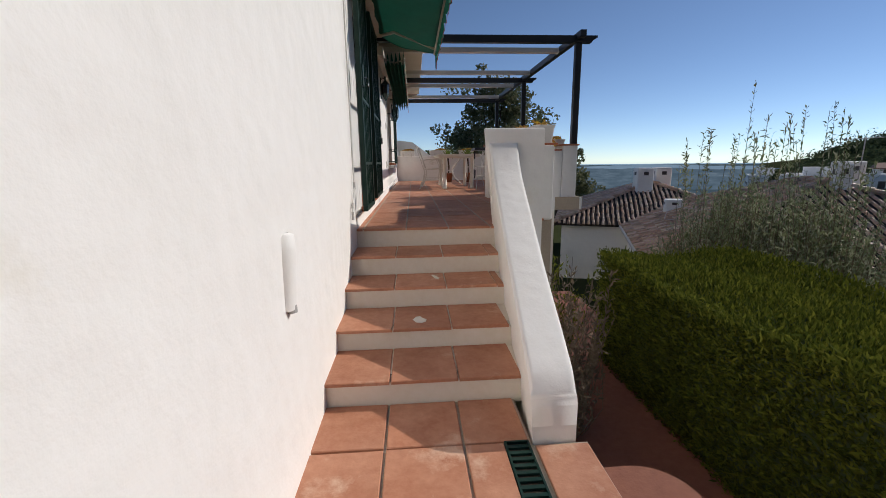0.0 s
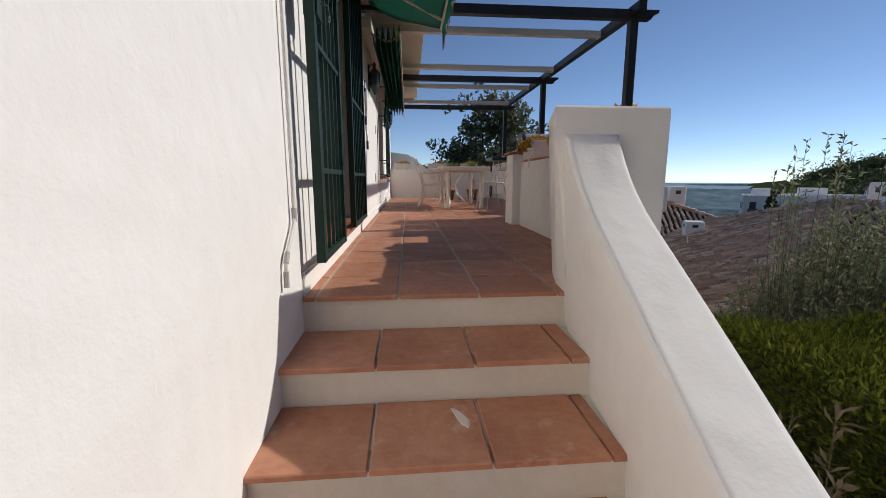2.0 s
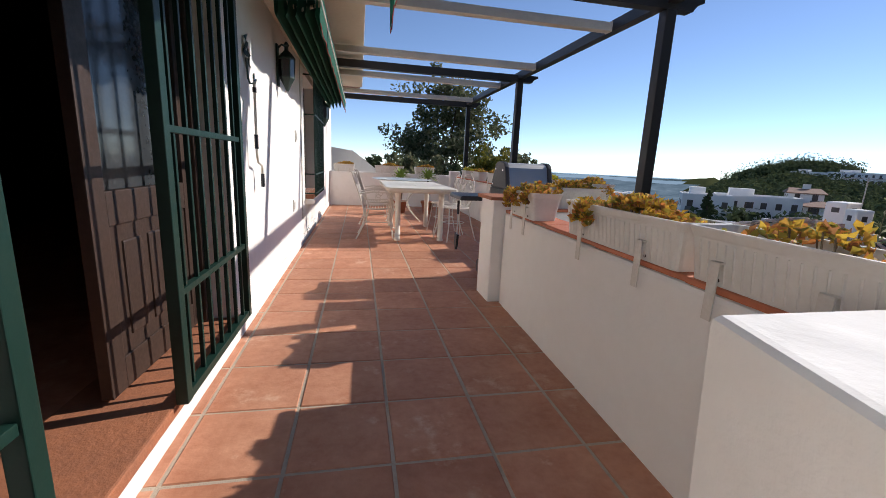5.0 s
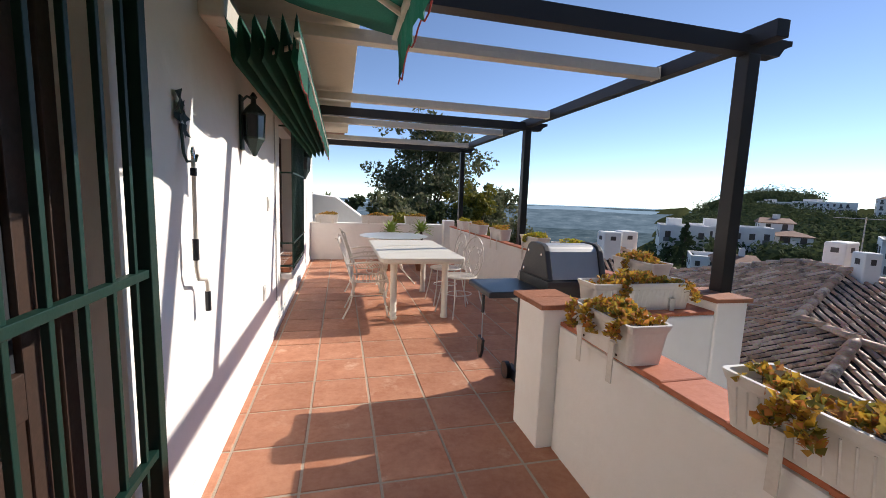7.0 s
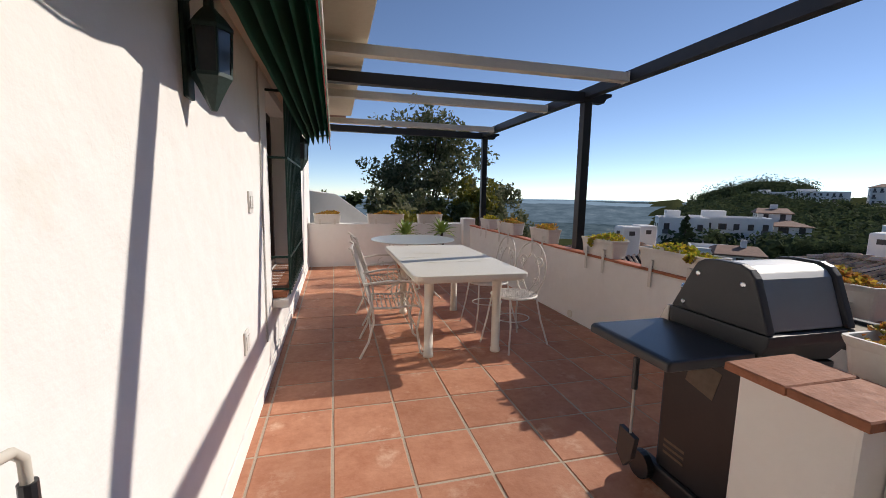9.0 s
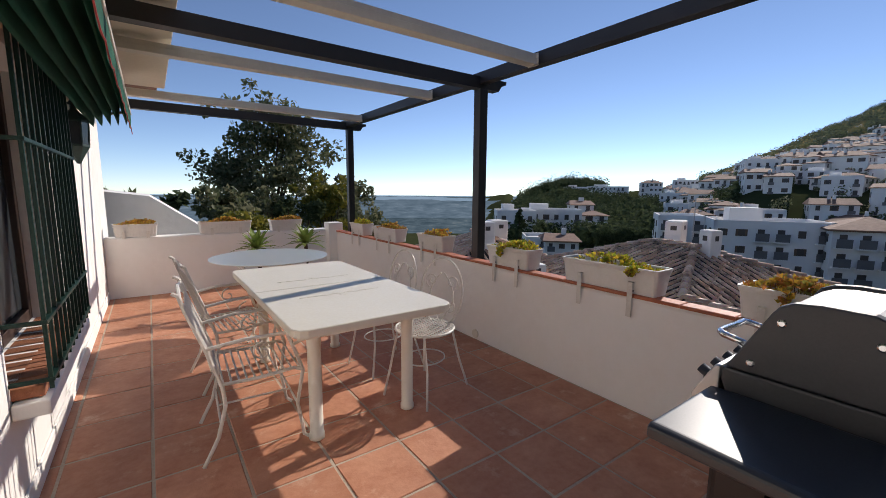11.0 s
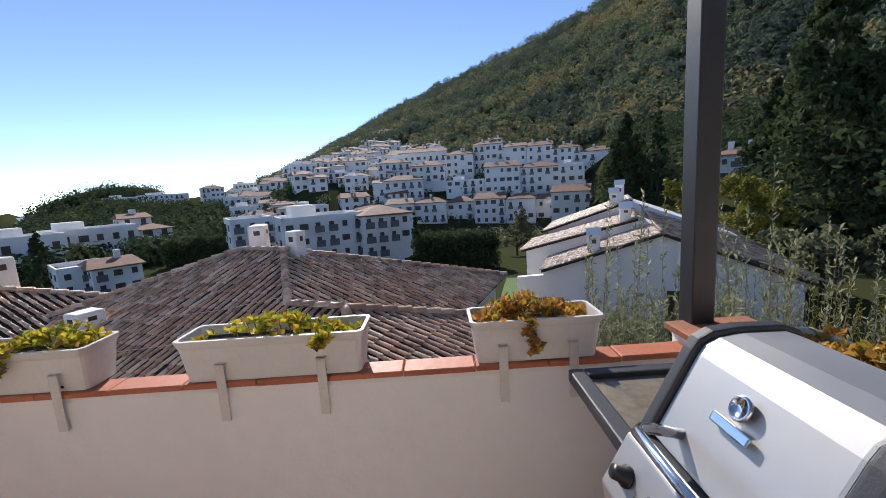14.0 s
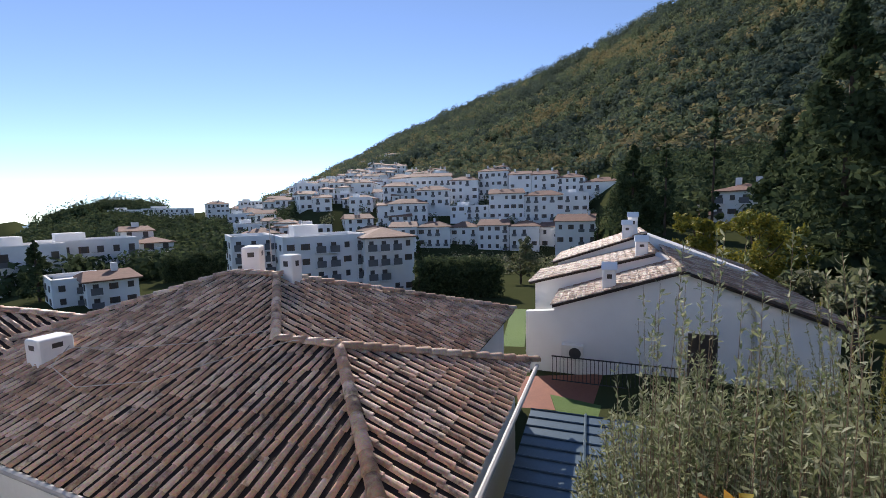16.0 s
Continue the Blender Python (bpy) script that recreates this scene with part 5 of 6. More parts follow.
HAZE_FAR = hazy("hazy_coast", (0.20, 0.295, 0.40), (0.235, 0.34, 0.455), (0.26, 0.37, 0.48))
# The sea glows in one flat haze blue.
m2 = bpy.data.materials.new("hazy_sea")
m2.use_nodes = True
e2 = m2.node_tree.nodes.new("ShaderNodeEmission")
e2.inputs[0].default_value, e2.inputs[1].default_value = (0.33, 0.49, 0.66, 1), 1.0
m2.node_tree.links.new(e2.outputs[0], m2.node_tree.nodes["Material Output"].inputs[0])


def far_range(name, r, base, amp, a0, a1, seed, mat, label):
    n = 160
    v = []
    for k in range(n + 1):
        a = a0 + (a1 - a0) * k / n
        h = base + amp * (0.5 + 0.5 * noise.noise(Vector((a * 0.11, seed, 0))) + 0.18 * noise.noise(Vector((a * 0.6, seed, 5))))
        c, s = math.cos(radians(a + TURN)), math.sin(radians(a + TURN))
        for rr, z in ((r * 0.78, -46.5), (r * 0.9, -46.5 + (h + 46.5) * 0.55), (r, h)):
            v.append((EYE[0] + rr * c, EYE[1] + rr * s, z))
    f = [(3 * k + i, 3 * k + 3 + i, 3 * k + 4 + i, 3 * k + 1 + i) for k in range(n) for i in range(2)]
    return structure(raw(name, v, f, mat, smooth=True), label, "backdrop")


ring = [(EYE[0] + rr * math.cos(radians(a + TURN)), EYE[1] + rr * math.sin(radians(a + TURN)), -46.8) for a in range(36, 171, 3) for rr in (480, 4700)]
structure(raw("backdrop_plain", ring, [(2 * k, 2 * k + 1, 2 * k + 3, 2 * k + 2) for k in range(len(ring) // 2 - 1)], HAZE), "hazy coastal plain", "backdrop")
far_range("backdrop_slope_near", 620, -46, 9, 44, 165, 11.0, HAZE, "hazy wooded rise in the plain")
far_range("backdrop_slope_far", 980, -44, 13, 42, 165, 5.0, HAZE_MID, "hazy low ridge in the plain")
far_range("backdrop_hills_near", 1500, -38, 22, 40, 165, 2.0, HAZE_MID, "low hills painted haze-blue")
far_range("backdrop_hills_far", 2900, -46, 24, 36, 165, 7.0, HAZE_FAR, "far coastal hills painted haze-blue")
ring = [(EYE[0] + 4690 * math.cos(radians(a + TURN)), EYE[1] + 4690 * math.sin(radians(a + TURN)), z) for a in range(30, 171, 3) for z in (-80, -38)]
structure(raw("backdrop_sea", ring, [(2 * k, 2 * k + 1, 2 * k + 3, 2 * k + 2) for k in range(len(ring) // 2 - 1)], m2), "glowing sea painted haze-pale at the horizon", "backdrop")


# ---- trees ----
def clumps(rng, centres, radii, per, size, droop=0.0, shell=0.0):
    """Quads scattered near the shells of the given balls."""
    n = len(centres)
    d = rng.normal(size=(n, per, 3))
    d /= np.linalg.norm(d, axis=2, keepdims=True)
    p = centres[:, None, :] + d * (np.asarray(radii)[:, None, None] * rng.uniform(0.55, 1.08, (n, per, 1)))
    p = p.reshape(-1, 3)
    a, b = rng.normal(size=p.shape), rng.normal(size=p.shape)
    q = d.reshape(-1, 3) + rng.normal(0, 0.25, p.shape)
    q /= np.linalg.norm(q, axis=1, keepdims=True)
    a -= shell * (a * q).sum(1, keepdims=True) * q
    b -= shell * (b * q).sum(1, keepdims=True) * q
    a /= np.linalg.norm(a, axis=1, keepdims=True)
    a[:, 2] -= droop
    b -= (b * a).sum(1, keepdims=True) * a
    b /= np.linalg.norm(b, axis=1, keepdims=True)
    sz = size * rng.uniform(0.6, 1.4, (len(p), 1))
    v = np.stack([p - a * sz * 0.6, p + b * sz * 0.32, p + a * sz * 0.6, p - b * sz * 0.32], 1).reshape(-1, 3)
    return v, np.arange(len(p) * 4).reshape(-1, 4)


def tree(name, label, at, height, spread, mat, seed, n=60, per=60, size=0.22, base=0.3, flat=0.55, group="", trunk=0.16, limbs=7, cone=False, droop=0.0):
    rng = np.random.default_rng(seed)
    t = empty(name, label, "tree", group, at)
    cs, rad, bm = [], [], bmesh.new()
    if cone:
        for k in range(n):
            u = rng.uniform(0, 1) ** 0.8
            z = height * (base + (0.98 - base) * u)
            rr = spread * (1 - u) ** 0.8 * rng.uniform(0.35, 1.0) + 0.05
            a = rng.uniform(0, 2 * np.pi)
            cs.append((rr * math.cos(a), rr * math.sin(a), z))
            rad.append(spread * 0.28 * rng.uniform(0.6, 1.2) * (1.15 - u))
        tube(bm, [(0, 0, -0.5), (0, 0, height * 0.9)], trunk, 7, 0.3)
    else:
        tube(bm, [(0, 0, -0.5), (0.05 * spread, 0, height * 0.25), (-0.03 * spread, 0.04 * spread, height * 0.55)], trunk, 8, 0.6)
        for k in range(limbs):
            a, up = rng.uniform(0, 2 * np.pi), rng.uniform(base + 0.1, 0.95)
            out = spread * rng.uniform(0.35, 0.9) * (1 - 0.55 * abs(up - 0.55) / 0.5)
            tip = np.array([out * math.cos(a), out * math.sin(a), height * up])
            z0 = height * rng.uniform(0.2, 0.5) * min(1, up / 0.5)
            tube(bm, [(0, 0, z0), tuple(tip * 0.5 + np.array([0, 0, z0 * 0.35])), tuple(tip)], trunk * 0.45, 6, 0.25)
            for _ in range(max(1, n // limbs)):
                off = rng.normal(0, 0.20 * spread, 3) * np.array([1, 1, flat])
                cs.append(tuple(tip + off))
                rad.append(spread * rng.uniform(0.09, 0.2))
    part("trunk", bm, BARK, t)
    v, f = clumps(rng, np.array(cs), rad, per, size, droop)
    tagged(raw("crown", v, f, mat, t), kind="stuff")
    return t


tree("eucalyptus_tree", "tall eucalyptus with an open grey-green crown behind the terrace", (9.0, 41.5, -8.0), 17.2, 5.3, GUM, 4, 250, 46, 0.33, 0.42, 0.7, trunk=0.35, limbs=18)
for k, (x, y, h, s) in enumerate(((14.0, 40, 9.2, 4.6), (17.2, 44, 8.6, 4.2), (6.0, 34, 7.6, 3.5), (3.0, 30, 7.7, 3.2), (9.0, 33, 7.4, 3.0), (12.0, 35, 8.4, 3.4), (-1.5, 24, 7.6, 3.0), (1.5, 23, 7.4, 2.6), (4.6, 26, 7.2, 2.8))):
    tree("garden_tree", "dense green garden tree beyond the terrace", (x, y, -6.5), h, s, (GUM, PINE, SHRUB)[k % 3 if k > 2 else 0], 30 + k, 70, 70, 0.3, 0.25, 0.6, "garden trees", 0.2, 9)

# olive by the hedge, with long upright shoots
ol = empty("olive_tree", "grey-green olive with long upright shoots beside the hedge", "tree", at=(5.3, 1.7, -3.6))
r7 = np.random.default_rng(77)
bm = bmesh.new()
tube(bm, [(0, 0, -1.1), (0.1, 0, 0.8), (0.0, 0.1, 1.8)], 0.14, 8, 0.6)
foot, dirs = [], []
for k in range(820):
    a, rr = r7.uniform(0, 2 * np.pi), r7.uniform(0.02, 1.0) ** 0.55 * 1.5
    p0 = np.array([rr * 0.4 * math.cos(a), rr * 0.4 * math.sin(a), r7.uniform(0.9, 2.0)])
    top = 1.5 + 2.35 * math.sqrt(max(0.02, 1 - (rr / 1.68) ** 2)) * r7.uniform(0.7, 1.05)
    if k % 16 == 0:
        rr, top = rr * 0.85, top + r7.uniform(0.7, 1.6)
    p2 = np.array([rr * math.cos(a), rr * math.sin(a), top])
    p1 = (p0 + p2) / 2 + np.array([0.25 * math.cos(a), 0.25 * math.sin(a), -0.05])
    tube(bm, [tuple(p0), tuple(p1), tuple(p2)], 0.006, 4, 0.3)
    m = int(24 + 34 * np.linalg.norm(p2 - p0))
    for t in r7.uniform(0.05, 1.0, m):
        c = (1 - t) ** 2 * p0 + 2 * t * (1 - t) * p1 + t * t * p2
        d = 2 * (1 - t) * (p1 - p0) + 2 * t * (p2 - p1)
        d = d / np.linalg.norm(d) * 0.7 + r7.normal(0, 0.55, 3)
        foot.append(c)
        dirs.append(d)
part("trunk", bm, TWIG, ol)
v, f = leaves(r7, np.array(foot), np.array(dirs), 0.068, 0.019, 0.2)
tagged(raw("crown", v, f, OLIVE, ol), kind="stuff")


def shoots(name, label, at, n, tall, spread, seed, mat=OLIVE):
    s = empty(name, label, "plant", at=at)
    g = np.random.default_rng(seed)
    bm = bmesh.new()
    ft, ds = [], []
    for k in range(n):
        a, rr = g.uniform(0, 2 * np.pi), spread * g.uniform(0, 1) ** 0.5
        p0 = np.array([rr * math.cos(a) * 0.5, rr * math.sin(a) * 0.5, 0])
        p2 = np.array([rr * math.cos(a), rr * math.sin(a), tall * g.uniform(0.55, 1.0)])
        p1 = (p0 + p2) / 2 + g.normal(0, 0.08, 3)
        tube(bm, [tuple(p0), tuple(p1), tuple(p2)], 0.005, 4, 0.3)
        for t in g.uniform(0.15, 1.0, int(34 * tall)):
            ft.append((1 - t) ** 2 * p0 + 2 * t * (1 - t) * p1 + t * t * p2)
            ds.append((p2 - p0) / np.linalg.norm(p2 - p0) * 0.8 + g.normal(0, 0.5, 3))
    tagged(part("stem_tuft", bm, TWIG, s), kind="stuff")
    v, f = leaves(g, np.array(ft), np.array(ds), 0.065, 0.017, 0.2)
    tagged(raw("leaves", v, f, mat, s), kind="stuff")
    return s


shoots("olive_shoots", "thin grey-green olive shoots rising beside the terrace", (5.2, 0.2, -4.0), 44, 5.0, 1.3, 5)
shoots("olive_shoots", "thin olive shoots against the far slope", (6.6, -1.8, -4.4), 44, 5.4, 1.8, 6)
shoots("garden_shrub", "pale green shrub below the pergola post", (9.2, -3.6, -4.6), 90, 4.0, 2.0, 9, SHRUB)
shoots("climber", "dry straggly climber on the stair wall", (1.62, -0.6, -1.7), 46, 1.5, 0.38, 12, TWIG)
shoots("climber", "green climber at the foot of the stair wall", (1.85, 0.5, -1.75), 50, 1.3, 0.5, 13, HEDGE)

# clipped hedge: dark core and a skin of small sprays
hd = empty("hedge", "tall clipped conifer hedge, sunlit on top and shaded beside the path", "hedge", at=(0, 0, 0), kind="stuff")
HX0, HX1, HY0, HY1, HZ0, HZ1 = 2.50, 4.10, -7.5, 0.72, -1.66, -0.45
tagged(part("core", box(bmesh.new(), HX0 + 0.07, HX1 - 0.07, HY0 + 0.07, HY1 - 0.07, HZ0, HZ1 - 0.07, 0.05), PINE, hd), kind="stuff")
g = np.random.default_rng(21)


def skin(n, fx, fy, fz, out):
    p = np.stack([fx(n), fy(n), fz(n)], 1)
    p += g.normal(0, 0.022, p.shape)
    d = np.asarray(out)[None] * 0.55 + np.array([[0, 0, 0.6]]) + g.normal(0, 0.45, (n, 3))
    return p, d


U = g.uniform
sides = [skin(46000, lambda n: np.full(n, HX0 + 0.05), lambda n: U(-4.5, HY1, n), lambda n: U(HZ0, HZ1, n), (-1, 0, 0)),
         skin(52000, lambda n: U(HX0, HX1, n), lambda n: U(-4.5, HY1, n), lambda n: np.full(n, HZ1 - 0.05), (0, 0, 1)),
         skin(7000, lambda n: U(HX0, HX1, n), lambda n: np.full(n, HY1 - 0.05), lambda n: U(HZ0, HZ1, n), (0, 1, 0))]
pc, pd = np.concatenate([s[0] for s in sides]), np.concatenate([s[1] for s in sides])
pc[:, 2] += 0.035 * np.sin(pc[:, 0] * 5 + 1.3 * np.sin(pc[:, 1] * 2)) * (pc[:, 2] > HZ1 - 0.2)
v, f = leaves(g, pc, pd, 0.050, 0.014, 0.3)
tagged(raw("sprays", v, f, HEDGE, hd), kind="stuff")


# ---- clay roofs ----
def tile_shape(r0=0.056, r1=0.046, length=0.42, lift=0.018, n=6):
    """A half-round tile along +y (down the slope): vertices and triangles."""
    v = []
    for y, r, h in ((0.0, r1, 0.0), (length, r0, lift)):
        v += [(r * math.cos(math.pi * k / n), y, h - 0.006 + r * 0.95 * math.sin(math.pi * k / n)) for k in range(n + 1)]
    f = []
    for k in range(n):
        f += [(k, k + 1, n + 1 + k), (k + 1, n + 2 + k, n + 1 + k)]
    f += [(n + 1, n + 2 + k, n + 3 + k) for k in range(n - 1)]
    return np.array(v), np.array(f)


TV, TF = tile_shape()
tile_me = bpy.data.meshes.new("roof_tile")
tile_me.from_pydata([tuple(q) for q in TV], [], [tuple(int(w) for w in q) for q in TF])
tile_me.materials.append(ROOF)


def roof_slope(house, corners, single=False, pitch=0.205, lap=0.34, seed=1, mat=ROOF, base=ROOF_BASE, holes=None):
    """One plane of a tiled roof, given its corners in order; columns of tiles run down the slope."""
    c = np.array(corners, float)
    nrm = np.cross(c[1] - c[0], c[2] - c[0])
    nrm /= np.linalg.norm(nrm)
    nrm = nrm if nrm[2] > 0 else -nrm
    down = np.array([nrm[0], nrm[1], 0.0])
    down = down - nrm * (down @ nrm)
    down /= np.linalg.norm(down)
    side = np.cross(down, nrm)
    o = c[0]
    s, d = (c - o) @ side, (c - o) @ down
    rng = np.random.default_rng(seed)
    # Plain slab below the tiles; its dark colour paints the shaded channels.
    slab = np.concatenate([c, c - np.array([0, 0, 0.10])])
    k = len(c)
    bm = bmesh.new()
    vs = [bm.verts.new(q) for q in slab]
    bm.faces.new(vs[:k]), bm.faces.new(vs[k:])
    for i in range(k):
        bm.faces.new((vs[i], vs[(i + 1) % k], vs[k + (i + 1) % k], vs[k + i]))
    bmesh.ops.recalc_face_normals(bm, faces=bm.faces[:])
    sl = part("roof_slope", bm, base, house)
    allv, allf, n = [], [], 0
    at = s.min() + pitch / 2
    while at < s.max():
        hits = []
        for i in range(k):
            a, b = i, (i + 1) % k
            if (s[a] - at) * (s[b] - at) < 0:
                t = (at - s[a]) / (s[b] - s[a])
                hits.append(d[a] + t * (d[b] - d[a]))
        if len(hits) >= 2:
            lo, hi = min(hits), max(hits)
            y = hi + 0.06
            while y > lo + 0.05:
                ln_ = min(0.42, y - lo + 0.05)
                foot = o + side * (at + rng.normal(0, 0.009)) + down * (y - ln_ + rng.normal(0, 0.010)) + nrm * (0.004 + rng.uniform(0, 0.010))
                tw = rng.normal(0, 0.03)
                sx, dx = side + down * tw, down - side * tw
                if single:
                    m = Matrix(((sx[0], dx[0] * ln_ / 0.42, nrm[0], foot[0]), (sx[1], dx[1] * ln_ / 0.42, nrm[1], foot[1]), (sx[2], dx[2] * ln_ / 0.42, nrm[2], foot[2]), (0, 0, 0, 1)))
                    ob = new("roof_tile", tile_me)
                    ob.matrix_world = m
                    ob.parent = sl
                else:
                    w = foot + TV[:, :1] * sx + TV[:, 1:2] * (ln_ / 0.42) * dx + TV[:, 2:] * nrm
                    allv.append(w)
                    allf.append(TF + n)
                    n += len(TV)
                y -= lap
        at += pitch
    if allv:
        tagged(raw("roof_tiles", np.concatenate(allv), np.concatenate(allf), mat, sl), kind="stuff")
    return sl


def ridge_caps(house, a, b, mat=ROOF, r=0.115):
    """A row of cap tiles from a (high) to b."""
    a, b = np.array(a, float), np.array(b, float)
    ln_ = np.linalg.norm(b - a)
    d = (b - a) / ln_
    side = np.cross(d, (0, 0, 1.0))
    side /= np.linalg.norm(side)
    up = np.cross(side, d)
    v0, f0 = tile_shape(r, r * 0.82, 0.42, 0.03)
    allv, allf, n = [], [], 0
    y = 0.0
    while y < ln_ - 0.1:
        foot = a + d * y + up * 0.05
        allv.append(foot + v0[:, :1] * side + v0[:, 1:2] * d + v0[:, 2:] * up)
        allf.append(f0 + n)
        n += len(v0)
        y += 0.36
    o = raw("ridge_tiles", np.concatenate(allv), np.concatenate(allf), mat, house)
    return tagged(o, "weathered ridge cap tiles", kind="stuff")


def chimney(name, label, at, w, d, h, rz, group="chimneys"):
    c = empty(name, label, "chimney", group, at, rz)
    bm = box(bmesh.new(), -w / 2, w / 2, -d / 2, d / 2, -0.6, h, min(w, d) * 0.12, 3)
    part("chimney_body", bm, LIME, c)
    # The body is solid: dark plates stand in for the shade inside the flues.
    part("flue_opening", box(bmesh.new(), -w * 0.14, w * 0.16, -d / 2 - 0.004, -d / 2 + 0.01, h * 0.62, h * 0.80), FAR_DARK, c)
    part("flue_opening", box(bmesh.new(), -w / 2 - 0.004, -w / 2 + 0.01, -d * 0.2, d * 0.16, h * 0.62, h * 0.80), FAR_DARK, c)
    return c


UX, VX = np.array([0.925, -0.380]), np.array([0.380, 0.925])


def uv(u, v, z):
    p = u * UX + v * VX + (-0.053, 0.116)
    return (float(p[0]), float(p[1]), z)


K, ZE = 0.354, -2.158
house = empty("neighbour_house", "white house with a weathered clay hip roof below the terrace", "house")


def hz(u):
    return ZE + K * (u - 3.694)


apex, apex2, wing, wing2 = uv(9.14, 12.85, hz(9.14)), uv(9.14, 14.51, hz(9.14)), uv(6.825, 9.24, hz(6.825)), uv(6.825, 10.73, hz(6.825))
roof_slope(house, [uv(3.694, 6.33, ZE), uv(3.694, 19.6, ZE), apex2, apex, wing2, wing], seed=2)
roof_slope(house, [uv(3.694, 6.33, ZE), wing, uv(10.08, 6.33, ZE)], single=True, seed=3)
roof_slope(house, [uv(10.08, 6.33, ZE), wing, wing2, uv(10.08, 7.73, ZE)], seed=4)
roof_slope(house, [wing2, apex, uv(14.87, 7.73, ZE), uv(10.08, 7.73, ZE)], seed=5)
roof_slope(house, [uv(14.87, 7.73, ZE), apex, apex2, uv(14.87, 19.6, ZE)], seed=6)
roof_slope(house, [uv(3.694, 19.6, ZE), apex2, uv(14.87, 19.6, ZE)], seed=7)
for a, b in ((wing, uv(3.694, 6.33, ZE)), (wing, uv(10.08, 6.33, ZE)), (wing2, wing), (apex, wing2), (apex, uv(14.87, 7.73, ZE)), (apex2, apex), (apex2, uv(3.694, 19.6, ZE))):
    ridge_caps(house, a, b)
bm = bmesh.new()
for u0, u1, v0, v1 in ((4.0, 14.5, 8.0, 19.3), (4.0, 9.7, 6.6, 8.3)):
    vs = [bm.verts.new(uv(u, v, z)) for z in (-5.6, ZE - 0.06) for u, v in ((u0, v0), (u1, v0), (u1, v1), (u0, v1))]
    for q in ((0, 1, 5, 4), (1, 2, 6, 5), (2, 3, 7, 6), (3, 0, 4, 7)):
        bm.faces.new([vs[w] for w in q])
part("wall", bm, LIME, house)
bm = tube(bmesh.new(), [uv(3.62, 6.15, ZE - 0.04), uv(10.05, 6.15, ZE - 0.04)], 0.05, 8)
part("gutter", bm, GREY_STEEL, house)
part("gutter", tube(bmesh.new(), [uv(3.6, 6.2, ZE - 0.04), uv(3.6, 16.0, ZE - 0.04)], 0.05, 8), GREY_STEEL, house)
wob = part("barred_window", box(bmesh.new(), -0.02, 0.02, -0.6, 0.6, -0.5, 0.5), FAR_DARK, house, "barred dark window")
wob.matrix_world = Matrix.Translation(uv(3.97, 10.6, -3.1)) @ pose(0, 0, 0, 0, 0, -23)
for k in range(9):
    o = part("window_bar", box(bmesh.new(), -0.06, -0.045, -0.56 + 0.14 * k, -0.545 + 0.14 * k, -0.5, 0.5), GATE, wob)
chimney("chimney", "white plastered chimney with an arched flue on the hip roof", (13.4, 8.18, -0.45), 0.40, 0.42, 0.80, -23)
chimney("chimney", "broad pinkish-white chimney with open flues behind the roof", (16.0, 10.35, -0.45), 1.05, 0.55, 0.85, 15)
chimney("chimney", "low white chimney on the clay roof", uv(5.55, 15.75, -1.62), 0.62, 0.55, 0.58, -23)
cb = empty("roof_cable", "pale slack cable lying over the roof tiles", "cable")
pts = [(5.9, 15.6), (5.2, 15.0), (4.9, 13.6), (5.3, 12.2), (6.2, 11.0), (6.7, 10.2), (6.95, 9.2)]
part("wire", tube(bmesh.new(), [uv(u, v, hz(u) + 0.14) for u, v in pts], 0.008, 5), GREY_STEEL, cb)
part("wire", tube(bmesh.new(), [uv(u, v, hz(u) + 0.14) for u, v in ((5.7, 15.4), (5.9, 14.0), (6.3, 12.4), (6.9, 11.0))], 0.007, 5), GREY_STEEL, cb)
ant = empty("tv_aerial", "thin television aerial on a mast", "aerial", at=(15.6, 9.6, 0.2))
part("mast", tube(bmesh.new(), [(0, 0, -0.4), (0, 0, 1.0)], 0.018, 6), GREY_STEEL, ant)
part("boom", tube(bmesh.new(), [(-0.2, -0.9, 0.95), (0.2, 0.9, 0.95)], 0.012, 5), GREY_STEEL, ant)
for k in range(7):
    part("element", tube(bmesh.new(), [(-0.45 + 0.05 * k, -0.75 + 0.25 * k, 0.95), (0.2 + 0.05 * k, -0.78 + 0.25 * k, 0.95)], 0.006, 4), GREY_STEEL, ant)

h2 = empty("neighbour_house", "second white house with a clay hip roof further along", "house")
p = [uv(0.9, 15.6, -2.15), uv(9.6, 15.6, -2.15), uv(9.6, 26, -2.15), uv(0.9, 26, -2.15)]
t0, t1 = uv(5.25, 19.7, -0.58), uv(5.25, 22.0, -0.58)
roof_slope(h2, [p[0], p[1], t0], seed=12)
roof_slope(h2, [p[0], t0, t1, p[3]], seed=13)
roof_slope(h2, [p[1], p[2], t1, t0], seed=14)
for a, b in ((t0, p[0]), (t0, p[1]), (t0, t1)):
    ridge_caps(h2, a, b)
bm = bmesh.new()
vs = [bm.verts.new(uv(u, v, z)) for z in (-6.5, -2.2) for u, v in ((1.2, 15.9), (9.3, 15.9), (9.3, 25.7), (1.2, 25.7))]
for q in ((0, 1, 5, 4), (1, 2, 6, 5), (2, 3, 7, 6), (3, 0, 4, 7)):
    bm.faces.new([vs[w] for w in q])
part("wall", bm, LIME, h2)
chimney("chimney", "broad white double chimney with rounded top", (11.6, 15.9, -0.75), 0.75, 0.7, 0.92, -10)
chimney("chimney", "broad white double chimney with rounded top", (12.8, 16.4, -0.75), 0.75, 0.7, 0.92, -10)

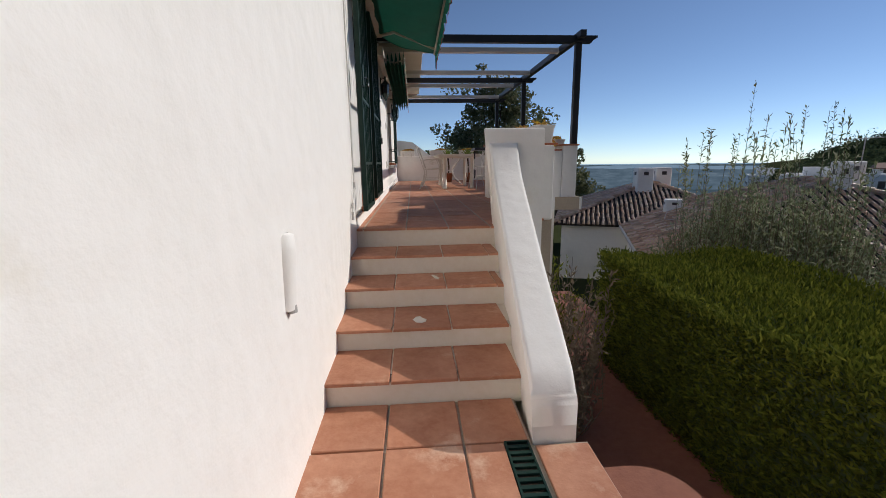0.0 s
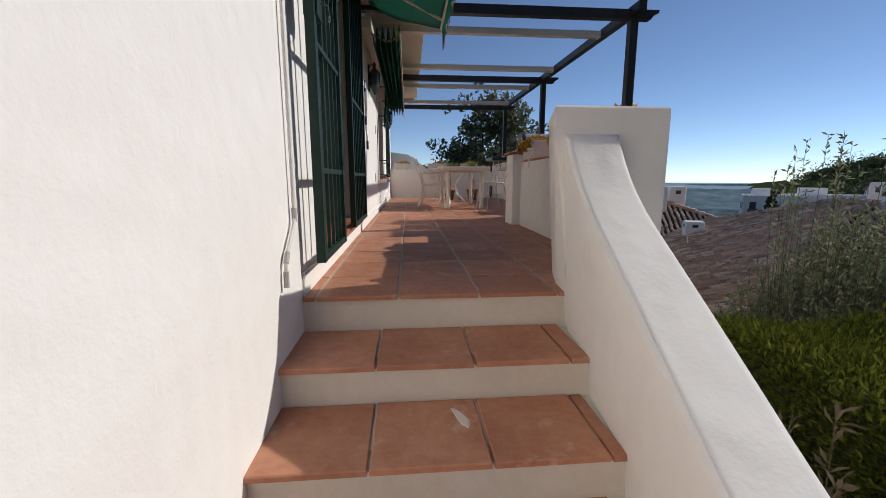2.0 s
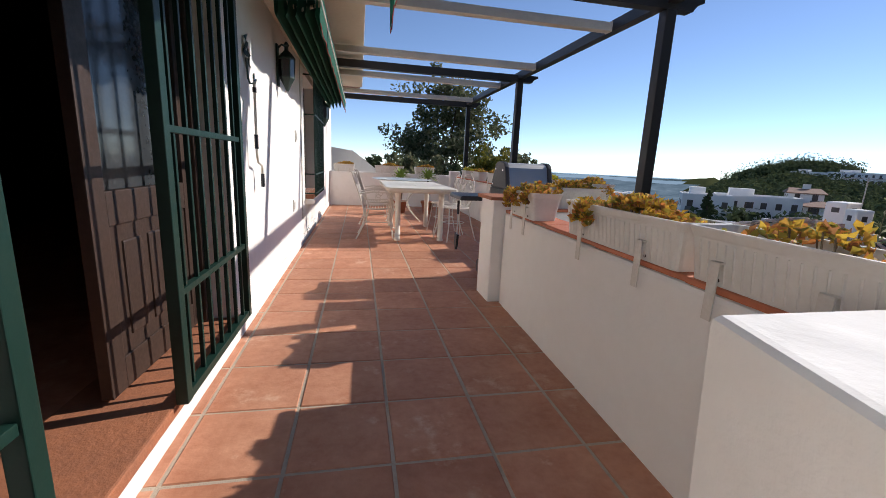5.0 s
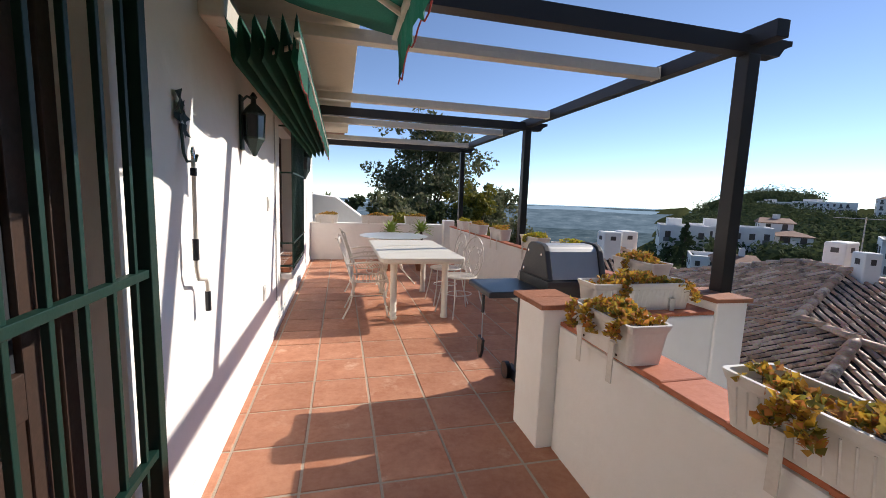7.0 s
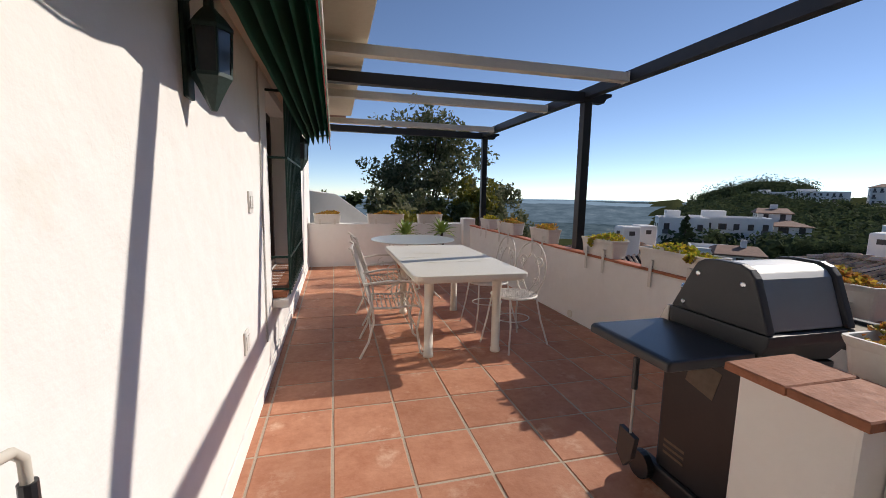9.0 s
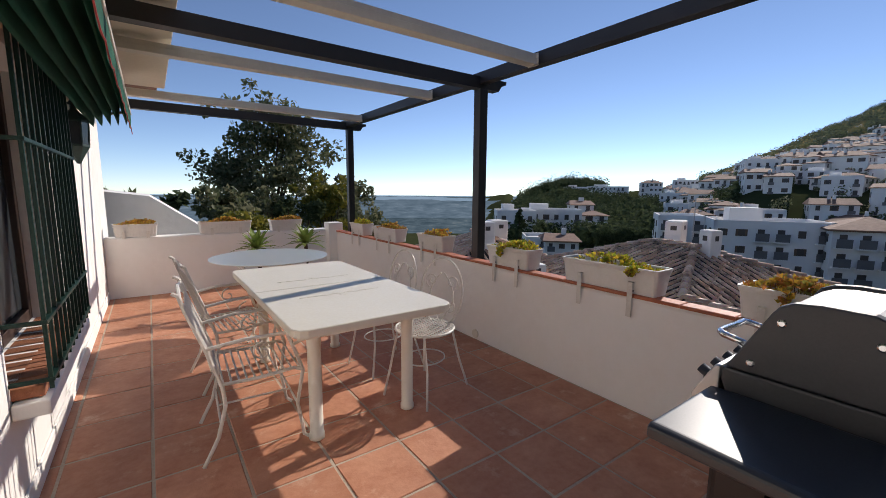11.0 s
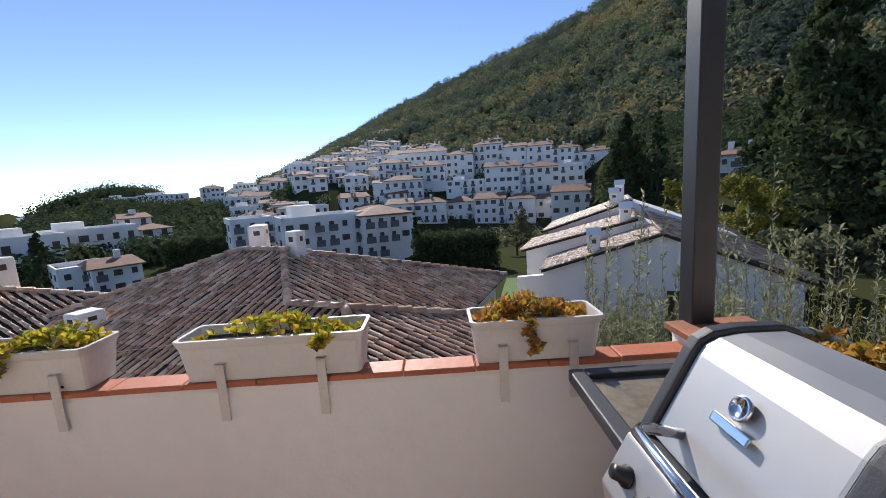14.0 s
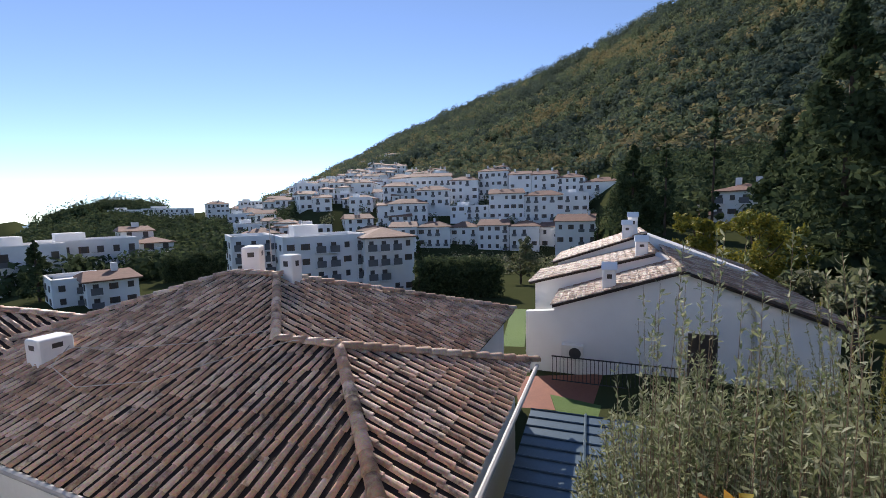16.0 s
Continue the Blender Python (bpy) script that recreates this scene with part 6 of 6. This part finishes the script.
# white gabled house up the slope, with its chimneys
gh = empty("gabled_house", "white gabled house with patched clay roofs and small chimneys", "house", at=(18.07, -0.53, 0), rz=-22.2)
bm = prism(bmesh.new(), [(1.4, -5.4), (1.4, -2.72), (0.3, -2.6), (0.2, -2.36), (-4.1, -0.98), (-8.5, -2.65), (-8.5, -5.4)], "x", 0.0, 0.3)
part("gable_wall", bm, LIME_FAR, gh)
bm = prism(bmesh.new(), [(1.5, -5.4), (1.5, -2.08), (-3.5, -0.72), (-8.3, -2.3), (-8.3, -5.4)], "x", 3.05, 7.0)
part("middle_wall", bm, LIME_FAR, gh)
bm = prism(bmesh.new(), [(0.9, -5.4), (0.9, -1.62), (-3.5, -0.12), (-8.3, -2.0), (-8.3, -5.4)], "x", 7.05, 12.0)
part("rear_wall", bm, LIME_FAR, gh)
part("side_wall", box(bmesh.new(), 0.31, 3.04, -8.3, -0.05, -5.4, -2.75), LIME_FAR, gh)
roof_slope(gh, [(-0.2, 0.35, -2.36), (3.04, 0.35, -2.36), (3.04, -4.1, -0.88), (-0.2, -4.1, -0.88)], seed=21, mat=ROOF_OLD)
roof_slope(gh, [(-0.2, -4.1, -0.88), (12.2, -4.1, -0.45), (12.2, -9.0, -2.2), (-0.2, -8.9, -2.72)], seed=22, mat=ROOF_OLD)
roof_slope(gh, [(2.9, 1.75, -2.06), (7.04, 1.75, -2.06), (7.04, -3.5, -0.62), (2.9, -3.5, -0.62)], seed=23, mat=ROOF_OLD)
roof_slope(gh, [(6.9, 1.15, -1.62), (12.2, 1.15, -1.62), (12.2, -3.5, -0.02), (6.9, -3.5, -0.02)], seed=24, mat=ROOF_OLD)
ridge_caps(gh, (3.0, -4.1, -0.84), (-0.2, -4.1, -0.84))
ridge_caps(gh, (7.0, -3.5, -0.58), (2.9, -3.5, -0.58))
for x, y, z, h in ((0.5, -1.7, -1.9, 0.95), (3.4, -3.0, -0.75, 0.62), (7.6, -2.6, -0.35, 0.75), (8.2, -2.9, -0.25, 1.05)):
    p = Matrix.Translation((18.07, -0.53, 0)) @ pose(0, 0, 0, 0, 0, -22.2) @ Vector((x, y, z))
    c = chimney("chimney", "small white chimney with a pitched cap", tuple(p), 0.48, 0.48, h, -23, "pitched chimneys")
    part("cap", prism(bmesh.new(), [(-0.32, h), (0.32, h), (0.0, h + 0.26)], "y", -0.28, 0.28), LIME_FAR, c)
part("doorway", box(bmesh.new(), -0.03, 0.02, -5.2, -4.3, -5.0, -3.1), FAR_DARK, gh, "dark doorway")
part("drainpipe", tube(bmesh.new(), [(-0.06, -6.0, -1.9), (-0.06, -6.2, -2.3), (-0.06, -6.3, -5.0)], 0.05, 7), GREY_STEEL, gh)
ac = empty("air_conditioner", "white air conditioning unit on the house wall", "air conditioner", at=(17.75, -0.85, -4.15), rz=-22)
part("case", box(bmesh.new(), -0.15, 0.18, -0.4, 0.4, -0.3, 0.3, 0.03), PLASTIC, ac)
part("fan_grille", tube(bmesh.new(), [(-0.152, -0.1, 0), (-0.165, -0.1, 0)], 0.22, 20), CAST, ac)
rl = empty("railing", "dark iron balustrade along the neighbour's terrace", "railing", at=(15.3, -3.7, -4.95), rz=-22)
part("top_rail", tube(bmesh.new(), [(0, 0, 1.0), (0, 4.2, 1.0)], 0.025, 6), PERGOLA, rl)
part("bottom_rail", tube(bmesh.new(), [(0, 0, 0.12), (0, 4.2, 0.12)], 0.02, 6), PERGOLA, rl)
for k in range(33):
    part("baluster", box(bmesh.new(), -0.01, 0.01, 0.13 * k - 0.01, 0.13 * k + 0.01, 0.1, 1.0), PERGOLA, rl)
structure(part("floor_court", prism(bmesh.new(), [(9.0, 2.6), (17.6, 1.4), (17.6, -6), (9.0, -6)], "z", -6.0, -5.0), PATH_RED), "red paved court of the neighbours", "floor")
structure(part("lawn", prism(bmesh.new(), [(18.6, 2.1), (29.0, -0.5), (28.7, -1.5), (18.3, 1.0)], "z", -6.3, -5.2), LAWN), "strip of bright lawn", "lawn")
structure(part("lawn_court", prism(bmesh.new(), [(11.7, 1.0), (15.9, 0.5), (15.0, -0.9), (12.2, -1.1)], "z", -5.01, -4.95), LAWN), "patch of artificial grass", "lawn")
shed = empty("metal_roof", "blue-grey ribbed sheet roof over the court", "roof", at=(0, 0, 0))
bm = prism(bmesh.new(), [(8.35, 3.35), (11.5, 2.15), (10.7, -0.1), (7.55, 1.1)], "z", -3.26, -3.2)
part("sheet", bm, SHED, shed)
for k in range(10):
    t = k / 9
    a, b = Vector((8.35, 3.35, -3.19)).lerp(Vector((11.5, 2.15, -3.19)), t), Vector((7.55, 1.1, -3.19)).lerp(Vector((10.7, -0.1, -3.19)), t)
    part("rib", tube(bmesh.new(), [a, b], 0.022, 5), SHED, shed)
part("cross_bar", tube(bmesh.new(), [(7.95, 2.2, -3.16), (11.1, 1.02, -3.16)], 0.03, 6), SHED, shed)
for p in ((8.4, 3.2), (11.4, 2.1), (7.7, 1.1), (10.6, 0.0)):
    part("post", tube(bmesh.new(), [(*p, -5.6), (*p, -3.26)], 0.05, 8), SHED, shed)


# ---- the white town ----
def unit_box(name, mat):
    me = bpy.data.meshes.new(name)
    bm = box(bmesh.new(), -0.5, 0.5, -0.5, 0.5, 0, 1)
    bm.to_mesh(me)
    bm.free()
    me.materials.append(mat)
    return me


PANE_ME, RAIL_ME, SLAB_ME, SHUT_ME = unit_box("window", FAR_DARK), unit_box("railing", FAR_IRON), unit_box("balcony", LIME_FAR), unit_box("shutter", FAR_WOOD)


def fix(name, me, owner, place, size):
    o = new(name, me)
    o.parent = owner
    o.matrix_basis = Matrix.LocRotScale(place, None, size)
    return o


def town_house(a, r, w, z0, h, seed, deep=9.0, roof="hip", turn=0.0, label="", storey=3.2, bay=2.5):
    rg = random.Random(seed)
    x, y, _ = spot(a, r + deep / 2)
    t = empty("town_house", label or rg.choice(("white town house with dark shuttered windows and a clay roof", "white stepped house with small balconies and clay tiles", "white village house with rows of dark windows")), "house", "white town houses", (x, y, z0), a - 90 + turn)
    part("wall", box(bmesh.new(), -w / 2, w / 2, -deep / 2, deep / 2, -5, h), LIME_FAR, t)
    bm = bmesh.new()
    if roof == "hip":
        rise, o = min(w, deep) * 0.2, 0.45
        b = [(-w / 2 - o, -deep / 2 - o), (w / 2 + o, -deep / 2 - o), (w / 2 + o, deep / 2 + o), (-w / 2 - o, deep / 2 + o)]
        lo = [bm.verts.new((*q, h)) for q in b]
        mid = [bm.verts.new((*q, h + 0.18)) for q in b]
        e = max(0.1, w / 2 - (0.2 if rg.random() < 0.5 else deep * 0.4))
        tp = [bm.verts.new((-e, 0, h + rise)), bm.verts.new((e, 0, h + rise))]
        bm.faces.new(lo[::-1])
        for k in range(4):
            bm.faces.new((lo[k], lo[(k + 1) % 4], mid[(k + 1) % 4], mid[k]))
        bm.faces.new((mid[0], mid[1], tp[1], tp[0])), bm.faces.new((mid[1], mid[2], tp[1])), bm.faces.new((mid[2], mid[3], tp[0], tp[1])), bm.faces.new((mid[3], mid[0], tp[0]))
        part("roof", bm, ROOF_FAR, t)
        for k in range(rg.choice((0, 1, 1, 2))):
            cx = rg.uniform(-0.4, 0.4) * w
            part("roof_chimney", box(bmesh.new(), cx, cx + 0.7, -0.9, -0.2, h + 0.3, h + rise + 0.9), LIME_FAR, t)
    else:
        for q in ((-w / 2, w / 2, -deep / 2, -deep / 2 + 0.25), (-w / 2, w / 2, deep / 2 - 0.25, deep / 2), (-w / 2, -w / 2 + 0.25, -deep / 2, deep / 2), (w / 2 - 0.25, w / 2, -deep / 2, deep / 2)):
            box(bm, *q, h, h + 0.6)
        part("roof_parapet", bm, LIME_FAR, t)
        if w > 8:
            part("stair_tower", box(bmesh.new(), -w * 0.32, -w * 0.32 + w * 0.3, -deep * 0.1, deep * 0.35, h, h + 1.9), LIME_FAR, t)
    st, nb = max(1, round(h / storey)), max(1, int(w / bay))
    tall_bay = [rg.random() < 0.5 for _ in range(nb)]
    front = -deep / 2
    for s in range(st):
        for k in range(nb):
            if rg.random() < 0.06:
                continue
            px, pz = -w / 2 + w * (k + 0.5) / nb, h * (s + 0.16) / st
            pw = rg.uniform(0.34, 0.42) * bay
            if tall_bay[k]:
                fix("window", PANE_ME, t, (px, front - 0.02, pz), (pw, 0.12, storey * 0.66))
                fix("balcony", SLAB_ME, t, (px, front - 0.4, pz - 0.12), (pw + 0.7, 0.8, 0.12))
                fix("railing", RAIL_ME, t, (px, front - 0.76, pz), (pw + 0.6, 0.05, 0.85))
            else:
                fix("window", PANE_ME, t, (px, front - 0.02, pz + storey * 0.24), (pw, 0.12, storey * 0.40))
                if rg.random() < 0.5:
                    for d in (-1, 1):
                        fix("shutter", SHUT_ME, t, (px + d * pw * 0.68, front - 0.05, pz + storey * 0.24), (pw * 0.34, 0.08, storey * 0.40))
    for s in range(st):
        for q in (-0.25, 0.2):
            for sx in (-1, 1):
                fix("window", PANE_ME, t, (sx * (w / 2 + 0.02), q * deep, h * (s + 0.35) / st), (0.12, 0.95, storey * 0.42))
    return t


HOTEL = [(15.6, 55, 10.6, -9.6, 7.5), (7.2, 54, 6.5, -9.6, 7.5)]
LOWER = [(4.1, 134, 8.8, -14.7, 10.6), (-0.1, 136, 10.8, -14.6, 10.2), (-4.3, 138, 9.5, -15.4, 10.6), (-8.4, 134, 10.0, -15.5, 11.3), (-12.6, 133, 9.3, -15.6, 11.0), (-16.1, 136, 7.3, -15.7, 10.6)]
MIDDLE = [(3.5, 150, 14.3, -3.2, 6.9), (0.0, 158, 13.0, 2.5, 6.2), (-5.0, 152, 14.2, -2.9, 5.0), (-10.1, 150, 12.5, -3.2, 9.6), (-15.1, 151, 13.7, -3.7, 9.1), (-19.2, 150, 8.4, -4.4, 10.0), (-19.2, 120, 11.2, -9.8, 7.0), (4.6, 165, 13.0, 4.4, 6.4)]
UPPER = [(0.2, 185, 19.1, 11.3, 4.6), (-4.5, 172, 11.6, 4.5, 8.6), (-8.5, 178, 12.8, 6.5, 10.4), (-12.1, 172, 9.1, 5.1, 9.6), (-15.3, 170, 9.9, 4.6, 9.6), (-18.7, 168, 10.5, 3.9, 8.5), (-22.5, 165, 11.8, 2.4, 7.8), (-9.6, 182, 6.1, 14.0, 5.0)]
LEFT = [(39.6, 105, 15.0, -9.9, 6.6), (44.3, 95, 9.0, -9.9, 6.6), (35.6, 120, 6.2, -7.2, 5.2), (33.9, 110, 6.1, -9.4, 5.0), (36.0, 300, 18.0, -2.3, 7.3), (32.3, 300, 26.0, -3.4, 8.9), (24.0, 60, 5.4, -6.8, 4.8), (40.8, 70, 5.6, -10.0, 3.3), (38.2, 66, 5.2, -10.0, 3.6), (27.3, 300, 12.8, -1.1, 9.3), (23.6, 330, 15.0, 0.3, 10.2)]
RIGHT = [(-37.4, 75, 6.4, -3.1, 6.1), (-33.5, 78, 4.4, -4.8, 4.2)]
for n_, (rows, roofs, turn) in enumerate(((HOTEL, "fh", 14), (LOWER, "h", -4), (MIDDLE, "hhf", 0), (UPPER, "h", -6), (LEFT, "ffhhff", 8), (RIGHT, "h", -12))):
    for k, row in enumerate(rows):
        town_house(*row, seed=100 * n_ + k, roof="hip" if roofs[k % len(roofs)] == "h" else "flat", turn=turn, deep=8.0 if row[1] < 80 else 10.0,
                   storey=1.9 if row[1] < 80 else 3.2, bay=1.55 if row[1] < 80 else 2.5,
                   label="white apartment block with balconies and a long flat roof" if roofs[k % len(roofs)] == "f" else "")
rg = random.Random(4)
for k in range(200):
    a = rg.uniform(-2, 25)
    r = (rg.uniform(200, 520) if k % 2 else rg.uniform(128, 330)) if a > 4 else rg.uniform(190, 300)
    w, h = rg.uniform(6, 13), rg.uniform(4.5, 7.5)
    x, y, z = spot(a, r)
    if a > 4 or z < 20:
        town_house(a, r, w, z - 1, h, 900 + k, roof=rg.choice(("hip", "hip", "flat")), turn=rg.uniform(-20, 20))


# ---- woods ----
g = np.random.default_rng(8)
N = 10500
a = g.uniform(-64, 22, N * 2)
r = 200 + 900 * g.uniform(0, 1, N * 2) ** 1.35
ok = (r < np.interp(a, [q[0] for q in CREST], [q[1] for q in CREST]) * 1.01) & ~((a > -24) & (r < 215)) & ~((a > 2) & (r < 330 + 8 * (a - 2)))
a, r = a[ok][:N], r[ok][:N]
z = land_height(a, r)
size = g.uniform(1.9, 5.6, len(a)) * np.clip(r / 420, 0.75, 1.4)
cx, cy = EYE[0] + r * np.cos(np.radians(a + TURN)), EYE[1] + r * np.sin(np.radians(a + TURN))
bm_z = np.array([noise.noise(Vector((x * 0.03, y * 0.03, 0))) + 0.5 * noise.noise(Vector((x * 0.09, y * 0.09, 3))) for x, y in zip(cx - EYE[0], cy - EYE[1])])
z = z + bm_z * np.clip((r - 210) / 60, 0, 1) * np.clip(r / 90, 0, 7)
cen = np.stack([cx, cy, z + size * 0.7], 1)
patch = np.array([noise.noise(Vector((x * 0.012, y * 0.012, 9.0))) for x, y in zip(cx, cy)]) + g.normal(0, 0.28, len(cx)) - np.clip((r - 420) / 900, 0, 0.4)
for mat, pick, lab in ((WOODS, (patch > -0.1) & (patch < 0.34), "green pine woods covering the mountain"), (WOODS_DARK, patch <= -0.1, "dark pines scattered over the mountain"), (WOODS_OCHRE, patch >= 0.34, "ochre and yellowing trees on the lower mountain")):
    v, f = clumps(g, cen[pick], size[pick] * 1.05, 46, 1.9, shell=1.0)
    tagged(raw("mountain_woods", v, f, mat), lab, "woods", kind="stuff")
N = 1000
a = np.concatenate([g.uniform(18, 47, N), g.uniform(32.5, 42.5, 520), g.uniform(-60, -24, 700), g.uniform(-64, -42, 420), g.uniform(32.5, 43.5, 60)])
r = np.concatenate([g.uniform(90, 275, N), g.uniform(308, 345, 520), g.uniform(75, 220, 700), g.uniform(38, 80, 420), g.uniform(322, 340, 60)])
z = land_height(a, r)
size = g.uniform(1.4, 3.2, len(a)) * np.where((a > 32) & (r > 250), 1.25, 1.0) * np.where((a < 0) & (r < 75), 0.5, 1.0)
size[-60:] *= 1.5
cen = np.stack([EYE[0] + r * np.cos(np.radians(a + TURN)), EYE[1] + r * np.sin(np.radians(a + TURN)), z + size * np.where(np.arange(len(a)) < len(a) - 60, 0.8, 1.0)], 1)
v, f = clumps(g, cen, size, 56, 1.05, shell=1.0)
tagged(raw("hill_woods", v, f, PINE), "dark trees among the houses and on the hill", "woods", kind="stuff")


N = 330
a = np.concatenate([g.uniform(-22, 8, N), g.uniform(8, 26, 160)])
r = np.concatenate([g.uniform(96, 182, N), g.uniform(120, 300, 160)])
size = g.uniform(0.8, 2.2, len(a))
cen = np.stack([EYE[0] + r * np.cos(np.radians(a + TURN)), EYE[1] + r * np.sin(np.radians(a + TURN)), land_height(a, r) + size * 0.9], 1)
v, f = clumps(g, cen, size, 60, 0.6, shell=1.0)
tagged(raw("town_greenery", v, f, GUM), "garden trees and shrubs scattered among the white houses", "woods", kind="stuff")


def cypress(a, r, h, s, seed, name="cypress_tree", label="dark slim cypress among white houses", mat=PINE, n=60, size=0.35):
    x, y, z = spot(a, r)
    return tree(name, label, (x, y, z), h, s, mat, seed, n, 70, size, 0.05, 0.6, "cypresses", 0.2, cone=True)


cypress(-34.2, 62, 16.5, 1.5, 51)
cypress(-29.4, 66, 14.5, 2.0, 52)
cypress(2.4, 47, 7.0, 0.9, 53, size=0.25)
cypress(-21.8, 105, 9.0, 1.0, 54)
cypress(43.6, 78, 8.5, 2.4, 55, "conifer_tree", "small dark conifer standing before the plain")
for k, (a, r, h, s) in enumerate(((-25.8, 70, 13.5, 4.5), (-45.0, 42, 20.0, 6.0), (-52.0, 40, 22.0, 6.5), (-40.5, 58, 14.0, 4.0), (-58, 38, 20, 6.0))):
    x, y, z = spot(a, r)
    tree("pine_tree", "tall dark pine on the slope", (x, y, z), h, s, PINE, 60 + k, 130, 90, 0.45, 0.02, 0.6, "slope pines", 0.3, cone=True)
for k, (a, r, h, s, mt) in enumerate(((-38.5, 36, 5.0, 3.2, SHRUB), (-33.0, 44, 4.5, 2.4, SHRUB), (-19.5, 95, 6.0, 3.4, PINE), (-11.8, 62, 7.0, 2.6, GUM), (24.9, 66, 7.5, 3.0, PINE), (-46, 24, 3.4, 2.6, GUM))):
    x, y, z = spot(a, r)
    tree("garden_tree", ("round yellow-green garden shrub" if mt is SHRUB else "round dark garden tree") + " among the houses", (x, y, z), h, s, mt, 80 + k, 70, 70, 0.26, 0.2, 0.6, "garden trees", 0.18, 9)
for a0, a1, r, h, lab in ((2.0, -8.5, 47, 4.0, "clipped dark hedge before the apartment block"), (33.0, 23.5, 84, 4.2, "dark hedge along the slope")):
    n = 60
    aa = np.repeat(np.linspace(a0, a1, n), 5)
    rr = r + g.uniform(-1, 1, len(aa)) * 1.2
    x, y = EYE[0] + rr * np.cos(np.radians(aa + TURN)), EYE[1] + rr * np.sin(np.radians(aa + TURN))
    zz = land_height(aa, rr) + g.uniform(0.2, h, len(aa))
    v, f = clumps(g, np.stack([x, y, zz], 1), np.full(len(aa), 0.9), 80, 0.30)
    hh = empty("far_hedge", lab, "hedge", kind="stuff")
    tagged(raw("sprays", v, f, PINE, hh), kind="stuff")


# ---- floor tiles ----
def tile_mesh(name, sx, sy, th, mat, bevel=0.004):
    bm = box(bmesh.new(), -sx / 2, sx / 2, -sy / 2, sy / 2, -th, 0)
    e = [e for e in bm.edges if all(v.co.z > -1e-6 for v in e.verts)]
    bmesh.ops.bevel(bm, geom=e, offset=bevel, segments=1, affect="EDGES")
    me = bpy.data.meshes.new(name)
    bm.to_mesh(me)
    bm.free()
    me.materials.append(mat)
    return me


TILE_SHAPES = {}


def lay_tile(name, parent, x0, x1, y0, y1, z, mat, rng, th=0.02, tilt=0.25):
    key = (round(x1 - x0, 3), round(y1 - y0, 3), th, mat.name)
    if key not in TILE_SHAPES:
        TILE_SHAPES[key] = tile_mesh(name, x1 - x0, y1 - y0, th, mat)
    ob = new(name, TILE_SHAPES[key])
    ob.matrix_world = pose((x0 + x1) / 2, (y0 + y1) / 2, z + rng.uniform(-0.0015, 0.0015), rng.uniform(-tilt, tilt), rng.uniform(-tilt, tilt), rng.uniform(-tilt, tilt))
    ob.parent = parent
    return ob


rng = random.Random(5)
J = 0.0065
XS = [0.024, 0.058] + [0.058 + 0.367 * k for k in range(1, 9)]
YS = [0.0, 0.36] + [0.36 + 0.384 * k for k in range(1, 25)]
for ya, yb in zip(YS, YS[1:]):
    right = 2.885 if ya > 2.9 else (1.76 if ya > 0.35 else 1.245)
    for xa, xb in zip([0.0] + XS[1:], XS[1:] + [99]):
        if xa >= right - 0.03:
            break
        lay_tile("tile", deck, xa + J, min(xb, right) - J, ya + (J if ya else -0.012), min(yb, 9.55) - J, 0.0, TERRA, rng)
for i, (y, z) in enumerate(STEP[1:]):
    back = STEP[i][0]
    for xa, xb in ((-0.044, 0.345), (0.345, 0.715), (0.715, 1.08), (1.08, 1.20)):
        x1 = min(xb, 1.20 + 0.09 * y)
        if x1 - xa > 0.03:
            lay_tile("tread_tile", stair, xa + J * 0.7, x1 - J * 0.7, y - 0.012, back + 0.002, z, TERRA, rng)
for r, (ya, yb) in enumerate(((-1.855, -1.492), (-2.235, -1.855), (-2.615, -2.235), (-2.995, -2.615), (-3.375, -2.995))):
    for xa, xb in ((-0.044, 0.335), (0.335, 0.70), (0.70, 0.89 if r else 1.01)):
        lay_tile("tile", landing, xa + J, xb - J, ya + J, yb - J, LAND_Z, TERRA, rng)
for ya, yb in ((-2.36, -1.88), (-2.86, -2.36), (-3.36, -2.86)):
    lay_tile("tile", landing, 1.02 + J, 1.28 - J, ya + J, yb - J, LAND_Z, TERRA, rng)

# capping tiles on the parapets
east = bpy.data.objects["parapet_east"]
y = 3.104
while y < 9.75:
    lay_tile("capping_tile", east, 2.879, 2.985, y, min(y + 0.27, 9.78) - 0.004, 0.737, CAP, rng, 0.02, 0.1)
    y += 0.27
low = bpy.data.objects["parapet_low"]
y = 0.42
while y < 2.72:
    x = 1.67 + 0.06 * (y - 0.4) / 2.3
    lay_tile("capping_tile", low, x + 0.008, x + 0.21, y, min(y + 0.27, 2.765) - 0.004, 0.716, CAP, rng, 0.02, 0.1)
    y += 0.27
cross = bpy.data.objects["parapet_cross"]
for i in range(3):
    lay_tile("capping_tile", cross, 1.915 + 0.292 * i, 2.203 + 0.292 * i, 2.805, 3.085, 0.721, CAP, rng, 0.02, 0.1)
for owner, x0, x1, y0, y1, z in (("pillar_walkway", 1.612, 1.888, 2.745, 3.105, 0.81), ("pillar_post", 2.775, 3.05, 2.785, 3.118, 0.80)):
    for k in range(2):
        ym = (y0 + y1) / 2
        lay_tile("capping_tile", bpy.data.objects[owner], x0, x1, (y0, ym + 0.002)[k], (ym - 0.002, y1)[k], z, CAP_OLD, rng, 0.026, 0.6)
